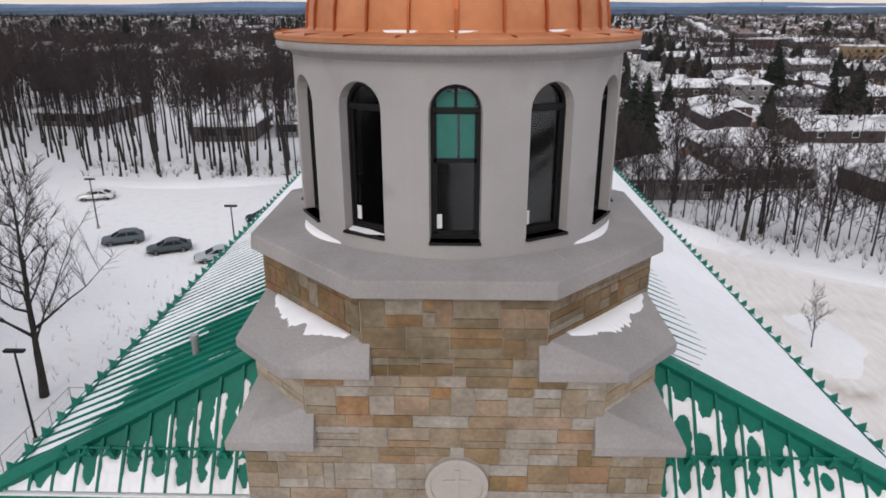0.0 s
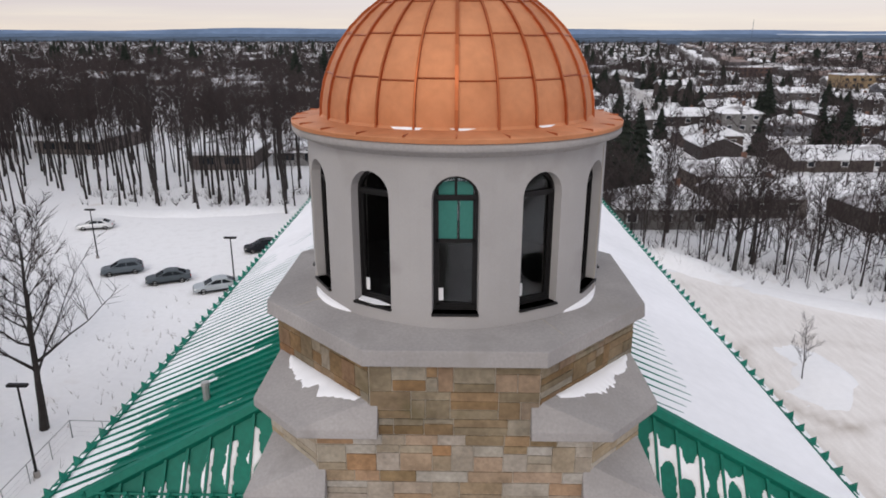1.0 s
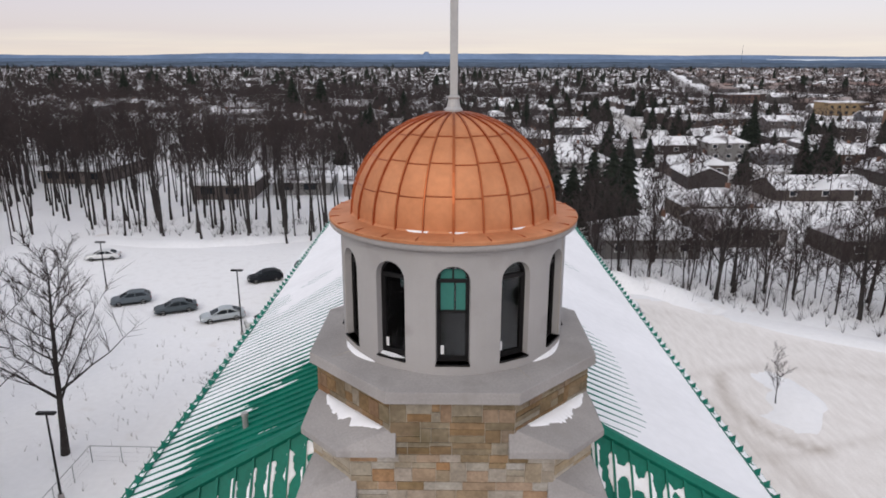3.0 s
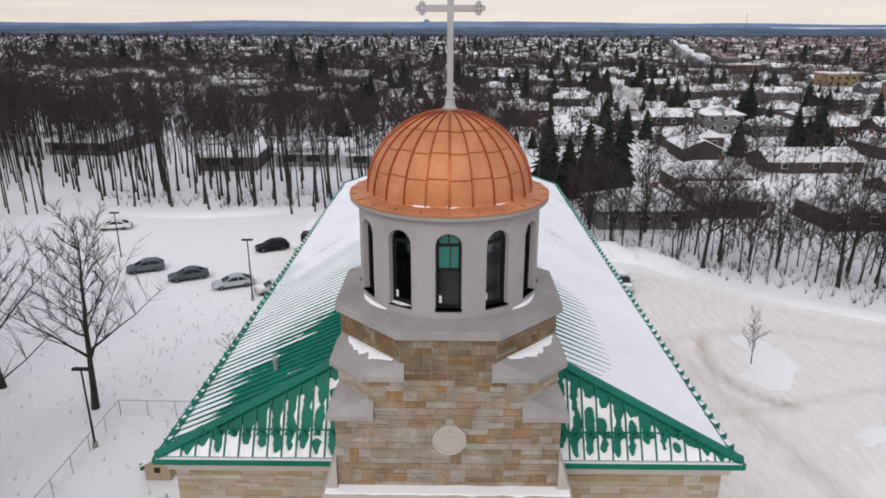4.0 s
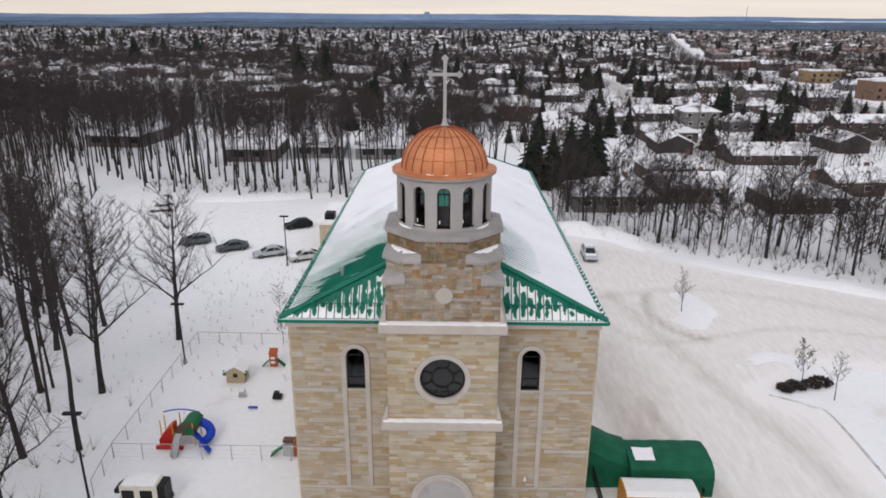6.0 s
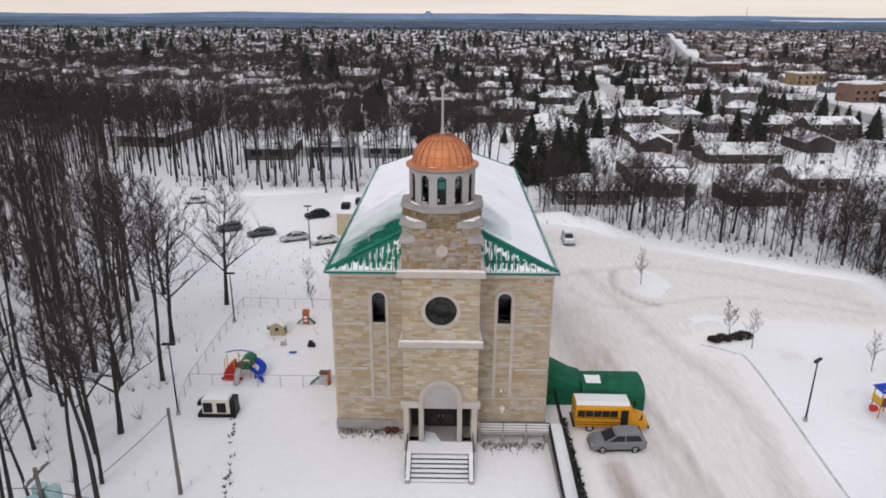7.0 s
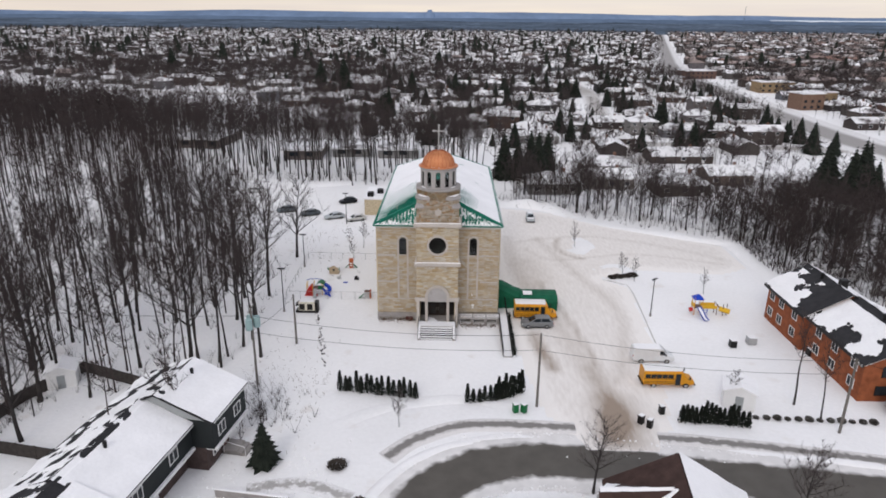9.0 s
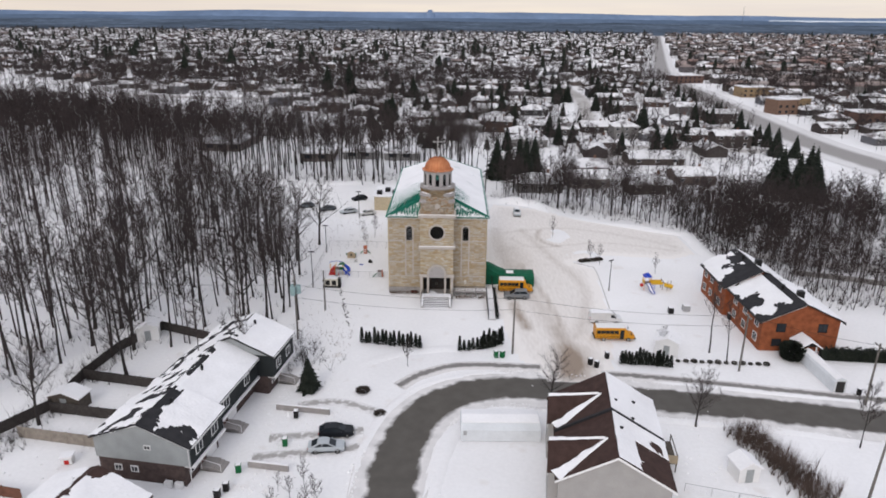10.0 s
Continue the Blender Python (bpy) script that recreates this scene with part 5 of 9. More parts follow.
for n, x0, x1, y0, y1, h0, h1, wd, tw in ((9000, -330, -56, -60, 340, 12, 20, 0.3, 0.095), (270, 18, 125, 40, 76, 5, 11, 0.44, 0.075), (110, 16, 115, 84, 150, 6, 11, 0.42, 0.1), (420, 70, 200, -8, 60, 6, 12, 0.42, 0.07), (330, 61, 118, -14, 64, 6, 12, 0.44, 0.1), (150, -120, 20, 132, 200, 8, 13, 0.42, 0.09), (75, -118, 6, 110, 134, 9, 15, 0.36, 0.1)):
    for _ in range(n):
        x, y = g.uniform(x0, x1), g.uniform(y0, y1)
        if inside((x, y), CLEAR) or inside((x, y), BACK_WOOD) and n != 75 or x < -0.68 * (y + 128) - 22:
            continue
        if n == 9000 and (not inside((x, y), WOOD_EDGE) or y < 110 and g.random() < (0.44 if x > -105 else 0.34)):
            continue
        far_tree(s1, x, y, g.uniform(h0, h1) * (1 if y < 250 else 0.85), g, 15, 150 if y < 120 else 62, wd, tw * (0.6 if y < 120 else 1.9))
for _ in range(80):
    x, y = g.uniform(-66, -30), g.uniform(-45, 60)
    if not inside((x, y), CLEAR):
        far_tree(s1, x, y, g.uniform(10, 17), g, 20, 160, 0.3, 0.05)
solo("far_woods", s1, TWIG, "dense leafless grey-brown woods", "woods", kind="stuff")
# brush at the wood's foot
s2 = Soup()
for _ in range(900):
    if g.random() < 0.5:
        t_ = g.random()
        a, b = ((12, 68), (61, 39.5)) if g.random() < 0.7 else ((62, 39), (65, 10))
        x, y = a[0] + (b[0] - a[0]) * t_ + g.uniform(-2, 8), a[1] + (b[1] - a[1]) * t_ + g.uniform(0, 9)
    else:
        x, y = g.uniform(-60, 10), g.uniform(88, 100)
        if g.random() < 0.35:
            x, y = g.uniform(-60, -27), g.uniform(-25, 20)
    for k in range(9):
        v = Vector((g.uniform(-1, 1), g.uniform(-1, 1), g.uniform(0.6, 2.0))) * g.uniform(0.5, 1.3)
        w = Vector((g.uniform(-1, 1), g.uniform(-1, 1), 0)).normalized() * 0.018
        s2.add([(x - w.x, y - w.y, -0.05), (x + w.x, y + w.y, -0.05), (x + v.x, y + v.y, v.z)], [(0, 1, 2)])
for _ in range(1500):
    x, y = 61.8 + 34 * g.random() ** 1.3, g.uniform(-6, 60)
    if inside((x, y), CLEAR):
        continue
    for k in range(7):
        v = Vector((g.uniform(-1, 1), g.uniform(-1, 1), g.uniform(0.8, 2.4))) * g.uniform(0.6, 1.5)
        w = Vector((g.uniform(-1, 1), g.uniform(-1, 1), 0)).normalized() * 0.035
        s2.add([(x - w.x, y - w.y, -0.05), (x + w.x, y + w.y, -0.05), (x + v.x, y + v.y, v.z)], [(0, 1, 2)])
for _ in range(420):
    t_ = g.random()
    if _ < 200:
        x, y = -52.5 + 3 * t_ + g.gauss(0, 1.4), -52 + 28 * t_ + g.gauss(0, 1.5)
    elif _ < 320:
        x, y = g.uniform(-66, -46), g.uniform(-40, -8)
    else:
        x, y = g.gauss(-22, 3), g.gauss(-27, 2.5)
    for k in range(8):
        v = Vector((g.uniform(-1, 1), g.uniform(-1, 1), g.uniform(0.7, 2.2))) * g.uniform(0.5, 1.5)
        w = Vector((g.uniform(-1, 1), g.uniform(-1, 1), 0)).normalized() * 0.022
        s2.add([(x - w.x, y - w.y, -0.05), (x + w.x, y + w.y, -0.05), (x + v.x, y + v.y, v.z)], [(0, 1, 2)])
solo("brush", s2, TWIG, "thin leafless brush along the woods", "brush", kind="stuff")
# dry weeds poking through the snow beside the car park
s3 = Soup()
for _ in range(240):
    x, y = g.gauss(-27, 9), g.gauss(36, 11)
    if not (-50 < x < -11.5 and 13 < y < 50):
        continue
    for k in range(3):
        v = Vector((g.uniform(-0.3, 0.3), g.uniform(-0.3, 0.3), g.uniform(0.25, 0.75)))
        s3.add([(x - 0.012, y, -0.05), (x + 0.012, y, -0.05), (x + v.x, y + v.y, v.z)], [(0, 1, 2)])
for _ in range(260):
    x, y = g.uniform(-25, -13.5), g.gauss(-21, 6)
    for k in range(3):
        v = Vector((g.uniform(-0.3, 0.3), g.uniform(-0.3, 0.3), g.uniform(0.2, 0.6)))
        s3.add([(x - 0.012, y, -0.05), (x + 0.012, y, -0.05), (x + v.x, y + v.y, v.z)], [(0, 1, 2)])
solo("dry_weeds", s3, mat("dry_weeds", (0.16, 0.115, 0.085), 0.95, var=0.3, bump=0), "brown dry weeds poking through snow", "weeds", kind="stuff")

# single trees round the church
for x, y, k, sc, rz, lab in ((-28, 27, 3, 0.98, 40, "large bare tree beside the lamp posts"), (-33.3, -14, 3, 1.12, 0, "large spreading bare tree at the wood's edge"), (-24, -13, 1, 0.95, 80, "tall bare tree near the utility pole"),
                             (-29.2, -14.6, 5, 1.05, 10, "tall bare tree at the wood's edge"), (-45, -32.8, 3, 0.95, 200, "bare tree beside the back gardens"), (-50.5, -45.5, 3, 0.8, 120, "bare tree beside the garden fence"), (-30.8, 16.4, 3, 1.05, 70, "large bare tree near the play yard"), (-39.4, 24.4, 3, 1.1, 10, "broad bare tree near the play yard"), (-37.3, 30, 3, 0.95, 190, "broad bare tree near the play yard"), (-28.4, 8.0, 0, 1.15, 30, "tall bare tree beside the play yard fence"), (-47.4, 35.2, 3, 0.95, 250, "broad bare tree by the car park")):
    plant(k, x, y, rz, sc, lab, "single bare trees")
for x, y, k, sc, rz, lab in ((16.4, -39.6, 3, 0.55, 30, "small bare street tree"), (35.1, -43.3, 3, 0.5, 90, "small bare street tree"), (-3.7, -28.9, 6, 0.42, 10, "small reddish bare tree by the pavement"),
                             (44.2, -22.8, 0, 0.72, 150, "tall bare tree beside the brick house"), (45.6, -26.4, 2, 0.72, 20, "bare tree beside the brick house"), (54.2, -47.3, 4, 0.7, 60, "bare tree leaning by the street"), (36.5, -23, 4, 0.36, 60, "small bare tree by the white shed"),
                             (27.2, 35, 6, 0.46, 20, "small bare sapling on a snowy island"), (33.3, 19.4, 6, 0.4, 90, "small bare sapling in a shrub bed"), (34.7, 16.4, 4, 0.36, 170, "small bare sapling in a shrub bed"), (45.3, 11.7, 6, 0.38, 10, "small bare sapling near the playground")):
    plant(k, x, y, rz, sc, lab, "single bare trees")
for x, y, k, sc, rz, lab in ((-15.8, 33, 4, 0.42, 0, "thin young bare tree in snow"), (-18.3, 31, 4, 0.36, 70, "thin young bare tree in snow"), (-17, 27, 6, 0.3, 140, "thin young bare tree in snow"), (-25, -33, 6, 0.4, 30, "low bare shrubby tree"), (-14.8, -58.6, 6, 0.3, 200, "low bare shrub in the front garden"), (-16.4, -57.4, 6, 0.26, 250, "low bare shrub in the front garden"), (-12.7, -61, 6, 0.34, 300, "low bare shrub in the front garden"), (-16.0, -61.2, 6, 0.3, 20, "low bare shrub in the front garden"), (-22.6, -27.5, 6, 0.42, 80, "low bare shrubby tree"), (-20.7, -25.6, 6, 0.36, 10, "low bare shrubby tree"), (-24.4, -29.8, 4, 0.36, 140, "low bare shrubby tree"), (-19.4, -28.6, 6, 0.3, 190, "low bare shrubby tree"), (-13.6, -56.5, 6, 0.33, 30, "low bare shrub in the front garden"), (-11.5, -59.5, 6, 0.36, 110, "low bare shrub in the front garden")):
    plant(k, x, y, rz, sc, lab, "single bare trees")


# conifers
def spruce(seed, h, rad, layers=16, per=11):
    g_ = random.Random(seed)
    tr, fo = Soup().tube((0, 0, -0.1), (0, 0, h * 0.95), h * 0.018, 0.02, 6, False), Soup()
    for i in range(layers):
        f = i / (layers - 1)
        z = h * (0.08 + 0.9 * f)
        r = rad * (1 - f) ** 0.85 + 0.12
        for k in range(per):
            a = 6.283 * (k + g_.random()) / per
            L_ = r * g_.uniform(0.7, 1.15)
            c, s_ = math.cos(a), math.sin(a)
            drop = L_ * g_.uniform(0.15, 0.5)
            wv = L_ * g_.uniform(0.22, 0.36)
            t = (c * L_, s_ * L_, z - drop)
            m1 = (c * L_ * 0.5 - s_ * wv, s_ * L_ * 0.5 + c * wv, z - drop * 0.6 + g_.uniform(-0.1, 0.1))
            m2 = (c * L_ * 0.5 + s_ * wv, s_ * L_ * 0.5 - c * wv, z - drop * 0.6 + g_.uniform(-0.1, 0.1))
            up = (c * L_ * 0.3, s_ * L_ * 0.3, z + h * 0.02)
            fo.add([(0, 0, z + h * 0.03), m1, t, m2, up], [(0, 1, 4), (4, 1, 2), (4, 2, 3), (0, 4, 3)])
    for k in range(3):
        fo.tube((0, 0, h * (0.1 + 0.22 * k)), (0, 0, h * (0.6 + 0.17 * k)), rad * (0.74 - 0.2 * k), 0.0, 9, False)
    return tr.mesh("trunk", BARK), fo.mesh("crown", NEEDLE)


SPRUCES = [spruce(31, 12, 4.0, 17, 15), spruce(32, 12.5, 3.7, 18, 15), spruce(33, 11.5, 4.3, 15, 15)]


def conifer(k, x, y, rz, sc, label, group="dark conifers of the town"):
    t = thing("spruce", label, "conifer", pose(x, y, 0, 0, 0, rz) @ Matrix.Scale(sc, 4), group)
    part("trunk", SPRUCES[k][0], None, t)
    part("crown", SPRUCES[k][1], None, t)
    return t


conifer(2, -17.3, -35.9, 0, 0.46, "small dark spruce standing in snow by a house")
for n_, (x, y, sc) in enumerate(((104, 74, 1.2), (110, 80, 1.25), (100, 80, 1.05), (108, 70, 1.0), (115, 86, 1.1), (106, 88, 1.15), (26, 91, 1.25), (29, 94, 1.2), (27, 88, 0.75), (21, 98, 0.95), (25, 101, 1.1), (17, 96, 1.15), (-36, 196, 0.9))):
    conifer(n_ % 3, x, y, 50 * n_, sc, "tall dark spruce at the wood's edge", "dark conifers by the church")


# ---- the town beyond the woods ----
WALLS = [(0.14, 0.13, 0.13), (0.11, 0.07, 0.055), (0.30, 0.29, 0.28), (0.075, 0.062, 0.058), (0.15, 0.12, 0.10), (0.05, 0.05, 0.052), (0.11, 0.075, 0.065), (0.18, 0.19, 0.21)]
TOWN_WALL = mat("town_walls", (0.95, 0.95, 0.95), 0.9, var=0.15, big=0.3, fine=3, bump=0, ramp=WALLS)
TOWN_WALL_O = mat("town_house_walls", (0.95, 0.95, 0.95), 0.9, var=0.15, big=0.3, fine=5, bump=0.1, ramp=WALLS, by="object")
TOWN_ROOF = mat("town_snowy_roofs", (0.80, 0.79, 0.80), 0.9, var=0.06, big=0.2, fine=2, bump=0, grime=((0.14, 0.12, 0.12), 0.16, 0.52))
TOWN_ROOF_B = mat("town_bare_roofs", (0.9, 0.9, 0.9), 0.9, var=0.15, big=0.3, fine=2, bump=0, ramp=[(0.22, 0.16, 0.14), (0.42, 0.36, 0.34), (0.16, 0.15, 0.15), (0.6, 0.57, 0.56), (0.26, 0.15, 0.12), (0.5, 0.46, 0.45)])
DARK_PANE = plain("dark_pane", (0.03, 0.034, 0.04), 0.15, var=0.2, bump=0)


def gable(s, w, d, z0, h, m, over=0.4):
    """A gable roof with its ridge along x and eaves thickness."""
    a, b = w / 2 + over, d / 2 + over
    pts = [(-a, -b, z0 - 0.15), (a, -b, z0 - 0.15), (a, 0, z0 + h), (-a, 0, z0 + h), (-a, b, z0 - 0.15), (a, b, z0 - 0.15)]
    pts += [(x, y, z + 0.22) for x, y, z in pts]
    vs = [tuple(m @ Vector(p)) for p in pts]
    s.add(vs, [(6, 7, 8, 9), (9, 8, 11, 10), (0, 1, 7, 6), (4, 10, 11, 5), (0, 6, 9, 3), (3, 9, 10, 4), (1, 2, 8, 7), (2, 5, 11, 8), (1, 0, 3, 2), (2, 3, 4, 5)])


def hip_roof(s, w, d, z0, h, m, over=0.4):
    a, b = w / 2 + over, d / 2 + over
    r = max(0.1, a - b)
    pts = [(-a, -b, z0), (a, -b, z0), (a, b, z0), (-a, b, z0), (-r, 0, z0 + h), (r, 0, z0 + h), (-a, -b, z0 - 0.2), (a, -b, z0 - 0.2), (a, b, z0 - 0.2), (-a, b, z0 - 0.2)]
    vs = [tuple(m @ Vector(p)) for p in pts]
    s.add(vs, [(0, 1, 5, 4), (2, 3, 4, 5), (1, 2, 5), (3, 0, 4), (6, 7, 1, 0), (7, 8, 2, 1), (8, 9, 3, 2), (9, 6, 0, 3)])


def town_house(w, d, h, rh, kind, label, roof_mat, seed):
    """A house with walls, roof, windows, door and chimney, at the origin."""
    g_ = random.Random(seed)
    t = thing("house", label, "house", None, "houses of the town")
    wall = Soup().box(-w / 2, w / 2, -d / 2, d / 2, -0.1, h)
    if kind == "gable":
        for sx in (-1, 1):
            wall.add([(sx * w / 2, -d / 2, h), (sx * w / 2, d / 2, h), (sx * w / 2, 0, h + rh * 0.9)], [(0, 1, 2)])
    part("wall", wall, TOWN_WALL_O, t)
    rs = Soup()
    (gable if kind == "gable" else hip_roof)(rs, w, d, h, rh, Matrix())
    roof_ = part("roof", rs, roof_mat, t, "roof under snow")
    part("chimney", Soup().box(-0.35, 0.35, -0.35, 0.35, 0, 1.3), plain("chimney_brick", (0.2, 0.11, 0.08), 0.9, var=0.2), roof_, m=pose(w * 0.22, d * 0.12, h + rh * 0.7))
    for st in range(1 if h < 4 else 2):
        z = 1.0 + st * 2.7
        for i in range(3):
            x = -w / 2 + w * (i + 0.5) / 3 + g_.uniform(-0.3, 0.3)
            win = part("window", Soup().box(-0.75, 0.75, -0.05, 0.05, 0, 1.2), WHITE, t, m=pose(x, -d / 2, z))
            part("pane", Soup().box(-0.65, 0.65, -0.08, -0.04, 0.1, 1.1), DARK_PANE, win)
    part("door", Soup().box(-0.5, 0.5, -0.07, 0.05, 0, 2.05), WHITE, t, m=pose(w * 0.33, -d / 2, 0.1))
    return t


HOUSES = [town_house(13, 8.5, 3.0, 1.9, "gable", "low bungalow with a snow-covered gable roof", TOWN_ROOF, 1), town_house(11, 9, 5.4, 2.0, "hip", "two-storey house with a snowy hipped roof", TOWN_ROOF, 2),
          town_house(14, 9.5, 3.1, 2.2, "hip", "bungalow with a snowy hipped roof", TOWN_ROOF, 3), town_house(15, 8, 5.2, 1.6, "gable", "long two-storey house with a snowy roof", TOWN_ROOF, 4)]
HOUSES.append(town_house(20, 10, 2.5, 1.9, "gable", "long low dark-walled house under a snowy roof", TOWN_ROOF, 5))
# kind, x, y, turn of the houses that stand out behind the church
STANDING = [(4, 76, 124, 3), (2, 29, 82, 2), (0, 45, 88, 3), (2, 48, 105, 3), (2, 63, 82, 4), (0, 80, 94, 5), (0, 57, 137, 88), (2, 61, 152, 3), (2, 91, 173, 4), (2, 109, 173, 2), (3, 117, 158, 3), (0, 103, 141, 94), (1, 78, 178, 3), (0, 52, 184, 4), (2, 34, 156, 1),
            (3, 95, 253, 2), (3, 129, 250, 5), (2, 114, 215, 2), (0, 68, 192, 3), (0, 39, 194, 1), (0, 23, 287, 2), (0, 22, 251, 3), (2, 25, 218, 4)]
g = random.Random(77)
HIGHWAY = smooth_line([(170, -20), (164, 60), (159, 121), (155.5, 168), (160, 230), (166, 285), (174, 360), (180, 430), (199, 527), (237, 669), (333, 1008), (430, 1350), (538, 1729), (800, 2650)], 6)
strip("road", HIGHWAY, (-14, -10, -8, -6, -4, -1.5, 0, 1.5, 4, 6, 8, 10, 14), 0.08, blend_mat("highway", (0.34, 0.32, 0.31), (0.78, 0.76, 0.76), "off", 5.5, 9, 0.15, 2.5), "wide snow-dusted highway crossing the town", "road")
hw = [Vector((p.x, p.y)) for p in HIGHWAY]


def highway_x(y):
    for a, b in zip(hw, hw[1:]):
        if a.y <= y <= b.y:
            return a.x + (b.x - a.x) * (y - a.y) / (b.y - a.y)
    return hw[-1].x + (y - hw[-1].y) * 0.36


STREETS = [[(-20, 205), (70, 215), (150, 205)], [(62, 118), (70, 215), (85, 330), (80, 470)], [(-320, 330), (-100, 300), (80, 318), (160, 300)], [(-120, 165), (-60, 185), (-20, 205)], [(-260, 520), (0, 470), (185, 480)], [(60, 154), (90, 152), (118, 149), (157, 142)], [(76, 152), (70, 132), (62, 118)]]
STREET_MAT = blend_mat("town_street", (0.50, 0.47, 0.45), (0.77, 0.75, 0.75), "off", 2.5, 5, 0.2, 2.0)
for n_, st in enumerate(STREETS):
    strip("road", smooth_line(st, 8), (-6, -4, -2, 0, 2, 4, 6), 0.014 + 0.008 * n_, STREET_MAT, "snow-packed residential street", "road")
st_lines = [[Vector((p.x, p.y)) for p in smooth_line(st, 4)] for st in STREETS]
things_left = 130
walls, roofs, bare_roofs, town_trees, town_conifers = Soup(), Soup(), Soup(), Soup(), Soup()
conifer_list = []
row_y = 128.0
first = [True] * 5


def settle(k, m):
    """House k at m: the model itself the first time, then copies."""
    if first[k]:
        HOUSES[k].matrix_basis = m
        first[k] = False
    else:
        copy_thing(HOUSES[k], m)


def garden_trees(hx, hy, n, right=False, firs=True):
    for _ in range(n):
        tx, ty = hx + g.uniform(-14, 14), hy + g.uniform(8, 17) * g.choice([-1, 1])
        if abs(tx - highway_x(ty)) < 14 or any(line_dist(Vector((tx, ty)), l) < 4 for l in st_lines):
            continue
        c = g.random()
        if c < ((0.075 if hy < 500 else 0.05) if not right else 0.02):
            if firs:
                conifer_list.append((tx, ty, g.uniform(0.7, 1.4)))
        elif c < (0.9 if hx < 100 else 0.7):
            far_tree(town_trees, tx, ty, g.uniform(6, 13), g, 12 if ty < 500 else 5, 60 if ty < 500 else 15 if ty < 1000 else 5, 0.45, 0.08 if ty < 180 else 0.12 if ty < 300 else 0.00042 * ty)


for k, hx, hy, rot in STANDING:
    settle(k, pose(hx, hy, 0, 0, 0, rot))
    garden_trees(hx, hy, 9 if hy < 160 else 14, False, False)
while row_y < 1930:
    half = 0.72 * (row_y + 135) + 40
    step = 15.5
    x = -half + g.uniform(0, 10)
    while x < half:
        hx, hy = x + g.uniform(-3, 3), row_y + g.uniform(-5, 5) + 0.02 * x + 5 * math.sin(x * 0.02)
        x += step * g.uniform(0.8, 1.35)
        right = hx > highway_x(hy) + 16
        if abs(hx - highway_x(hy)) < 20:
            continue
        if hy < 172 and hx < 128 or hx < -20 and hy < 235 + max(0, -60 - hx) * 0.7:
            continue
        if hy < 600 and any(line_dist(Vector((hx, hy)), l) < 9 for l in st_lines):
            continue
        if g.random() < (0.12 if hy < 500 else 0.2):
            continue
        if not right and g.random() < 0.10:
            continue
        rot = g.choice([0, 0, 0, 0, 90, 4, -6]) + g.uniform(-4, 4)
        if any(abs(hx - q[1]) < 15 and abs(hy - q[2]) < 13 for q in STANDING):
            continue
        if things_left and hy < 420 and abs(hx - 10) < 0.72 * (hy + 130):
            settle(g.randrange(4), pose(hx, hy, 0, 0, 0, rot))
            things_left -= 1
        else:
            w, d = (g.uniform(10, 16), g.uniform(8, 10.5)) if hy < 480 else (g.uniform(8, 12.5), g.uniform(7, 9))
            h = g.choice([2.8, 3.0, 3.2, 4.6]) if not right else g.choice([4.6, 5.2, 5.4])
            m = pose(hx, hy, 0, 0, 0, rot)
            walls.box(-w / 2, w / 2, -d / 2, d / 2, 0, h, m)
            target = bare_roofs if (right and g.random() < 0.75) or g.random() < 0.06 else roofs
            (gable if g.random() < 0.6 else hip_roof)(target, w, d, h, g.uniform(1.4, 2.4), m, 0.5)
        garden_trees(hx, hy, 19 if hy < 500 else 12 if hy < 1000 else 7, right, hy > 480)
    row_y += (22 if row_y < 420 else 18 + row_y / 60) * g.uniform(0.9, 1.15)
g2 = random.Random(3)
# the tall conifers of the nearer town: x, y, height
TALL_WEST = [(-208, 529, 19), (-177, 501, 16), (-109, 326, 10), (-87, 296, 9), (-212, 426, 23), (-272, 450, 12), (-302, 572, 11), (-146, 553, 11), (-359, 775, 15), (-146, 475, 9), (-67, 336, 22), (-50, 238, 8), (-87, 543, 17), (-42, 250, 10), (-31, 218, 12), (-28, 220, 13.5), (-38, 369, 14), (-46, 377, 13), (-80, 328, 21), (-67, 298, 9)]
TALL_EAST = [(-23, 316, 15), (-10, 371, 12), (-5, 222, 8), (3, 281, 17), (10, 225, 7), (24, 263, 12), (28, 235, 13.5), (31, 305, 12), (14, 202, 6), (24, 144, 10), (69, 447, 12), (78, 378, 10), (45, 177, 11), (51, 190, 8), (86, 177, 15.5), (85, 180, 11), (120, 210, 12.5), (129, 223, 8), (97, 349, 14), (97, 331, 15.5), (97, 315, 11), (64, 207, 7), (119, 350, 9), (135, 351, 7), (88, 263, 7), (280, 426, 9.3), (287, 427, 13.6), (269, 326, 8.8)]
for cx, cy, ch in TALL_WEST + TALL_EAST:
    conifer_list.append((cx, cy, ch / 12))
    for _ in range(g2.choice([0, 1, 2])):
        conifer_list.append((cx + g2.gauss(0, 6), cy + g2.gauss(0, 6), ch / 12 * g2.uniform(0.4, 0.75)))
for _ in range(110):
    cx, cy = g2.uniform(-40, 150), g2.uniform(125, 430)
    if abs(cx - highway_x(cy)) > 14 and all(line_dist(Vector((cx, cy)), l) > 4 for l in st_lines):
        conifer_list.append((cx, cy, g2.uniform(0.55, 1.05)))
conifer_list.sort(key=lambda c: c[1])
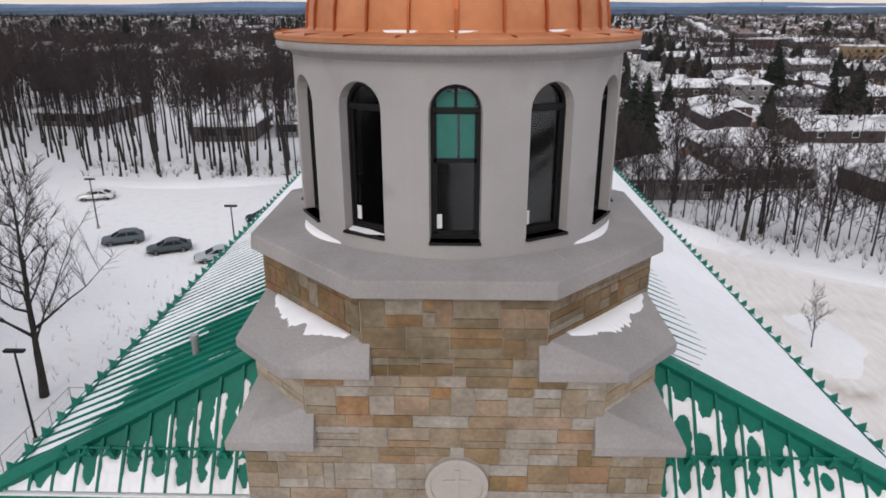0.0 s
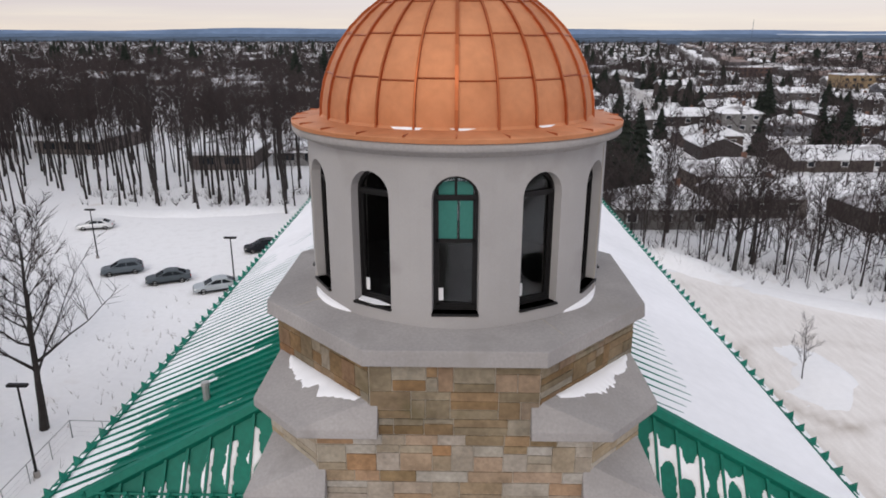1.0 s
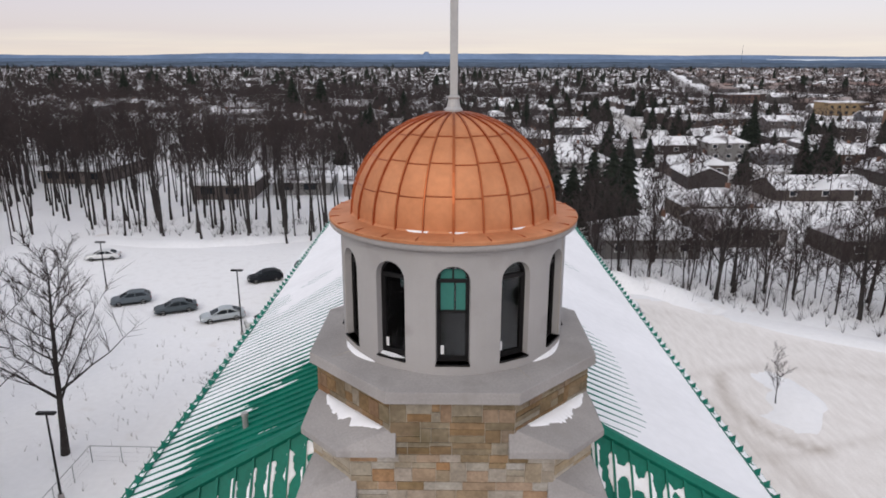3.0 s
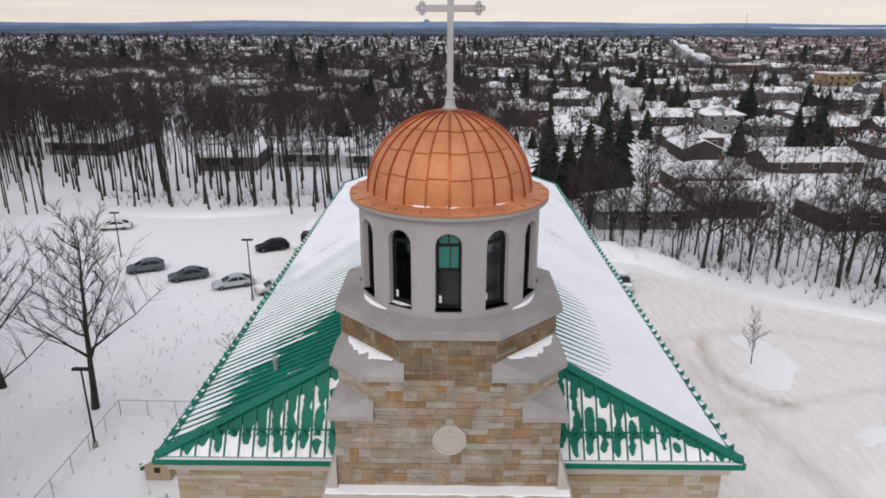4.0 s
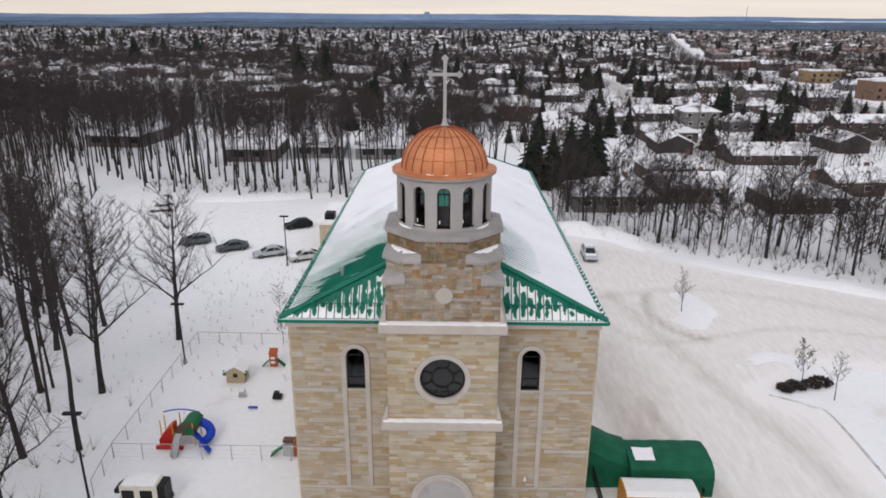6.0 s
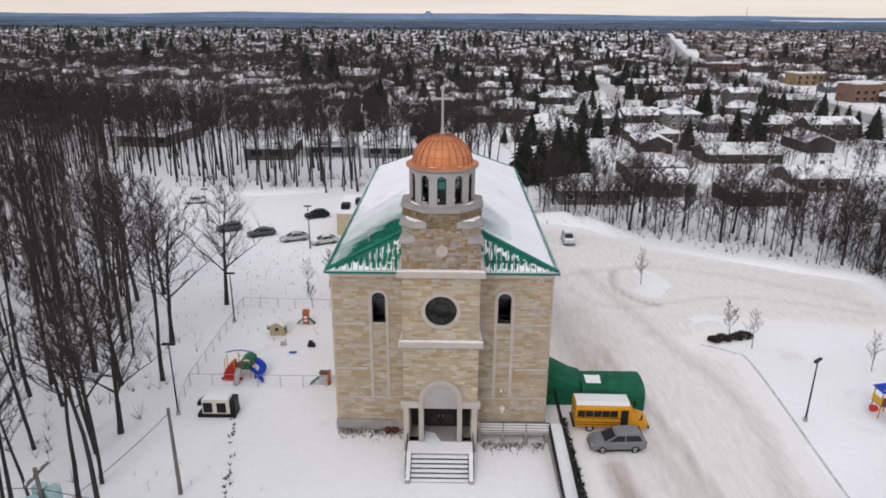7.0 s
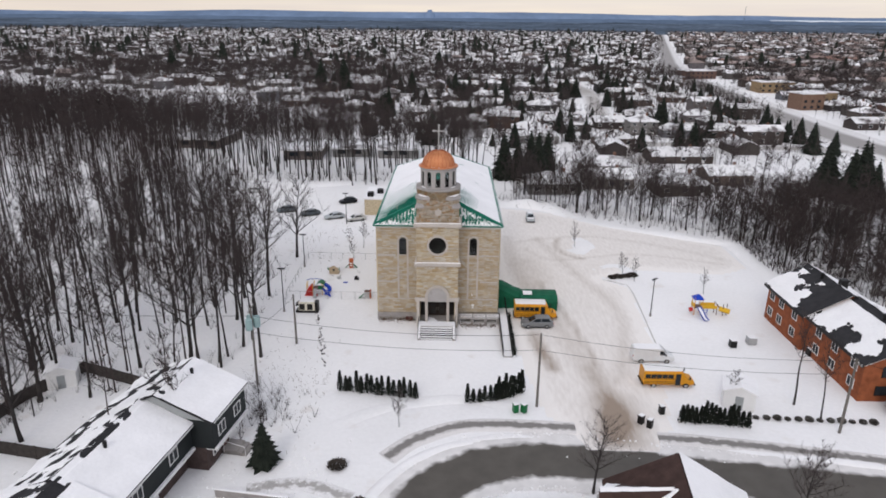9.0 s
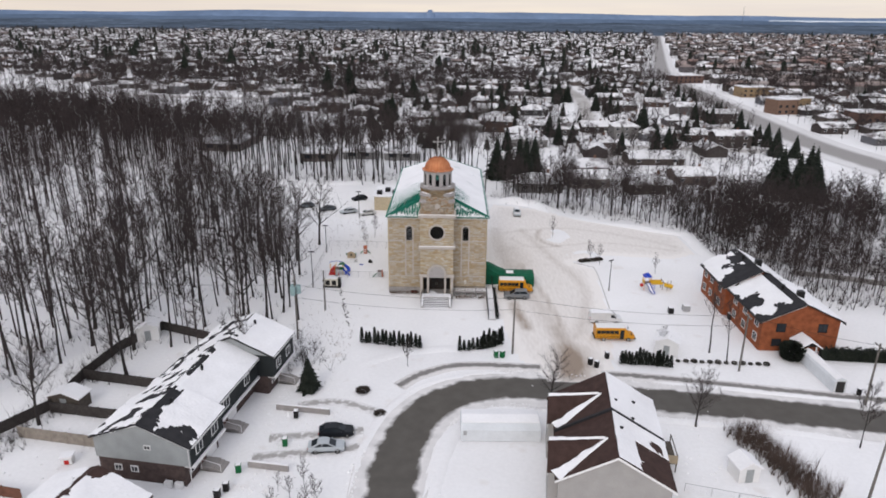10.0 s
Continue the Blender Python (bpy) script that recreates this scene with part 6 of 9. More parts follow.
for n_, (x, y, sc) in enumerate(conifer_list):
    if n_ < 190:
        conifer(n_ % 3, x, y, 37 * n_, sc, "tall dark spruce among snowy houses")
    else:
        h = 12 * sc * g2.uniform(0.6, 1.15)
        for i in range(4):
            z0, z1 = h * (0.1 + 0.2 * i), h * (0.42 + 0.2 * i)
            town_conifers.tube((x + g2.uniform(-0.2, 0.2), y, z0), (x + g2.uniform(-0.3, 0.3), y, min(z1, h)), h * 0.32 * (1 - 0.2 * i) * g2.uniform(0.85, 1.15), 0.0, 5, False)
solo("far_houses", walls, TOWN_WALL, "walls of the many houses of the far town", "houses", kind="stuff")
solo("far_roofs", roofs, TOWN_ROOF, "snow-covered roofs of the far town", "roofs", kind="stuff")
solo("far_brown_roofs", bare_roofs, TOWN_ROOF_B, "brown and grey roofs of the newer far quarter", "roofs", kind="stuff")
for p in HIGHWAY:
    if 200 < p.y < 1500:
        for _ in range(7 if p.y < 700 else 14):
            far_tree(town_trees, p.x - g2.uniform(11, 26), p.y + g2.uniform(-12, 12) * (1 if p.y < 700 else 4), g2.uniform(6, 12), g2, 8, 30, 0.45, 0.1 if p.y < 300 else 0.0003 * p.y)
# the leafy quarter west of the town, mostly bare crowns
for _ in range(1500):
    y = 165 + 440 * g2.random() ** 1.5
    x = g2.uniform(-0.7 * (y + 60) - 30, -28)
    if not any(line_dist(Vector((x, y)), l) < 4 for l in st_lines):
        far_tree(town_trees, x, y, g2.uniform(8, 14), g2, 12, 60 if y < 300 else 36, 0.45, 0.0004 * y + 0.01)
solo("town_trees", town_trees, TWIG, "bare trees between the houses", "trees", kind="stuff")
solo("far_conifers", town_conifers, NEEDLE, "dark conifers across the far town", "conifers", kind="stuff")

# brick apartment blocks beyond the highway
APT = [plain("apartment_brick_a", (0.20, 0.125, 0.09), 0.9, var=0.15), plain("apartment_brick_b", (0.27, 0.19, 0.11), 0.9, var=0.15), plain("apartment_brick_c", (0.14, 0.085, 0.07), 0.9, var=0.15)]
for n_, (x, y, w, d, h, rz) in enumerate(((186, 262, 13, 11, 8, 12), (197, 270, 12, 11, 8, 12), (203, 212, 14, 11, 8, 8), (226, 205, 15, 12, 8, 10), (206, 345, 22, 13, 6.5, 3), (190, 440, 26, 13, 6, 15), (150, 385, 22, 11, 5.5, 6))):
    t = thing("apartment_building", "brown brick apartment block with a flat snowy roof", "apartment building", pose(x, y, 0, 0, 0, rz), "apartment blocks")
    part("wall", Soup().box(-w / 2, w / 2, -d / 2, d / 2, 0, h), APT[n_ % 3], t)
    part("roof", Soup().box(-w / 2 - 0.3, w / 2 + 0.3, -d / 2 - 0.3, d / 2 + 0.3, h, h + 0.5), TOWN_ROOF, t)
    for fl in range(int(h // 2.9)):
        for i in range(int(w // 4)):
            part("window", Soup().box(-0.8, 0.8, -0.06, 0.05, 0, 1.3), DARK_PANE, t, m=pose(-w / 2 + 2 + 4 * i, -d / 2, 0.9 + 2.9 * fl))

# long low school buildings behind the back wood
SCHOOL_WALL = mat("dark_brown_cladding", (0.17, 0.14, 0.13), 0.85, var=0.35, big=0.4, fine=4, bump=0.1)
SCHOOL_GREY = mat("grey_cladding", (0.27, 0.26, 0.255), 0.85, var=0.25, big=0.4, fine=4, bump=0.1)
for x, y, w, d, h, rz, lab in ((-86, 146, 15, 22, 3.3, -5, "low brown-walled school block under a snowy flat roof"), (-47, 127, 12, 18, 3.3, 3, "brown-walled school block under a snowy flat roof"), (-32, 131, 12, 16, 3.0, 3, "grey-walled school wing under a snowy flat roof"), (-16, 129, 13, 14, 3.0, 2, "low grey-walled building under a snowy flat roof")):
    t = thing("school_building", lab, "building", pose(x, y, 0, 0, 0, rz), "long low buildings")
    part("wall", Soup().box(-w / 2, w / 2, -d / 2, d / 2, -0.1, h), SCHOOL_WALL if h > 3.15 else SCHOOL_GREY, t)
    part("roof", bevelled(Soup().box(-w / 2 - 0.6, w / 2 + 0.6, -d / 2 - 0.6, d / 2 + 0.6, h, h + 0.35), "roof", TOWN_ROOF, 0.05, 1), None, t)
    part("fascia", Soup().box(-w / 2 - 0.62, w / 2 + 0.62, -d / 2 - 0.64, -d / 2 - 0.58, h - 0.3, h + 0.2), SNOW, t)
    for i in range(int(w // 5)):
        part("window", Soup().box(-1.4, 1.4, -0.06, 0.05, 0, 1.4), DARK_PANE, t, m=pose(-w / 2 + 3 + 5 * i, -d / 2, 1.1))


# ---- church steps, ramp, rails ----
steps = thing("entrance_steps", "snow-covered concrete steps up to the portal", "steps")
part("landing", bevelled(Soup().box(-2.75, 2.75, -5.0, -0.95, -0.1, 1.1), "landing", CONCRETE, 0.02), None, steps)
part("landing_snow", Soup().box(-2.7, 2.7, -4.95, TF - 0.2, 1.1, 1.16).prism([(-1.4, TF - 0.2), (0.1, TF - 0.2), (-0.5, -2.2), (-1.35, -1.9)], 1.1, 1.15), SNOW, steps)
# steps coloured far darker than the concrete landing
for i in range(6):
    z = 1.1 - 0.183 * (i + 1)
    st = part("step", bevelled(Soup().box(-2.35, 2.35, -5.0 - 0.36 * (i + 1), -4.9, -0.1, z), "step", mat("dark_riser", (0.035, 0.033, 0.032), 0.7, var=0.15) if i == 0 else bpy.data.materials["dark_riser"], 0.01, 1), None, steps, "step with a dark riser")
    part("tread_snow", Soup().box(-2.3, 2.3, -5.0 - 0.36 * (i + 1) - 0.01, -5.0 - 0.36 * i - 0.02, z, z + 0.045), SNOW, st)
for sx in (-1, 1):
    part("cheek_wall", bevelled(Soup().add([(sx * 2.35, -4.9, -0.1), (sx * 2.75, -4.9, -0.1), (sx * 2.75, -7.35, -0.1), (sx * 2.35, -7.35, -0.1), (sx * 2.35, -4.9, 1.2), (sx * 2.75, -4.9, 1.2), (sx * 2.75, -7.35, 0.25), (sx * 2.35, -7.35, 0.25)], [(0, 1, 2, 3), (4, 5, 6, 7), (0, 1, 5, 4), (1, 2, 6, 5), (2, 3, 7, 6), (3, 0, 4, 7)]), "cheek", CONCRETE, 0.02, 1), None, steps)
    part("cheek_snow", Soup().add([(sx * 2.36, -4.95, 1.21), (sx * 2.74, -4.95, 1.21), (sx * 2.74, -7.33, 0.27), (sx * 2.36, -7.33, 0.27), (sx * 2.4, -4.95, 1.27), (sx * 2.7, -4.95, 1.27), (sx * 2.7, -7.3, 0.33), (sx * 2.4, -7.3, 0.33)], [(4, 5, 6, 7), (0, 1, 5, 4), (1, 2, 6, 5), (2, 3, 7, 6), (3, 0, 4, 7)]), SNOW, steps)
    rail = thing("handrail", "black steel handrail beside the entrance steps", "handrail", pose(sx * 2.72, 0, 0), "stair handrails")
    part("top_rail", Soup().tube((0, -3.6, 2.05), (0, -5.0, 2.05), 0.035, 0.035, 6).tube((0, -5.0, 2.05), (0, -7.25, 1.0), 0.035, 0.035, 6), BLACK_METAL, rail)
    for y, z in ((-3.6, 1.1), (-4.9, 1.15), (-6.1, 0.6), (-7.2, 0.2)):
        part("post", Soup().tube((0, y, z), (0, y, (2.05 if y > -5 else 2.05 + (y + 5) * 0.467)), 0.03, 0.03, 6), BLACK_METAL, rail)
ramp = thing("access_ramp", "raised concrete ramp with black railings along the wall", "ramp")
part("deck", bevelled(Soup().box(3.2, 9.5, -1.75, -0.3, 0.75, 1.0), "deck", CONCRETE, 0.02), None, ramp)
part("deck_snow", Soup().box(3.25, 9.4, -1.65, -0.32, 1.0, 1.05), SNOW, ramp)
for x in (3.4, 5.4, 7.4, 9.2):
    part("pier", Soup().box(x - 0.15, x + 0.15, -1.7, -0.4, -0.1, 0.75), CONCRETE, ramp)
part("sloping_deck", bevelled(Soup().add([(9.35, -0.3, -0.1), (10.75, -0.3, -0.1), (10.75, -12, -0.1), (9.35, -12, -0.1), (9.35, -0.3, 1.0), (10.75, -0.3, 1.0), (10.75, -12, 0.05), (9.35, -12, 0.05)], [(3, 2, 1, 0), (4, 5, 6, 7), (0, 1, 5, 4), (1, 2, 6, 5), (2, 3, 7, 6), (3, 0, 4, 7)]), "slope", CONCRETE, 0.02, 1), None, ramp, "sloping walk down to the street side")
part("deck_snow", Soup().add([(9.45, -0.4, 1.03), (10.65, -0.4, 1.03), (10.65, -12, 0.09), (9.45, -12, 0.09)], [(0, 3, 2, 1)]), SNOW, ramp)


def railing(name, p, q, h, n, label, group, infill=True):
    """A railing from p to q with n bays."""
    p, q = Vector(p), Vector(q)
    t = thing(name, label, "railing", None, group)
    up = Vector((0, 0, h))
    part("top_rail", Soup().tube(p + up, q + up, 0.05, 0.05, 6), BLACK_METAL, t)
    part("low_rail", Soup().tube(p + up * 0.15, q + up * 0.15, 0.025, 0.025, 5), BLACK_METAL, t)
    if infill:
        for k in range(1, 3):
            part("mid_rail", Soup().tube(p + up * (0.15 + 0.28 * k), q + up * (0.15 + 0.28 * k), 0.028, 0.028, 4), BLACK_METAL, t)
    for i in range(n + 1):
        a = p.lerp(q, i / n)
        part("post", Soup().tube(a - Vector((0, 0, 0.05)), a + up, 0.035, 0.035, 6), BLACK_METAL, t)
    return t


railing("ramp_railing", (3.4, -1.7, 1.0), (9.4, -1.7, 1.0), 0.95, 3, "black steel railing along the ramp", "ramp railings")
railing("ramp_railing", (9.42, -1.7, 0.9), (9.42, -11.8, 0.05), 0.95, 26, "black steel railing down the sloping walk", "ramp railings")
railing("ramp_railing", (10.7, 4.5, 0.9), (10.7, -11.8, 0.05), 0.95, 36, "black steel railing down the sloping walk", "ramp railings")
hb = Soup()
g = random.Random(8)
for i in range(1500):
    t = g.random()
    x, y, z = 11.0 + g.uniform(-0.22, 0.22), 1.0 - 12.8 * t, 0.3 + g.uniform(-0.3, 0.5)
    v = Vector((g.uniform(-1, 1), g.uniform(-1, 1), g.uniform(-0.4, 1))) * 0.3
    w = Vector((g.uniform(-1, 1), g.uniform(-1, 1), g.uniform(-1, 1))).normalized() * 0.09
    hb.add([(x - w.x, y - w.y, z - w.z), (x + w.x, y + w.y, z + w.z), (x + v.x, y + v.y, z + v.z)], [(0, 1, 2)])
solo("low_hedge", hb, NEEDLE, "low dark clipped hedge beside the sloping walk", "hedge")
fb = Soup()
for i in range(700):
    x = g.choice([g.uniform(-9.1, -3.3), g.uniform(3.6, 9.0)])
    y = (-0.25 if x < 0 else -1.9) - abs(g.gauss(0, 0.55))
    v = Vector((g.uniform(-0.25, 0.25), g.uniform(-0.25, 0.1), g.uniform(0.12, 0.5)))
    fb.add([(x - 0.03, y, -0.05), (x + 0.03, y + 0.02, -0.05), (x + v.x, y + v.y, v.z)], [(0, 1, 2)])
solo("flower_bed", fb, bpy.data.materials["dry_weeds"], "brown frosted plants along the church plinth", "plants", kind="stuff")
for x in (-4.7, -4.1):
    solo("flower_pot", bevelled(Soup().tube((0, 0, 0), (0, 0, 0.42), 0.2, 0.27, 12).tube((0, 0, 0.4), (0, 0, 0.47), 0.29, 0.29, 12), "pot", plain("terracotta_dark", (0.10, 0.035, 0.03), 0.8) if x < -4.5 else bpy.data.materials["terracotta_dark"], 0.01, 1), None, "dark red flower pot against the plinth", "flower pot", pose(x, -0.55, -0.03), "flower pots")

# ---- vehicles ----
CHROME = plain("bright_metal", (0.55, 0.55, 0.56), 0.3, 0.8)
LAMP_W = plain("headlamp", (0.75, 0.75, 0.72), 0.2)
LAMP_R = plain("tail_lamp", (0.35, 0.01, 0.01), 0.3)
TYRE = Soup().lathe([(0.2, -0.1), (0.30, -0.11), (0.335, -0.07), (0.335, 0.07), (0.30, 0.11), (0.2, 0.1)], 20).mesh("tyre", RUBBER, True)
RIM = Soup().lathe([(0.02, -0.07), (0.07, -0.1), (0.2, -0.08), (0.215, -0.1), (0.215, 0.1), (0.2, 0.08), (0.07, 0.1), (0.02, 0.07)], 16).mesh("rim", GREY_METAL, True)


def wheel(parent, x, y, scale=1.0):
    w = part("wheel", TYRE, None, parent, m=pose(x, y, 0.335 * scale - 0.04, 90, 0, 0) @ Matrix.Scale(scale, 4))
    part("rim", RIM, None, w)


def loft(sections):
    """Rings of equal count, joined along the list and closed at both ends."""
    s, n = Soup(), len(sections[0])
    for r in sections:
        s.v.extend(r)
    for k in range(len(sections) - 1):
        s.f += [(k * n + i, k * n + (i + 1) % n, (k + 1) * n + (i + 1) % n, (k + 1) * n + i) for i in range(n)]
    s.f += [tuple(range(n - 1, -1, -1)), tuple(range((len(sections) - 1) * n, len(sections) * n))]
    return s


def car(label, paint, m, L_=4.5, W=1.8, style="sedan", group="parked cars", snow=False):
    t = thing("car", label, "car", m, group)
    h = {"sedan": 1.43, "suv": 1.68, "hatch": 1.5}[style]
    belt = {"sedan": 0.92, "suv": 1.08, "hatch": 0.98}[style]
    hood = {"sedan": 0.82, "suv": 1.0, "hatch": 0.88}[style]
    secs = []
    for f, top, ww in ((-0.5, belt - 0.12, 0.84), (-0.485, belt - 0.02, 0.93), (-0.40, belt, 0.99), (-0.2, belt, 1.0), (0.12, belt - 0.02, 1.0), (0.24, hood + 0.04, 1.0), (0.42, hood - 0.06, 0.97), (0.485, hood - 0.18, 0.90), (0.5, hood - 0.34, 0.8)):
        x, b = f * L_, W / 2 * ww
        lo = 0.24 if abs(f) < 0.47 else 0.34
        secs.append([(x, -b * 0.92, lo), (x, b * 0.92, lo), (x, b, lo + 0.2), (x, b, top - 0.14), (x, b * 0.93, top), (x, -b * 0.93, top), (x, -b, top - 0.14), (x, -b, lo + 0.2)])
    part("body", bevelled(loft(secs), "body", paint, 0.05, 2), None, t)
    rear = {"sedan": (-0.40, -0.22), "suv": (-0.485, -0.40), "hatch": (-0.475, -0.34)}[style]
    cab = []
    for f, z, ww in ((rear[0], belt - 0.03, 0.90), (rear[1], h - 0.07, 0.72), (rear[1] + 0.07, h - 0.01, 0.74), (-0.07, h + 0.02, 0.75), (0.03, h - 0.04, 0.74), (0.26, belt - 0.05, 0.88)):
        x, b = f * L_, W / 2 * ww
        bb = W / 2 * 0.92
        cab.append([(x, -bb, belt - 0.08), (x, bb, belt - 0.08), (x, b, max(z, belt - 0.06)), (x, -b, max(z, belt - 0.06))])
    part("cabin", bevelled(loft(cab), "cabin", paint, 0.05, 2), None, t)
    if snow:
        part("snow_cover", bevelled(Soup().box((rear[1] + 0.04) * L_, 0.0, -W * 0.33, W * 0.33, h - 0.01, h + 0.06), "snow", SNOW, 0.03, 1), None, t)

    def side(f, z, sy):
        k = max(0, min(1, (z - belt + 0.08) / (h - belt + 0.08)))
        return (f * L_, sy * (W / 2 * (0.92 - 0.175 * k) + 0.012), z)
    zt, zb = h - 0.11, belt + 0.03
    kr = (rear[1] - rear[0]) * 0.8
    for (xf, xm, zz, za) in ((0.255, 0.04, h - 0.09, belt + 0.0), (rear[0], rear[1], h - 0.10, belt + 0.08)):
        sg = 0.02 if xf > 0 else -0.02
        part("windscreen" if xf > 0 else "rear_window", Soup().add([(xf * L_ * (1 if xf > 0 else 0.99) + sg, -W * 0.37, za), (xf * L_ * (1 if xf > 0 else 0.99) + sg, W * 0.37, za), (xm * L_ + sg * 1.6, W * 0.325, zz), (xm * L_ + sg * 1.6, -W * 0.325, zz)], [(0, 1, 2, 3)]), CAR_GLASS, t, "dark car glass")
    for sy in (-1, 1):
        for lo, hi, lt, ht in ((rear[0] + 0.075, -0.115, rear[1] + 0.05, -0.115), (-0.095, 0.195, -0.095, 0.035)):
            part("side_window", Soup().add([side(lo, zb, sy), side(hi, zb, sy), side(ht, zt, sy), side(lt, zt, sy)], [(0, 1, 2, 3)]), CAR_GLASS, t, "dark car glass")
        part("sill", Soup().box(-L_ * 0.4, L_ * 0.42, min(sy * W * 0.46, sy * W * 0.503), max(sy * W * 0.46, sy * W * 0.503), 0.22, 0.36), RUBBER, t)
        part("headlight", Soup().box(L_ * 0.465, L_ * 0.492, min(sy * W * 0.27, sy * W * 0.43), max(sy * W * 0.27, sy * W * 0.43), hood - 0.32, hood - 0.18), LAMP_W, t)
        part("tail_light", Soup().box(-L_ * 0.502, -L_ * 0.47, min(sy * W * 0.3, sy * W * 0.44), max(sy * W * 0.3, sy * W * 0.44), belt - 0.28, belt - 0.1), LAMP_R, t)
        part("mirror", bevelled(Soup().box(L_ * 0.13, L_ * 0.13 + 0.12, min(sy * W * 0.48, sy * W * 0.58), max(sy * W * 0.48, sy * W * 0.58), belt, belt + 0.13), "mirror", paint, 0.02, 1), None, t)
        for f in (-0.29, 0.3):
            wheel(t, f * L_, sy * (W / 2 - 0.1), 1.0 if style != "suv" else 1.1)
    part("bumper", Soup().box(L_ * 0.47, L_ * 0.503, -W * 0.36, W * 0.36, 0.3, 0.44), RUBBER, t)
    part("bumper", Soup().box(-L_ * 0.503, -L_ * 0.47, -W * 0.36, W * 0.36, 0.3, 0.46), RUBBER, t)
    if snow:
        part("snow_cover", bevelled(Soup().box(L_ * 0.24, L_ * 0.45, -W * 0.4, W * 0.4, hood - 0.04, hood + 0.05), "snow", SNOW, 0.03, 1), None, t)
    return t


PAINT = {k: plain("paint_" + k, c, 0.28, 0.2, var=0.05, bump=0) for k, c in (("charcoal", (0.085, 0.10, 0.11)), ("slate", (0.12, 0.14, 0.155)), ("silver", (0.44, 0.47, 0.49)), ("pale", (0.55, 0.55, 0.53)), ("black", (0.012, 0.014, 0.018)), ("white", (0.7, 0.7, 0.7)), ("grey", (0.19, 0.195, 0.20)))}
car("dark grey hatchback parked on packed snow", PAINT["slate"], pose(-37.5, 57.9, 0, 0, 0, 205), 4.4, 1.8, "hatch")
car("dark grey-green sedan parked on packed snow", PAINT["charcoal"], pose(-31.2, 55.3, 0, 0, 0, 205), 4.6, 1.8, "sedan")
car("silver sedan parked on packed snow", PAINT["silver"], pose(-25.1, 53, 0, 0, 0, 205), 4.7, 1.8, "sedan")
car("pale silver sedan parked by a lamp post", PAINT["pale"], pose(-19.9, 51.6, 0, 0, 0, 207), 4.5, 1.8, "sedan", snow=True)
car("black hatchback parked at the back of the lot", PAINT["black"], pose(-24, 66.4, 0, 0, 0, 205), 4.4, 1.8, "hatch")
car("white sedan parked below the trees", PAINT["white"], pose(-49.8, 75.6, 0, 0, 0, 195), 4.6, 1.8, "sedan")
car("silver estate car alone on the snowy lot", PAINT["silver"], pose(20.1, 53.5, 0, 0, 0, 268), 4.6, 1.85, "suv", snow=True)
car("grey sport utility car beside the school bus", PAINT["grey"], pose(15.15, -2.2, 0, 0, 0, 183), 4.75, 1.9, "suv")
car("silver sedan in a house driveway", PAINT["silver"], pose(-12.3, -49.7, 0, 0, 0, 6), 4.5, 1.8, "sedan")
car("black hatchback in a house driveway", PAINT["black"], pose(-11.6, -46.6, 0, 0, 0, 8), 4.4, 1.8, "hatch")

YELLOW = plain("school_bus_yellow", (0.62, 0.27, 0.015), 0.4, var=0.08)


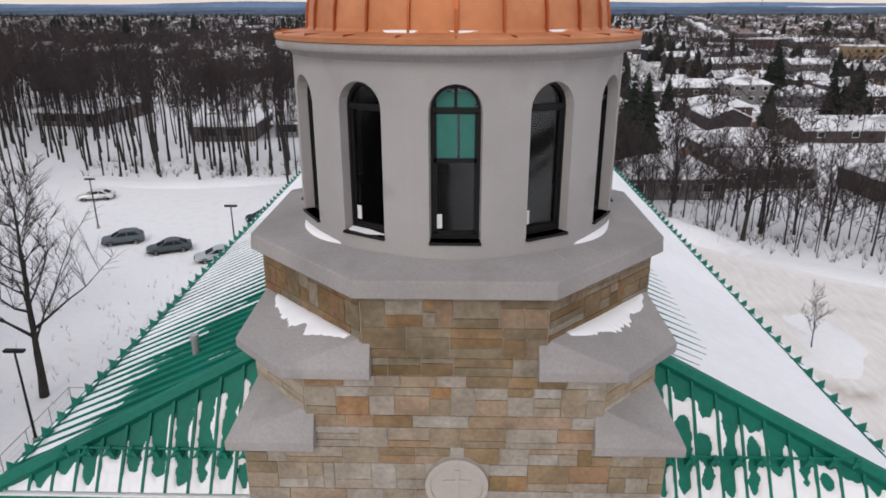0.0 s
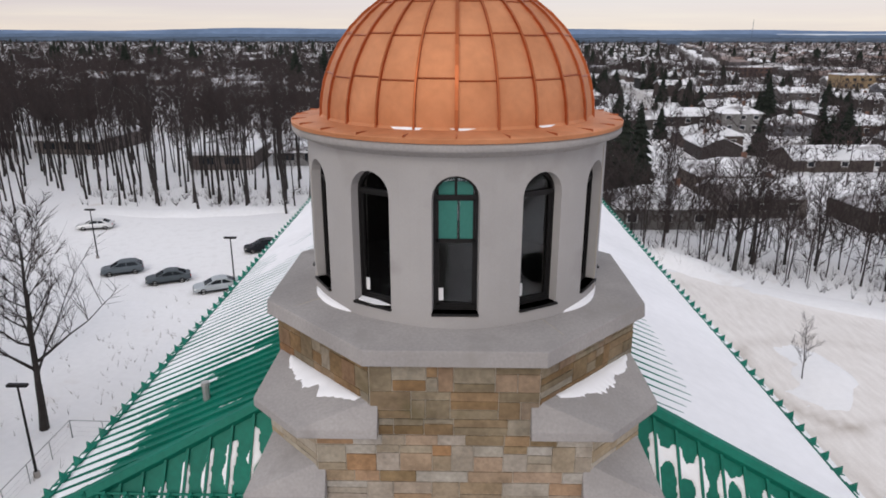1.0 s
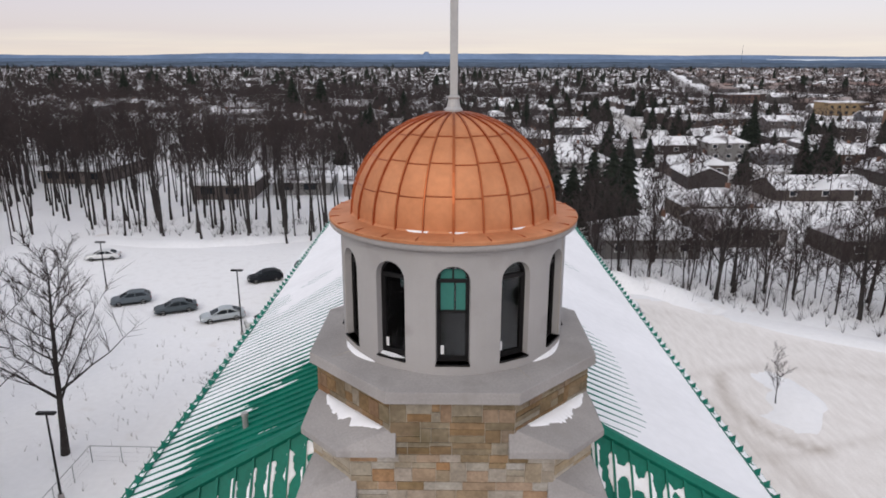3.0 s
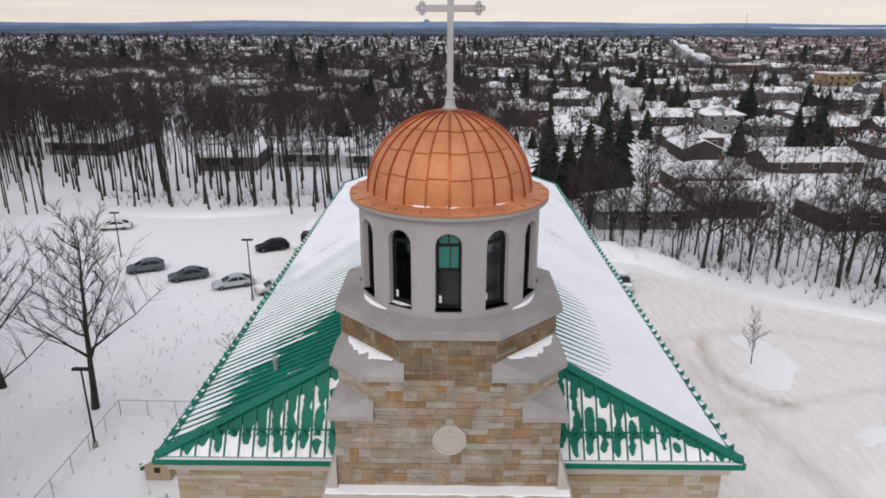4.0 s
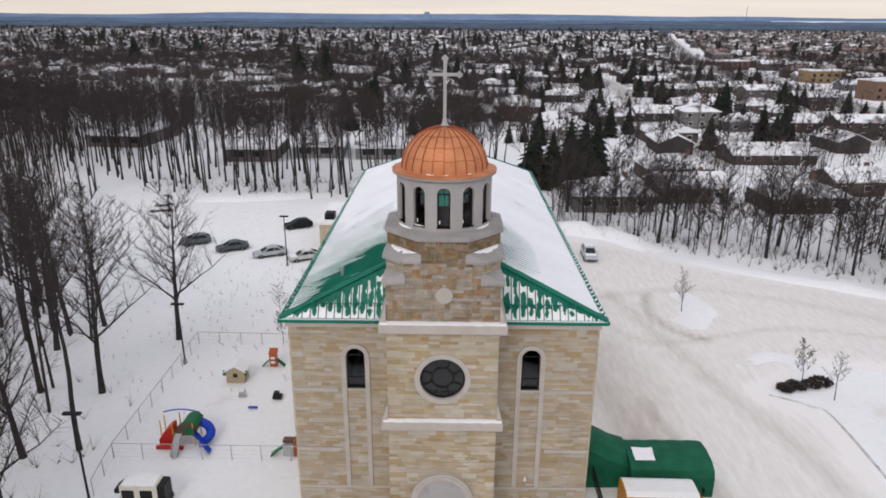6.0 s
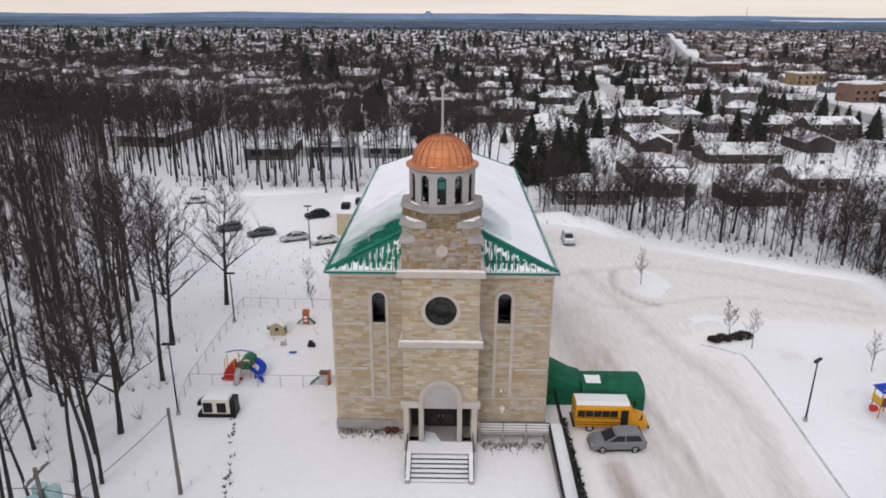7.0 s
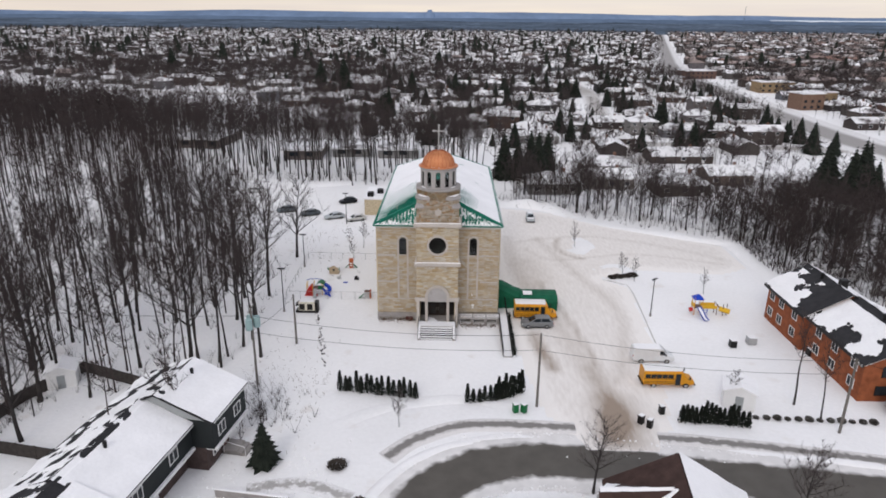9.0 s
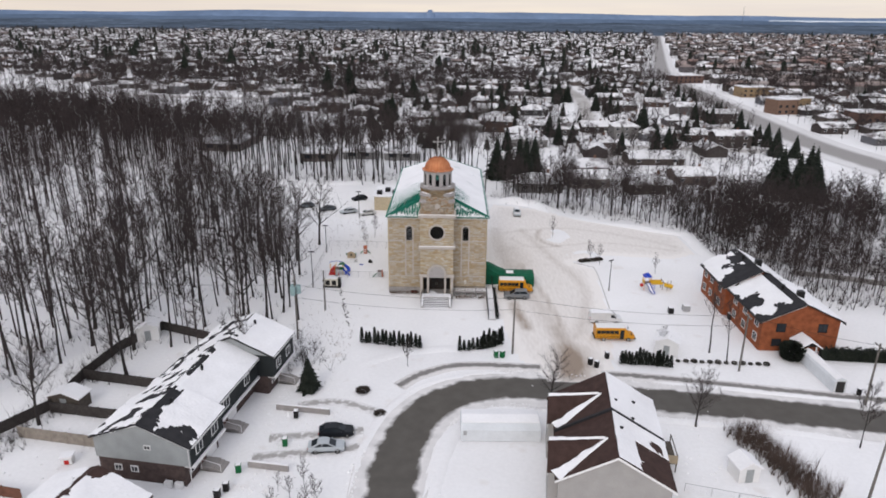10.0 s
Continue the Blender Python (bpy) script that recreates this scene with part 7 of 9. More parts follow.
def school_bus(m, label):
    t = thing("school_bus", label, "school bus", m, "small school buses")
    prof = [(-1.1, 0.55), (1.1, 0.55), (1.13, 1.3), (1.1, 2.35), (0.95, 2.68), (0.6, 2.8), (-0.6, 2.8), (-0.95, 2.68), (-1.1, 2.35), (-1.13, 1.3)]
    part("body", bevelled(loft([[(x, y, z) for y, z in prof] for x in (-3.25, 1.55)]), "body", YELLOW, 0.04, 1), None, t)
    part("roof", loft([[(x, y * 1.005, z) for y, z in [(0.98, 2.66), (0.6, 2.84), (-0.6, 2.84), (-0.98, 2.66)]] for x in (-3.2, 1.5)]), WHITE, t, "white roof dusted with snow")
    nose = [[(1.5, -1.0, 0.45), (1.5, 1.0, 0.45), (1.5, 1.0, 1.3), (1.5, 0.85, 2.35), (1.5, -0.85, 2.35), (1.5, -1.0, 1.3)],
            [(1.85, -1.0, 0.45), (1.85, 1.0, 0.45), (1.85, 1.0, 1.3), (1.85, 0.82, 2.2), (1.85, -0.82, 2.2), (1.85, -1.0, 1.3)],
            [(2.35, -1.0, 0.45), (2.35, 1.0, 0.45), (2.35, 1.0, 1.15), (2.35, 0.85, 1.32), (2.35, -0.85, 1.32), (2.35, -1.0, 1.15)],
            [(3.1, -0.95, 0.45), (3.1, 0.95, 0.45), (3.1, 0.93, 0.9), (3.1, 0.8, 1.08), (3.1, -0.8, 1.08), (3.1, -0.93, 0.9)],
            [(3.28, -0.85, 0.5), (3.28, 0.85, 0.5), (3.28, 0.85, 0.75), (3.28, 0.7, 0.92), (3.28, -0.7, 0.92), (3.28, -0.85, 0.75)]]
    part("cab", loft(nose), YELLOW, t, "short yellow bonnet")
    part("windscreen", Soup().add([(1.93, -0.8, 2.12), (1.93, 0.8, 2.12), (2.34, 0.83, 1.36), (2.34, -0.83, 1.36)], [(0, 1, 2, 3)]), CAR_GLASS, t)
    for sy in (-1, 1):
        for i in range(5):
            w = part("window", Soup().box(-0.3, 0.3, -0.02, 0.02, 0, 0.56), CAR_GLASS, t, m=pose(-2.75 + 0.72 * i, sy * 1.125, 1.62))
            part("window_frame", band([(-0.33, -0.03), (-0.33, 0.59), (0.33, 0.59), (0.33, -0.03)], [(-0.28, 0.02), (-0.28, 0.54), (0.28, 0.54), (0.28, 0.02)], 0.03), BLACK_METAL, w, m=pose(0, -0.025 if sy < 0 else -0.005, 0))
        for z in (1.48, 1.05, 0.8):
            part("rub_rail", Soup().box(-3.2, 1.0 if sy < 0 else 1.5, sy * 1.135 - 0.015, sy * 1.135 + 0.015, z - 0.03, z + 0.03), BLACK_METAL, t)
        for x in (-1.9, 2.2):
            wheel(t, x, sy * 0.95, 1.12)
        part("mirror", Soup().box(2.5, 2.6, sy * 1.15 - 0.12, sy * 1.15 + 0.12, 1.4, 1.85).tube((2.3, sy * 0.95, 1.2), (2.55, sy * 1.1, 1.5), 0.02, 0.02, 5), BLACK_METAL, t)
        part("headlight", Soup().box(3.2, 3.3, sy * 0.6 - 0.15, sy * 0.6 + 0.15, 0.62, 0.82), LAMP_W, t)
        part("warning_light", Soup().box(1.5, 1.6, sy * 0.75 - 0.12, sy * 0.75 + 0.12, 2.5, 2.64), LAMP_R, t)
    part("door", Soup().box(0.75, 1.4, -1.16, -1.12, 0.5, 2.3), CAR_GLASS, t, "dark folding door")
    part("bumper", bevelled(Soup().box(3.2, 3.4, -1.0, 1.0, 0.4, 0.6), "bumper", BLACK_METAL, 0.03, 1), None, t)
    part("bumper", bevelled(Soup().box(-3.4, -3.22, -1.1, 1.1, 0.45, 0.65), "bumper", BLACK_METAL, 0.03, 1), None, t)
    return t


school_bus(pose(15.2, 1.0, 0, 0, 0, -1), "small yellow school bus beside a green canopy")
school_bus(pose(29.9, -18.4, 0, 0, 0, 0) @ Matrix.Diagonal((1, 1, 0.88, 1)), "small yellow school bus near the street")
van = thing("van", "white panel van parked on the drive", "van", pose(29.8, -12.2, 0, 0, 0, 0))
vsec = []
for x, top, lo, b in ((-2.85, 1.7, 0.45, 0.9), (-2.75, 2.05, 0.38, 0.98), (0.7, 2.08, 0.36, 1.0), (1.15, 2.0, 0.36, 1.0), (1.85, 1.28, 0.36, 1.0), (2.55, 1.08, 0.38, 0.96), (2.8, 0.8, 0.42, 0.85)):
    vsec.append([(x, -b * 0.95, lo), (x, b * 0.95, lo), (x, b, lo + 0.3), (x, b * 0.97, min(1.2, top - 0.15)), (x, b * 0.82, top), (x, -b * 0.82, top), (x, -b * 0.97, min(1.2, top - 0.15)), (x, -b, lo + 0.3)])
part("body", loft(vsec), PAINT["white"], van)
part("windscreen", Soup().add([(1.2, -0.8, 1.96), (1.2, 0.8, 1.96), (1.84, 0.8, 1.32), (1.84, -0.8, 1.32)], [(0, 1, 2, 3)]), CAR_GLASS, van, m=pose(0.02, 0, 0.01))
for sy in (-1, 1):
    part("window", Soup().add([(0.75, sy * 0.96, 1.25), (1.6, sy * 0.96, 1.25), (1.2, sy * 0.87, 1.78), (0.75, sy * 0.87, 1.8)], [(0, 1, 2, 3)]), CAR_GLASS, van, m=pose(0, sy * 0.025, 0))
    for x in (-1.7, 1.75):
        wheel(van, x, sy * 0.9, 1.05)
    part("tail_light", Soup().box(-2.86, -2.76, sy * 0.85 - 0.06, sy * 0.85 + 0.06, 0.9, 1.25), LAMP_R, van)
    part("mirror", Soup().box(1.45, 1.55, sy * 1.12 - 0.08, sy * 1.12 + 0.08, 1.2, 1.5), BLACK_METAL, van)
part("snow_cover", bevelled(Soup().box(-2.6, 0.9, -0.78, 0.78, 2.05, 2.13), "snow", SNOW, 0.03, 1), None, van)

# ---- green canopy beside the church ----
CANVAS = mat("green_canvas", (0.008, 0.105, 0.055), 0.7, var=0.2, big=0.8, fine=6, bump=0.25)
tent = thing("canopy", "dark green canvas canopy against the church wall", "canopy")
arc = [(3.4, 0.0), (3.4, 1.6), (3.6, 2.1), (4.2, 2.45), (5.4, 2.6), (6.6, 2.45), (7.2, 2.1), (7.4, 1.6), (7.4, 0.0)]
part("tunnel", loft([[(x, y + 0.05 * noise.noise((x, y, 1)), z - 0.05 * (k % 2)) for y, z in arc] for k, x in enumerate([13.2 + 0.65 * i for i in range(10)])]), CANVAS, tent, "barrel-roofed green canvas tunnel")
part("wall_wing", loft([[(x, y, z) for y, z in ((4.3, 0.0), (4.35, zt - 0.9), (5.0, zt - 0.2), (5.9, zt), (7.0, zt - 0.2), (7.6, zt - 0.9), (7.6, 0.0))] for x, zt in ((9.55, 4.1), (10.2, 4.05), (11.2, 3.55), (12.3, 2.95), (13.3, 2.65))]), CANVAS, tent, "sloping green canvas wing at the wall")
part("snow_cover", Soup().add([(13.6, 4.15, 2.5), (15.0, 4.15, 2.5), (15.1, 5.5, 2.64), (14.6, 5.4, 2.64), (13.6, 5.5, 2.64)], [(0, 1, 2, 3, 4)]), SNOW, tent)

# annex behind the church
annex = thing("annex", "low beige annex with rooftop units behind the church", "annex")
part("wall", Soup().box(-18.5, -11, 56, 67, -0.1, 3.8), SIDE_STONE, annex)
part("roof", bevelled(Soup().box(-18.8, -10.7, 55.7, 67.3, 3.8, 4.15), "roof", SNOW, 0.05), None, annex)
for x, y in ((-17.2, 58), (-15.2, 61), (-13, 58.5)):
    part("rooftop_unit", bevelled(Soup().box(x - 0.7, x + 0.7, y - 0.8, y + 0.8, 4.15, 5.1), "unit", BLACK_METAL, 0.04, 1), None, annex)

# ---- play yard, fence, generator ----
FENCE_M = plain("galvanised", (0.38, 0.38, 0.38), 0.5, 0.4)


def chain_fence(pts, label, h=1.3, step=2.4, wires=3):
    t = thing("chain_link_fence", label, "fence", None, "chain-link fences")
    for a, b in zip(pts, pts[1:]):
        a, b = Vector((*a, 0)), Vector((*b, 0))
        n = max(1, round((b - a).length / step))
        part("top_rail", Soup().tube(a + Vector((0, 0, h)), b + Vector((0, 0, h)), 0.03, 0.03, 5), FENCE_M, t)
        for k in range(wires):
            z = h * (0.1 + 0.8 * k / wires)
            part("wire", Soup().tube(a + Vector((0, 0, z)), b + Vector((0, 0, z)), 0.006, 0.006, 3), FENCE_M, t)
        for i in range(n + 1):
            p = a.lerp(b, i / n)
            part("post", Soup().tube((p.x, p.y, -0.05), (p.x, p.y, h + 0.03), 0.035, 0.035, 6), FENCE_M, t)
    return t


chain_fence([(-9.3, 6.9), (-25.2, 7.0), (-25.5, 26.0), (-12.3, 25.7)], "grey chain-link fence round the snowy play yard")
chain_fence([(-25.2, 7.0), (-24.6, 2.8)], "short end of grey chain-link fence")
COL = {k: plain("play_" + k, c, 0.35, var=0.06) for k, c in (("red", (0.50, 0.025, 0.02)), ("blue", (0.01, 0.05, 0.42)), ("green", (0.01, 0.12, 0.04)), ("yellow", (0.65, 0.38, 0.02)), ("grey", (0.42, 0.42, 0.42)), ("brown", (0.12, 0.06, 0.04)), ("tan", (0.42, 0.33, 0.22)), ("orange", (0.6, 0.25, 0.02)), ("rust", (0.38, 0.09, 0.03)))}
pl = thing("play_structure", "red, green and blue plastic play structure in snow", "play structure", pose(-20.4, 9.4, 0) @ Matrix.Scale(0.88, 4))
for x, y in ((-0.9, -0.8), (0.9, -0.8), (-0.9, 0.9), (0.9, 0.9), (-2.1, 0.4), (-2.1, -0.5)):
    part("post", Soup().tube((x, y, -0.05), (x, y, 2.3), 0.06, 0.06, 8), COL["yellow"], pl)
part("deck", bevelled(Soup().box(-1, 1, -0.9, 1, 1.05, 1.15), "deck", COL["brown"], 0.02, 1), None, pl)
part("climbing_wall", loft([[(-2.2 + 0.25 * k, -0.9, 0.0), (-2.2 + 0.25 * k, 0.3, 0.0), (-2.2 + 0.25 * k, 0.3, 0.6 + 1.3 * math.sin(k / 5 * 1.5)), (-2.2 + 0.25 * k, -0.9, 0.6 + 1.3 * math.sin(k / 5 * 1.5))] for k in range(6)]), COL["red"], pl, "curved red climbing wall")
part("base_panel", bevelled(Soup().box(-2.3, 0.1, -1.5, -1.3, 0, 0.35), "base", COL["red"], 0.03, 1), None, pl)
part("slide", loft([[(x - 0.3, y, z), (x + 0.3, y, z), (x + 0.3, y, z + 0.22), (x + 0.24, y, z + 0.06), (x - 0.24, y, z + 0.06), (x - 0.3, y, z + 0.22)] for x, y, z in ((-0.4, -0.8, 1.15), (-0.4, -1.5, 0.8), (-0.3, -2.2, 0.25), (-0.25, -2.7, 0.1))]), COL["grey"], pl, "grey plastic slide")
part("slide", loft([[(x, y - 0.3, z), (x, y + 0.3, z), (x, y + 0.3, z + 0.22), (x, y + 0.24, z + 0.06), (x, y - 0.24, z + 0.06), (x, y - 0.3, z + 0.22)] for x, y, z in ((0.8, -0.6, 1.15), (1.5, -1.0, 0.8), (2.2, -1.6, 0.35), (2.7, -2.0, 0.12))]), COL["blue"], pl, "blue plastic slide")
tun = []
for i in range(10):
    a0 = i * 0.33
    c = Vector((1.2 + 1.0 * math.sin(a0), -0.1 + 0.6 * math.cos(a0), 1.6 - 0.16 * i))
    side_ = Vector((0.6 * math.sin(a0), math.cos(a0), 0)).normalized()
    tun.append([tuple(c + side_ * 0.42 * math.cos(k * 0.6283) + Vector((0, 0, 0.42 * math.sin(k * 0.6283)))) for k in range(10)])
part("tube_slide", welded(loft(tun), "tube_slide", COL["blue"]), None, pl, "curling blue tube slide")
part("canopy", loft([[(-0.2 + 0.3 * k, -0.8, 1.9 + 0.45 * math.sin(k / 5 * 3.1)), (-0.2 + 0.3 * k, 0.9, 1.9 + 0.45 * math.sin(k / 5 * 3.1)), (-0.2 + 0.3 * k, 0.9, 2.0 + 0.45 * math.sin(k / 5 * 3.1)), (-0.2 + 0.3 * k, -0.8, 2.0 + 0.45 * math.sin(k / 5 * 3.1))] for k in range(6)]), COL["green"], pl, "domed green canopy")
part("side_panel", bevelled(Soup().box(0.2, 1.0, -0.95, -0.88, 1.15, 1.85), "panel", COL["green"], 0.03, 1), None, pl)
bar = Soup()
for i in range(8):
    bar.tube((-2.4 + 0.42 * i, 1.0, 2.25 + 0.3 * math.sin(i / 8 * 3.1)), (-2.4 + 0.42 * (i + 1), 1.0, 2.25 + 0.3 * math.sin((i + 1) / 8 * 3.1)), 0.06, 0.06, 6)
part("overhead_bar", welded(bar, "overhead_bar", COL["blue"]), None, pl, "arched blue overhead bar")
ph = thing("playhouse", "tan plastic playhouse with green shutters and snowy roof", "playhouse", pose(-19.3, 18.9, 0))
part("wall", bevelled(Soup().box(-0.85, 0.85, -0.65, 0.65, -0.05, 1.15).prism([(-0.85, -0.65), (0.85, -0.65), (0.85, 0.65), (-0.85, 0.65)], 1.15, 1.16), "wall", COL["tan"], 0.03, 1), None, ph)
part("gable_end", Soup().add([(-0.85, -0.66, 1.14), (0.85, -0.66, 1.14), (0, -0.66, 1.6), (-0.85, 0.66, 1.14), (0.85, 0.66, 1.14), (0, 0.66, 1.6)], [(0, 1, 2), (5, 4, 3)]), COL["tan"], ph)
part("roof", Soup().add([(-1.05, -0.8, 1.05), (0, -0.8, 1.66), (1.05, -0.8, 1.05), (-1.05, 0.8, 1.05), (0, 0.8, 1.66), (1.05, 0.8, 1.05), (-1.05, -0.8, 1.15), (0, -0.8, 1.78), (1.05, -0.8, 1.15), (-1.05, 0.8, 1.15), (0, 0.8, 1.78), (1.05, 0.8, 1.15)], [(6, 7, 10, 9), (7, 8, 11, 10), (0, 1, 7, 6), (1, 2, 8, 7), (0, 6, 9, 3), (2, 5, 11, 8), (1, 0, 3, 4), (2, 1, 4, 5)]), SNOW, ph, "snow-covered pitched roof")
# dark plate on the wall, painting the shade inside a window hole
part("window", Soup().box(-0.2, 0.2, -0.68, -0.64, 0.55, 0.95), DARK_AND_SHADE, ph)
for sx in (-1, 1):
    part("shutter", bevelled(Soup().box(sx * 0.98 - 0.14, sx * 0.98 + 0.14, -0.72, -0.6, 0.75, 1.25), "shutter", COL["green"], 0.02, 1), None, ph)
cl = thing("toy_climber", "small rust-red plastic climber with green slides", "toy climber", pose(-16.6, 21.6, 0))
part("tower", bevelled(Soup().box(-0.35, 0.35, -0.3, 0.3, -0.05, 1.3), "tower", COL["rust"], 0.05, 1), None, cl)
part("roof", Soup().prism([(-0.4, -0.35), (0.4, -0.35), (0.4, 0.35), (-0.4, 0.35)], 1.3, [1.35, 1.35, 1.7, 1.7]), COL["rust"], cl)
for sx in (-1, 1):
    part("slide", Soup().add([(sx * 0.3, -0.25, 0.75), (sx * 1.1, -0.3, 0.05), (sx * 1.1, 0.15, 0.05), (sx * 0.3, 0.2, 0.75), (sx * 0.3, -0.25, 0.65), (sx * 1.1, -0.3, -0.05), (sx * 1.1, 0.15, -0.05), (sx * 0.3, 0.2, 0.65)], [(0, 1, 2, 3), (0, 4, 5, 1), (3, 2, 6, 7)]), COL["green"], cl)
for z in (0.35, 0.8):
    part("step_hole", Soup().box(-0.2, 0.2, -0.32, -0.28, z, z + 0.25), WHITE, cl)
cl2 = thing("toy_slide", "small grey and green plastic slide by the church wall", "toy slide", pose(-11.9, 7.9, 0))
part("tower", bevelled(Soup().box(-0.45, 0.5, -0.45, 0.45, -0.05, 0.85), "tower", COL["grey"], 0.06, 1), None, cl2)
part("side_panel", bevelled(Soup().box(0.4, 0.6, -0.5, 0.5, -0.05, 1.25), "panel", COL["rust"], 0.04, 1), None, cl2)
part("slide", Soup().add([(-0.4, -0.4, 0.8), (-1.4, -0.5, 0.05), (-1.4, 0.0, 0.05), (-0.4, 0.1, 0.8), (-0.4, -0.4, 0.7), (-1.4, -0.5, -0.05), (-1.4, 0, -0.05), (-0.4, 0.1, 0.7)], [(0, 1, 2, 3), (0, 4, 5, 1), (3, 2, 6, 7)]), COL["green"], cl2)
part("top_bar", bevelled(Soup().box(-0.5, 0.5, -0.1, 0.5, 0.95, 1.15), "bar", COL["brown"], 0.04, 1), None, cl2)
solo("toy_car", bevelled(Soup().box(-0.4, 0.4, -0.3, 0.3, 0, 0.35).box(-0.3, 0.15, -0.25, 0.25, 0.35, 0.65), "toy", BLACK_METAL, 0.05, 1), None, "dark ride-on toy car half buried in snow", "toy", pose(-14.8, 15.7, 0))
solo("toy_horse", bevelled(Soup().box(-0.3, 0.3, -0.1, 0.1, 0.2, 0.42).box(0.2, 0.34, -0.08, 0.08, 0.4, 0.75).box(-0.35, 0.4, -0.15, 0.15, 0, 0.1), "toy", COL["grey"], 0.03, 1), None, "pale rocking toy in the snow", "toy", pose(-18.0, 15.9, 0))
solo("toy_seesaw", bevelled(Soup().box(-0.4, 0.4, -0.12, 0.12, 0.05, 0.2), "toy", COL["blue"], 0.04, 1), None, "small blue see-saw toy in the snow", "toy", pose(-16.5, 14, 0))
gen = thing("generator", "cream and black standby generator on a black skid", "generator", pose(-20.7, 2.2, 0))
part("skid", bevelled(Soup().box(-1.75, 1.75, -0.75, 0.75, -0.05, 0.3), "skid", BLACK_METAL, 0.03, 1), None, gen)
CREAMP = plain("cream_paint", (0.66, 0.62, 0.52), 0.5)
part("housing", bevelled(Soup().box(-1.3, 1.25, -0.65, 0.65, 0.3, 1.75), "housing", CREAMP, 0.05), None, gen)
for x in (-0.75, 0.5):
    part("louvre_panel", Soup().box(x - 0.42, x + 0.42, -0.68, -0.64, 0.45, 1.45), BLACK_METAL, gen)
part("radiator", bevelled(Soup().box(1.15, 1.75, -0.6, 0.6, 0.3, 1.7), "radiator", BLACK_METAL, 0.04, 1), None, gen)
part("exhaust_cowl", Soup().prism([(-1.8, -0.4), (-1.25, -0.4), (-1.25, 0.4), (-1.8, 0.4)], 1.0, [1.3, 1.7, 1.7, 1.3]), BLACK_METAL, gen)
part("snow_cover", bevelled(Soup().box(-1.2, 1.1, -0.6, 0.6, 1.75, 1.82), "snow", SNOW, 0.03, 1), None, gen)

pr = thing("play_structure", "blue-roofed and yellow playground structure in snow", "play structure", pose(41.2, 3.4, 0))
for x, y in ((-0.6, -0.6), (0.6, -0.6), (-0.6, 0.6), (0.6, 0.6), (3.0, -0.5), (3.0, 0.6), (3.9, -0.7), (4.6, -0.4)):
    part("post", Soup().tube((x, y, -0.05), (x, y, 2.9 if x < 1 else 1.9), 0.06, 0.06, 8), COL["orange"] if x < 1 else COL["brown"], pr)
part("roof", Soup().add([(-0.78, -0.78, 2.7), (0.78, -0.78, 2.7), (0.78, 0.78, 2.7), (-0.78, 0.78, 2.7), (0, 0, 3.4), (-0.78, -0.78, 2.62), (0.78, -0.78, 2.62), (0.78, 0.78, 2.62), (-0.78, 0.78, 2.62)], [(0, 1, 4), (1, 2, 4), (2, 3, 4), (3, 0, 4), (0, 5, 6, 1), (1, 6, 7, 2), (2, 7, 8, 3), (3, 8, 5, 0)]), COL["blue"], pr, "bright blue pyramid roof")
part("deck", bevelled(Soup().box(-0.7, 0.7, -0.7, 0.7, 1.2, 1.3), "deck", COL["brown"], 0.02, 1), None, pr)
part("slide", loft([[(x - 0.33, y, z), (x + 0.33, y, z), (x + 0.33, y, z + 0.25), (x + 0.26, y, z + 0.07), (x - 0.26, y, z + 0.07), (x - 0.33, y, z + 0.25)] for x, y, z in ((0.1, -0.6, 1.3), (0.25, -1.5, 0.85), (0.45, -2.4, 0.3), (0.6, -3.0, 0.15))]), COL["blue"], pr, "blue slide with snow in it")
part("snow_cover", loft([[(x - 0.22, y, z + 0.08), (x + 0.22, y, z + 0.08), (x + 0.22, y, z + 0.12), (x - 0.22, y, z + 0.12)] for x, y, z in ((0.1, -0.7, 1.25), (0.25, -1.5, 0.85), (0.45, -2.4, 0.3), (0.6, -3.0, 0.15))]), SNOW, pr)
part("ladder", Soup().tube((0.9, -0.6, 0), (0.9, -0.6, 1.5), 0.04, 0.04, 6).tube((1.5, -0.6, 0), (1.5, -0.6, 1.5), 0.04, 0.04, 6).box(0.9, 1.5, -0.65, -0.55, 0.4, 0.46).box(0.9, 1.5, -0.65, -0.55, 0.8, 0.86).box(0.9, 1.5, -0.65, -0.55, 1.2, 1.26), COL["blue"], pr)
part("panel", bevelled(Soup().box(-0.75, -0.65, -0.6, 0.6, 1.3, 2.0), "panel", COL["yellow"], 0.03, 1), None, pr)
part("steering_drum", Soup().tube((-1.3, -0.4, 0.9), (-0.8, -0.4, 0.9), 0.35, 0.3, 12), COL["red"], pr)
part("bridge_panel", bevelled(Soup().box(0.7, 3.0, -0.65, -0.55, 1.1, 1.65), "panel", COL["yellow"], 0.03, 1), None, pr)
part("bridge_panel", bevelled(Soup().box(0.7, 3.0, 0.55, 0.65, 1.1, 1.65), "panel", COL["yellow"], 0.03, 1), None, pr)
part("tunnel", Soup().tube((3.4, -0.2, 1.0), (4.9, -0.9, 0.75), 0.4, 0.4, 12), COL["yellow"], pr)
part("climber_net", Soup().tube((3.0, -0.4, 1.8), (3.9, -0.7, 0.4), 0.05, 0.05, 6).tube((3.0, 0.5, 1.8), (3.9, -0.2, 0.4), 0.05, 0.05, 6), COL["brown"], pr)
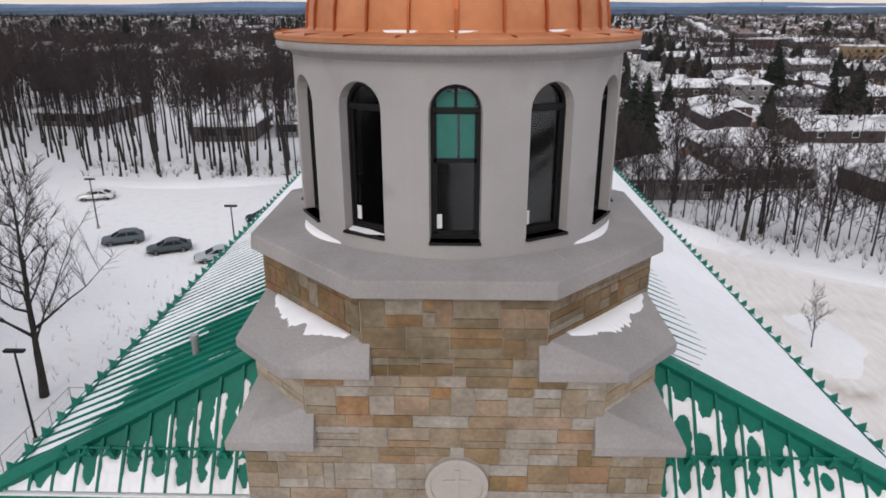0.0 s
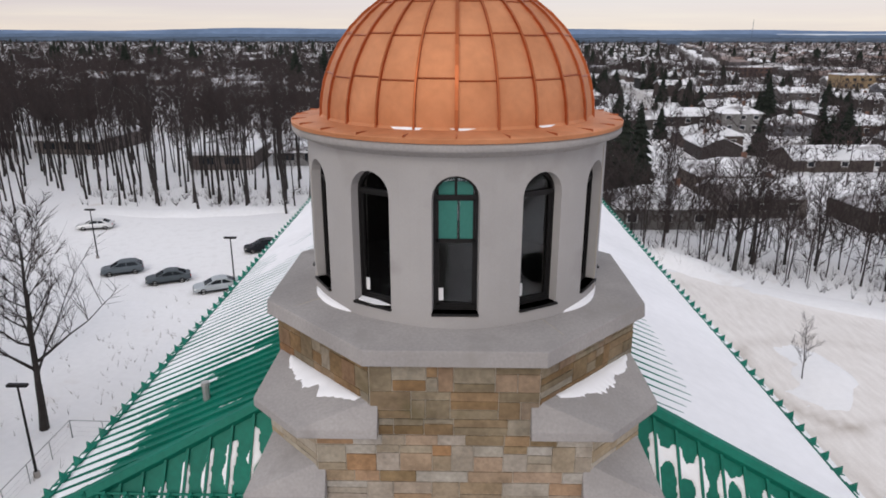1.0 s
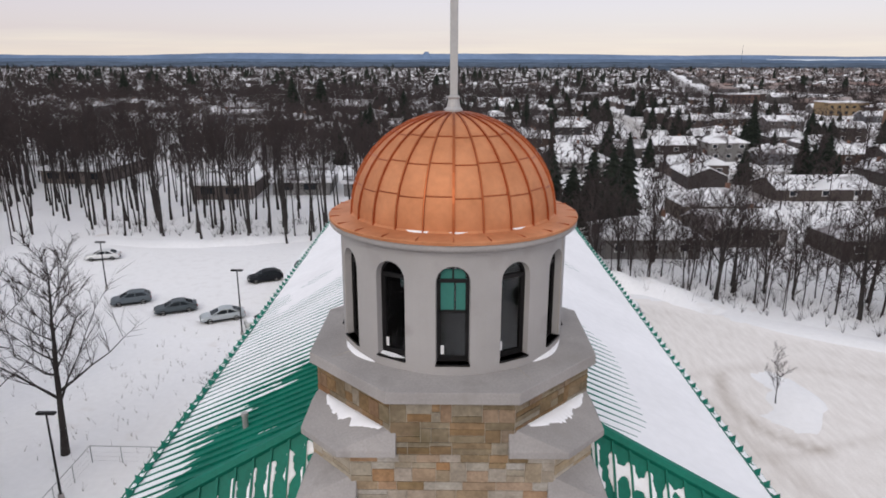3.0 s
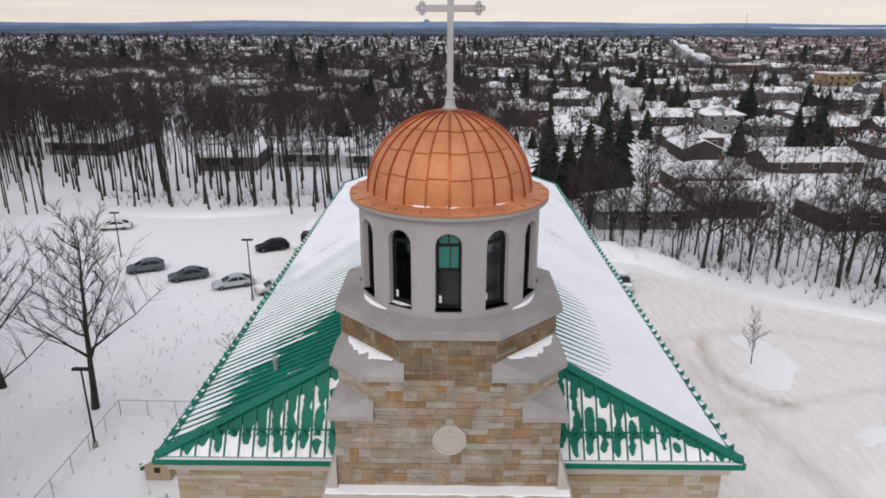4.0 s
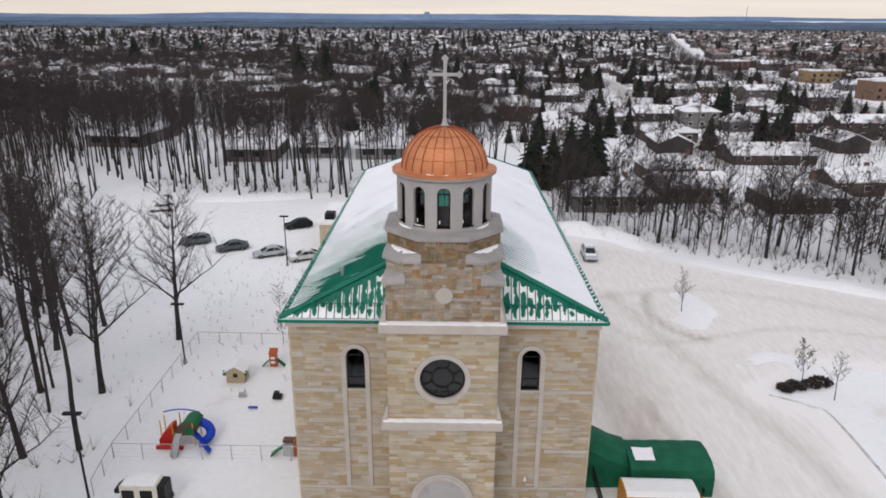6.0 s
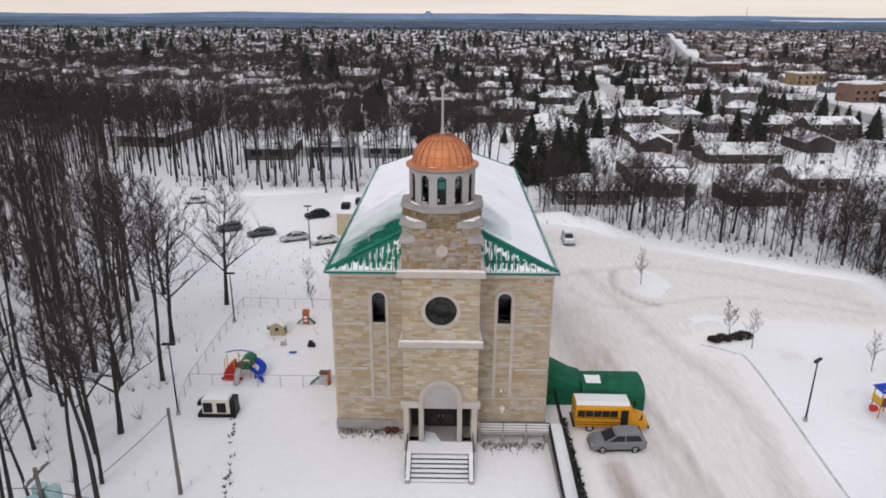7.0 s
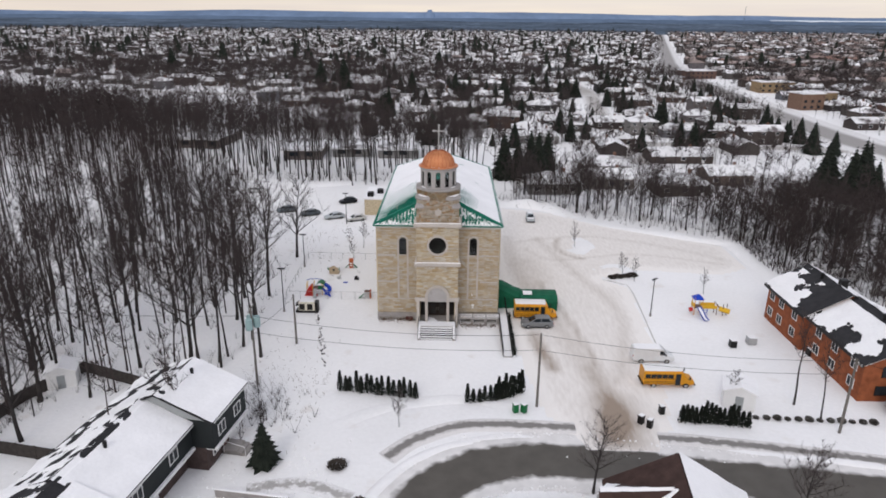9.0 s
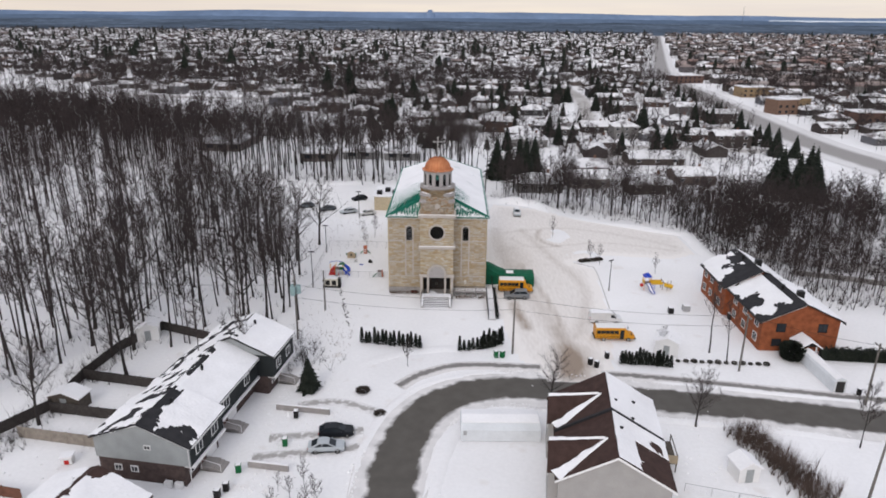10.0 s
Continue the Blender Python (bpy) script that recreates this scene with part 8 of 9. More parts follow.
for x, y, w, lab in ((42.6, -7.8, 0.45, "dark metal litter bin in snow"), (45.7, -6.7, 0.6, "grey utility box in snow"), (52.6, -10, 0.5, "dark litter bin near the brick house")):
    b = thing("litter_bin", lab, "bin", pose(x, y, 0))
    part("body", bevelled(Soup().box(-w, w, -w, w, -0.05, 1.0), "body", BLACK_METAL if w < 0.55 else FENCE_M, 0.05, 1), None, b)
    part("snow_cover", bevelled(Soup().box(-w * 0.9, w * 0.9, -w * 0.9, w * 0.9, 1.0, 1.1), "snow", SNOW, 0.03, 1), None, b)

# ---- poles, lamps, wires ----
POLE = mat("pole_wood", (0.17, 0.155, 0.14), 0.9, var=0.25, big=1, fine=12, bump=0.3)


def lamp_post(x, y, h, label, arm=0.6, rz=0):
    t = thing("street_lamp", label, "street lamp", pose(x, y, 0, 0, 0, rz), "lamp posts")
    part("pole", Soup().tube((0, 0, -0.1), (0, 0, h), 0.09, 0.06, 8), BLACK_METAL, t)
    part("base", Soup().tube((0, 0, -0.1), (0, 0, 0.35), 0.2, 0.18, 10), CONCRETE, t)
    for sx in (-1, 1):
        hd = part("lamp_head", bevelled(Soup().box(sx * arm * 0.5 - 0.3, sx * arm * 0.5 + 0.3, -0.16, 0.16, h - 0.05, h + 0.12), "head", BLACK_METAL, 0.03, 1), None, t)
    return t


def utility_pole(x, y, h, label, arms=1, lean=(0, 0)):
    t = thing("utility_pole", label, "utility pole", pose(x, y, 0), "utility poles")
    part("pole", Soup().tube((0, 0, -0.2), (lean[0], lean[1], h), 0.17, 0.11, 10), POLE, t)
    for k in range(arms):
        z = h - 0.5 - 0.9 * k
        part("cross_arm", Soup().box(-0.07, 0.07, -1.1, 1.1, z, z + 0.14), POLE, t)
        for y_ in (-0.95, -0.35, 0.35, 0.95):
            part("insulator", Soup().tube((0, y_, z + 0.14), (0, y_, z + 0.34), 0.05, 0.03, 8), WHITE, t)
    return t


lamp_post(-25.4, 21.9, 6.2, "dark double-headed lamp post by the play yard")
lamp_post(-24.4, 1.9, 7.2, "dark lamp post beside the generator")
lamp_post(-21.7, 48.9, 7.0, "dark lamp post in the car park")
lamp_post(-43, 63, 6.0, "dark lamp post in the far car park")
lamp_post(33.6, 2.2, 6.2, "dark lamp post on the snowy lawn", rz=40)
utility_pole(-20.0, -8.9, 7.6, "plain wooden pole beside the play yard", 0)
tp = utility_pole(-22.4, -20.3, 11.0, "wooden utility pole with three transformers", 1)
TEAL = plain("transformer_teal", (0.30, 0.42, 0.42), 0.5)
for a in (0.6, 2.2, 4.4):
    part("transformer", bevelled(Soup().tube((0.62 * math.cos(a), 0.62 * math.sin(a), 8.0), (0.62 * math.cos(a), 0.62 * math.sin(a), 9.4), 0.42, 0.42, 14), "transformer", TEAL, 0.03, 1), None, tp, "pale teal transformer can")
utility_pole(12.6, -24.2, 9.8, "tall wooden utility pole beside the drive", 0)
utility_pole(46.6, -28.6, 9.5, "wooden utility pole beside the street", 1)
utility_pole(60.5, -37.5, 9.5, "wooden utility pole beside the street", 1)
utility_pole(48.8, -58, 8.5, "leaning wooden pole in the snow", 0, (0.5, 0.2))


def wire(p, q, sag, name="overhead_wire"):
    p, q = Vector(p), Vector(q)
    s = Soup()
    side = (q - p).cross(Vector((0, 0, 1))).normalized() * 0.022
    for i in range(17):
        f = i / 16
        r = p.lerp(q, f) - Vector((0, 0, sag * 4 * f * (1 - f)))
        s.v += [tuple(r - side), tuple(r + side), tuple(r + Vector((0, 0, 0.035)))]
    s.f = [(3 * i + j, 3 * i + (j + 1) % 3, 3 * i + 3 + (j + 1) % 3, 3 * i + 3 + j) for i in range(16) for j in range(3)]
    solo(name, s, BLACK_METAL, "thin dark overhead cable between poles", "cable", group="overhead cables")


wire((-22.4, -20.3, 9.6), (12.6, -24.2, 9.6), 1.0)
wire((-22.4, -20.3, 7.4), (12.6, -24.2, 7.6), 0.9)
wire((12.6, -24.2, 9.6), (46.6, -28.6, 9.2), 0.9)
wire((12.6, -24.2, 7.6), (46.6, -28.6, 7.6), 0.9)
wire((46.6, -28.6, 9.2), (60.5, -37.5, 9.2), 0.4)
wire((-22.4, -20.3, 9.6), (-95, -12, 9.6), 1.6)
wire((-20, -8.9, 7.2), (-22.4, -20.3, 7.6), 0.3)


g = random.Random(61)
tf = Soup()
for i in range(34):
    f = g.random()
    x, y = -19.1 + 4.5 * f + g.gauss(0, 0.18), 1.4 - 17.3 * f
    for k in range(5):
        v = Vector((g.uniform(-0.3, 0.3), g.uniform(-0.3, 0.3), g.uniform(0.1, 0.4)))
        tf.add([(x - 0.05, y, -0.05), (x + 0.05, y + 0.04, -0.05), (x + v.x, y + v.y, v.z)], [(0, 1, 2)])
solo("dark_tufts", tf, TWIG, "line of dark frozen tufts across the snow", "tufts", kind="stuff")


# ---- hedges and shrubs ----
def shrub_mesh(seed, r, h, n, leaf=0.16, pointed=True, material=None):
    g_ = random.Random(seed)
    s = Soup()
    for i in range(n):
        f = g_.random() ** 0.8
        rr = r * ((1 - f) ** 0.85 if pointed else math.sqrt(max(0.02, 1 - (2 * f - 1) ** 2))) * g_.uniform(0.55, 1.05)
        a = g_.uniform(0, 6.283)
        c = Vector((rr * math.cos(a), rr * math.sin(a), h * f))
        out = Vector((math.cos(a), math.sin(a), g_.uniform(0.2, 1.2))).normalized()
        w = out.orthogonal().normalized()
        w.rotate(Matrix.Rotation(g_.uniform(0, 6.28), 3, out))
        s.add([tuple(c - w * leaf * 0.6), tuple(c + w * leaf * 0.6), tuple(c + out * leaf * 1.5)], [(0, 1, 2)])
    s.tube((0, 0, -0.1), (0, 0, h * 0.8), r * 0.45, 0.03, 7)
    return s.mesh("foliage", material or NEEDLE)


CEDARS = [shrub_mesh(i, 0.40, 2.5, 420, 0.15) for i in range(3)]
ROUNDS = [shrub_mesh(i + 9, 1.0, 1.7, 900, 0.24, False) for i in range(2)]
DUSTED = [shrub_mesh(i + 19, 1.0, 1.3, 500, 0.24, False, mat("dusted_shrub", (0.15, 0.14, 0.13), 0.95, var=0.4, bump=0)) for i in range(2)]
LOW = shrub_mesh(29, 1.5, 0.9, 420, 0.3, False, mat("brown_brush", (0.07, 0.058, 0.05), 0.95, var=0.35, bump=0))
g = random.Random(21)


def cedar_row(p, q, n, sc, label, group):
    for i in range(n):
        f = i / (n - 1)
        k = g.randrange(3)
        solo("cedar_shrub", CEDARS[k], None, label, "shrub", pose(p[0] + (q[0] - p[0]) * f + g.uniform(-0.1, 0.1), p[1] + (q[1] - p[1]) * f + g.uniform(-0.15, 0.15), -0.05, 0, 0, g.uniform(0, 360)) @ Matrix.Diagonal((sc, sc, sc * g.uniform(0.75, 1.2), 1)), group)


cedar_row((-11.7, -21.2), (-2.2, -22.8), 15, 0.95, "dark pointed cedar shrub in a hedge row", "cedar hedge before the church")
cedar_row((4.3, -23.6), (7.6, -23.2), 6, 0.9, "dark pointed cedar shrub in a hedge row", "cedar hedge before the church")
cedar_row((8.0, -22.9), (11.1, -20.9), 7, 1.1, "dark pointed cedar shrub in a hedge row", "cedar hedge before the church")
cedar_row((29.2, -26.8), (36.4, -27.6), 15, 1.0, "dark dense cedar shrub in a hedge row", "cedar hedge by the street")
for i in range(12):
    f = i / 11
    solo("round_shrub", DUSTED[i % 2], None, "small round snow-dusted shrub in a row", "shrub", pose(38.2 + 13.4 * f, -26.0 - 0.7 * f, -0.1, 0, 0, 50 * i) @ Matrix.Scale(0.32 + 0.06 * (i % 3), 4), "small round shrubs")
for x, y, sc, lab in ((56.2, -24.8, 1.7, "large dark round shrub beside the brick house"), (-9.6, -36.2, 0.62, "dark shrub beside a garden wall"), (-6.6, -41.8, 0.5, "dark shrub by the street corner"), (31.2, 18.2, 0.5, "low dark shrub on the snowy island"), (32.4, 18.6, 0.55, "low dark shrub on the snowy island"), (33.9, 18.9, 0.5, "low dark shrub on the snowy island"), (35.0, 19.3, 0.6, "low dark shrub on the snowy island")):
    solo("round_shrub", ROUNDS[0] if sc > 0.7 else LOW, None, lab, "shrub", pose(x, y, -0.1, 0, 0, x * 40) @ Matrix.Scale(sc, 4))
lh = Soup()
for i in range(2600):
    f = g.random()
    x, y, z = 61.5 + 16 * f, -24.2 - 1.2 * f + g.uniform(-0.9, 0.9), g.uniform(0, 1.9)
    o = Vector((g.uniform(-1, 1), g.uniform(-1, 1), g.uniform(0, 1.4))).normalized() * 0.35
    w = o.orthogonal().normalized() * 0.14
    lh.add([(x - w.x, y - w.y, z - w.z), (x + w.x, y + w.y, z + w.z), (x + o.x, y + o.y, z + o.z)], [(0, 1, 2)])
lh.add([(61, -24.8, -0.1), (78, -26, -0.1), (78, -24.8, -0.1), (61, -23.6, -0.1), (61, -24.6, 1.6), (78, -25.8, 1.6), (78, -25, 1.6), (61, -23.8, 1.6)], [(4, 5, 6, 7), (0, 1, 5, 4), (1, 2, 6, 5), (2, 3, 7, 6), (3, 0, 4, 7)])
solo("tall_hedge", lh, NEEDLE, "tall dark clipped evergreen hedge beside the brick house", "hedge")
bb = Soup()
for i in range(420):
    f = g.random()
    x0, y0 = 40.3 + 4.2 * f + g.gauss(0, 1.2), -44.2 - 13.5 * f + g.gauss(0, 0.7)
    for k in range(12):
        v = Vector((g.uniform(-0.6, 0.6), g.uniform(-0.6, 0.6), g.uniform(0.9, 1.8))) * g.uniform(0.9, 1.9)
        w = Vector((g.uniform(-1, 1), g.uniform(-1, 1), 0)).normalized() * 0.022
        bb.add([(x0 - w.x, y0 - w.y, -0.05), (x0 + w.x, y0 + w.y, -0.05), (x0 + v.x, y0 + v.y, v.z)], [(0, 1, 2)])
solo("bare_hedge", bb, mat("hedge_twigs", (0.13, 0.095, 0.08), 0.95, var=0.3, bump=0), "wild leafless brown hedge across the garden", "hedge", kind="stuff")
for x, y, c, lab in ((-22.8, -58.6, BLACK_METAL, "black wheeled bin beside a town house"), (-22.2, -57.4, BLACK_METAL, "black wheeled bin beside a town house"), (-21.8, -54.2, COL["green"], "green wheeled bin beside a town house"), (-17.6, -42.9, BLACK_METAL, "black wheeled bin beside a town house"), (24.3, -27.4, BLACK_METAL, "black wheeled bin by the drive"), (25.1, -28.2, BLACK_METAL, "black wheeled bin by the drive"), (27.3, -25.3, BLACK_METAL, "black wheeled bin by the drive"), (9.9, -25.5, COL["green"], "green wheeled bin by the pavement"), (10.9, -25.5, COL["green"], "green wheeled bin by the pavement"), (-17.6, -49, COL["green"], "green wheeled bin by the town house"), (61, -35, BLACK_METAL, "black wheeled bin by the street")):
    b = thing("wheeled_bin", lab, "bin", pose(x, y, 0, 0, 0, x * 20), "wheeled bins")
    part("body", bevelled(Soup().prism([(-0.3, -0.32), (0.3, -0.32), (0.3, 0.32), (-0.3, 0.32)], 0.0, 1.0), "body", c, 0.04, 1), None, b)
    part("lid", bevelled(Soup().box(-0.34, 0.34, -0.36, 0.38, 1.0, 1.08), "lid", c, 0.03, 1), None, b)
    part("snow_cover", bevelled(Soup().box(-0.28, 0.28, -0.3, 0.3, 1.08, 1.15), "snow", SNOW, 0.03, 1), None, b)
hyd = thing("fire_hydrant", "small red fire hydrant in a snowbank", "hydrant", pose(11.5, -41.8, 0))
part("barrel", Soup().lathe([(0.14, 0), (0.14, 0.1), (0.1, 0.12), (0.1, 0.6), (0.13, 0.62), (0.12, 0.72), (0.05, 0.82), (0.01, 0.84)], 12), COL["red"], hyd, smooth=True)
part("nozzle", Soup().tube((-0.2, 0, 0.48), (0.2, 0, 0.48), 0.06, 0.06, 8), COL["red"], hyd)


# ---- houses round the street ----
def snow_sheet(p00, p10, p11, p01, th, amp, seed, nu=36, nv=24, scale=0.6, bias=None):
    """Snow over a roof plane with corners p00 (low) p10 p11 (high) p01; bare where it thins out."""
    a, b, c, d = (Vector(p) for p in (p00, p10, p11, p01))
    nn = (b - a).cross(d - a).normalized()
    if nn.z < 0:
        nn = -nn

    def pt(u, v):
        p = a.lerp(b, u).lerp(d.lerp(c, u), v)
        t = th + amp * noise.noise((p.x * scale + seed, p.y * scale, p.z * scale)) + amp * 0.3 * noise.noise((p.x * 3, p.y * 3, seed))
        if bias:
            t += bias(u, v)
        t = min(t, 0.16)
        return tuple(p + nn * (t if t > 0.01 else -0.25))
    return sheet(pt, nu, nv)


def gable_roof_part(parent, x0, x1, y0, y1, ze, zr, material, name="roof", over=0.35):
    """A gable roof, ridge along y."""
    xm = (x0 + x1) / 2
    k = (zr - ze) / (xm - x0)
    a, b, za = x0 - over, x1 + over, ze - k * over
    ya, yb = y0 - over, y1 + over
    v = [(a, ya, za), (xm, ya, zr), (b, ya, za), (a, yb, za), (xm, yb, zr), (b, yb, za)]
    v += [(x, y, z + 0.16) for x, y, z in v]
    r = part(name, Soup().add(v, [(6, 7, 10, 9), (7, 8, 11, 10), (0, 1, 7, 6), (1, 2, 8, 7), (3, 9, 10, 4), (4, 10, 11, 5), (0, 6, 9, 3), (2, 5, 11, 8), (1, 0, 3, 4), (2, 1, 4, 5)]), material, parent)
    return r, (a, xm, b, ya, yb, za + 0.17, zr + 0.17)


def house_window(parent, m, w, h, frame=None):
    win = part("window", band([(-w / 2, 0), (-w / 2, h), (w / 2, h), (w / 2, 0)], [(-w / 2 + 0.09, 0.09), (-w / 2 + 0.09, h - 0.09), (w / 2 - 0.09, h - 0.09), (w / 2 - 0.09, 0.09)], 0.12), frame or WHITE, parent, m=m)
    part("pane", Soup().box(-w / 2 + 0.08, w / 2 - 0.08, 0.03, 0.07, 0.08, h - 0.08), DARK_PANE, win)
    part("glazing_bar", Soup().box(-0.03, 0.03, 0.0, 0.05, 0.08, h - 0.08), frame or WHITE, win)
    return win


SIDING_D = mat("charcoal_siding", (0.022, 0.026, 0.027), 0.7, var=0.15, big=0.8, fine=8, bump=0.1)
SIDING_G = mat("grey_siding", (0.32, 0.335, 0.335), 0.7, var=0.08, big=0.7, fine=8, bump=0.08)
SIDING_B = mat("beige_siding", (0.35, 0.335, 0.32), 0.7, var=0.07, big=0.7, fine=8, bump=0.08)
BRICK_D = mat("dark_brick", (0.085, 0.06, 0.055), 0.9, var=0.25, big=2, fine=14, bump=0.3)
BRICK_O = mat("orange_brick", (0.25, 0.072, 0.03), 0.85, var=0.2, big=1.2, fine=14, bump=0.3, col2=(0.33, 0.105, 0.045))
E_POSE = pose(0, 0, 0, 0, 0, 90)
W_POSE = pose(0, 0, 0, 0, 0, -90)

for n_, (x0, x1, y0, y1, ze, zr, lab) in enumerate(((-11.7, 0, 0, 7.6, 5.4, 7.7, "end town house with grey siding and patchy snowy roof"), (-11.2, -1.1, 7.65, 20.0, 5.45, 7.75, "middle town house with charcoal siding and snowy roof"), (-10.2, 1.2, 20.05, 27.4, 6.0, 8.4, "taller end town house with charcoal siding and snowy roof"))):
    t = thing("town_house", lab, "town house", pose(-26.0, -57.0, 0, 0, 0, -8.5), "row of town houses")
    part("ground_floor_wall", Soup().box(x0 + 0.3, x1 - 0.9, y0 + 0.02, y1 - 0.02, -0.1, 2.7), BRICK_D, t)
    wall = Soup().box(x0, x1, y0, y1, 2.7, ze)
    part("upper_wall", wall, SIDING_D if n_ else SIDING_G, t)
    xm = (x0 + x1) / 2
    part("street_cladding", Soup().box(x1 - 0.02, x1 + 0.06, y0 + 0.05, y1 - 0.05, 2.7, ze), SIDING_D, t, "charcoal lap siding")
    for yy in (y0, y1):
        part("gable_wall", Soup().add([(x0, yy - 0.05, ze), (x1, yy - 0.05, ze), (xm, yy - 0.05, zr), (x0, yy + 0.05, ze), (x1, yy + 0.05, ze), (xm, yy + 0.05, zr)], [(0, 1, 2), (5, 4, 3), (0, 3, 4, 1), (1, 4, 5, 2), (2, 5, 3, 0)]), SIDING_G, t)
    r, (a, xm, b, ya, yb, za, zb) = gable_roof_part(t, x0, x1, y0, y1, ze, zr, SHINGLE_D)
    part("roof_snow", snow_sheet((b, ya, za), (b, yb, za), (xm, yb, zb), (xm, ya, zb), 0.10, 0.14 if n_ == 0 else 0.06, n_ * 7.3, bias=lambda u, v: (0.02 - 0.4 * max(0, 0.45 - u) - 0.15 * (v > 0.8) if n_ == 0 else 0.02 - 0.1 * (v > 0.9))), SNOW, r, "melting snow with bare dark patches")
    part("roof_snow", snow_sheet((a, ya, za), (a, yb, za), (xm, yb, zb), (xm, ya, zb), 0.045, 0.2, 3 + n_ * 5.1, scale=0.75), SNOW, r)
    part("trim_band", Soup().box(x1 - 0.9, x1 + 0.35, y0 + 0.1, y1 - 0.1, 2.5, 2.72), WHITE, t, "white canopy band over the ground floor")
    part("band_snow", Soup().box(x1 + 0.07, x1 + 0.33, y0 + 0.1, y1 - 0.1, 2.72, 2.8), SNOW, t)
    part("gutter", Soup().box(x1 + 0.28, x1 + 0.42, y0, y1, ze - 0.2, ze - 0.05), WHITE, t)
    for f in (0.25, 0.72):
        house_window(t, pose(x1 + 0.12, y0 + (y1 - y0) * f, 3.5, 0, 0, 90), 1.5, 1.35)
    part("garage_door", bevelled(Soup().box(x1 - 0.92, x1 - 0.84, y0 + 4.7, y0 + 7.1, 0, 2.2), "door", WHITE, 0.02, 1), None, t)
    d = part("door", bevelled(Soup().box(x1 - 0.92, x1 - 0.84, y0 + 3.4, y0 + 4.4, 0.2, 2.3), "door", plain("brown_door_%d" % n_, (0.12, 0.06, 0.05), 0.5), 0.02, 1), None, t)
    part("door_handle", Soup().tube((x1 - 0.8, y0 + 3.55, 1.2), (x1 - 0.8, y0 + 3.7, 1.2), 0.03, 0.03, 6), CHROME, d)
    house_window(t, pose(x1 - 0.82, y0 + 1.8, 0.9, 0, 0, 90), 1.2, 1.1)
    part("roof_vent", Soup().tube((xm + 1.2, y0 + 5, zr - 0.5), (xm + 1.2, y0 + 5, zr + 0.35), 0.16, 0.2, 8), BLACK_METAL, r)
    for i in range(3):
        part("porch_step", Soup().box(x1 - 0.8, x1 + 1.9 - 0.5 * i, y0 + 2.9, y0 + 4.8, -0.1, 0.2 + 0.18 * i), CONCRETE, t)
    part("porch_rail", Soup().tube((x1 + 1.8, y0 + 2.9, 0), (x1 + 1.8, y0 + 2.9, 1.1), 0.04, 0.04, 6).tube((x1 + 1.8, y0 + 2.9, 1.1), (x1 - 0.6, y0 + 2.9, 1.6), 0.04, 0.04, 6).tube((x1 - 0.6, y0 + 2.9, 0.2), (x1 - 0.6, y0 + 2.9, 1.6), 0.04, 0.04, 6), WHITE, t)
    if n_ == 0:
        house_window(t, pose(xm + 0.8, y0 - 0.12, 4.4), 0.8, 0.6)
        for x in (xm - 3.2, xm - 1.2):
            house_window(t, pose(x, y0 - 0.1, 1.2), 0.9, 0.8)
        part("downpipe", Soup().tube((x1 - 0.1, y0 - 0.1, 0), (x1 - 0.1, y0 - 0.1, ze), 0.05, 0.05, 6), WHITE, t)
        for x in (xm + 3, xm + 4.3):
            part("heat_pump", bevelled(Soup().box(x - 0.45, x + 0.45, y0 - 0.6, y0 - 0.15, 0, 0.75), "unit", WHITE, 0.03, 1), None, t)
for x, y, ln in ((-17, -41.5, 7.5), (-18.5, -53.5, 5)):
    pw = thing("garden_wall", "low concrete retaining wall beside a drive", "wall", pose(x, y, 0, 0, 0, -8), "garden walls")
    part("wall", bevelled(Soup().box(-ln / 2, ln / 2, -0.15, 0.15, -0.1, 0.75), "wall", CONCRETE, 0.03, 1), None, pw)
    part("snow_cover", bevelled(Soup().box(-ln / 2, ln / 2, -0.14, 0.14, 0.75, 0.86), "snow", SNOW, 0.03, 1), None, pw)

# orange brick house
bh = thing("brick_house", "two-storey orange brick house with patchy snowy roof", "house", pose(52.4, -21.8, 0))
part("wall", Soup().box(0, 12.2, 0, 13.4, -0.1, 5.4), BRICK_O, bh, "orange brick wall")
part("rear_wall", Soup().box(-0.7, 10.6, 13.4, 24.5, -0.1, 5.6), BRICK_O, bh)
part("gable_wall", Soup().add([(0, 0, 5.4), (12.2, 0, 5.4), (6.1, 0, 8.1), (0, 0.2, 5.4), (12.2, 0.2, 5.4), (6.1, 0.2, 8.1)], [(0, 1, 2), (5, 4, 3), (0, 3, 4, 1), (1, 4, 5, 2), (2, 5, 3, 0)]), BRICK_O, bh)
part("gable_wall", Soup().add([(-0.7, 13.4, 5.6), (10.6, 13.4, 5.6), (4.95, 13.4, 8.5), (-0.7, 13.6, 5.6), (10.6, 13.6, 5.6), (4.95, 13.6, 8.5)], [(0, 1, 2), (5, 4, 3)]), BRICK_O, bh)
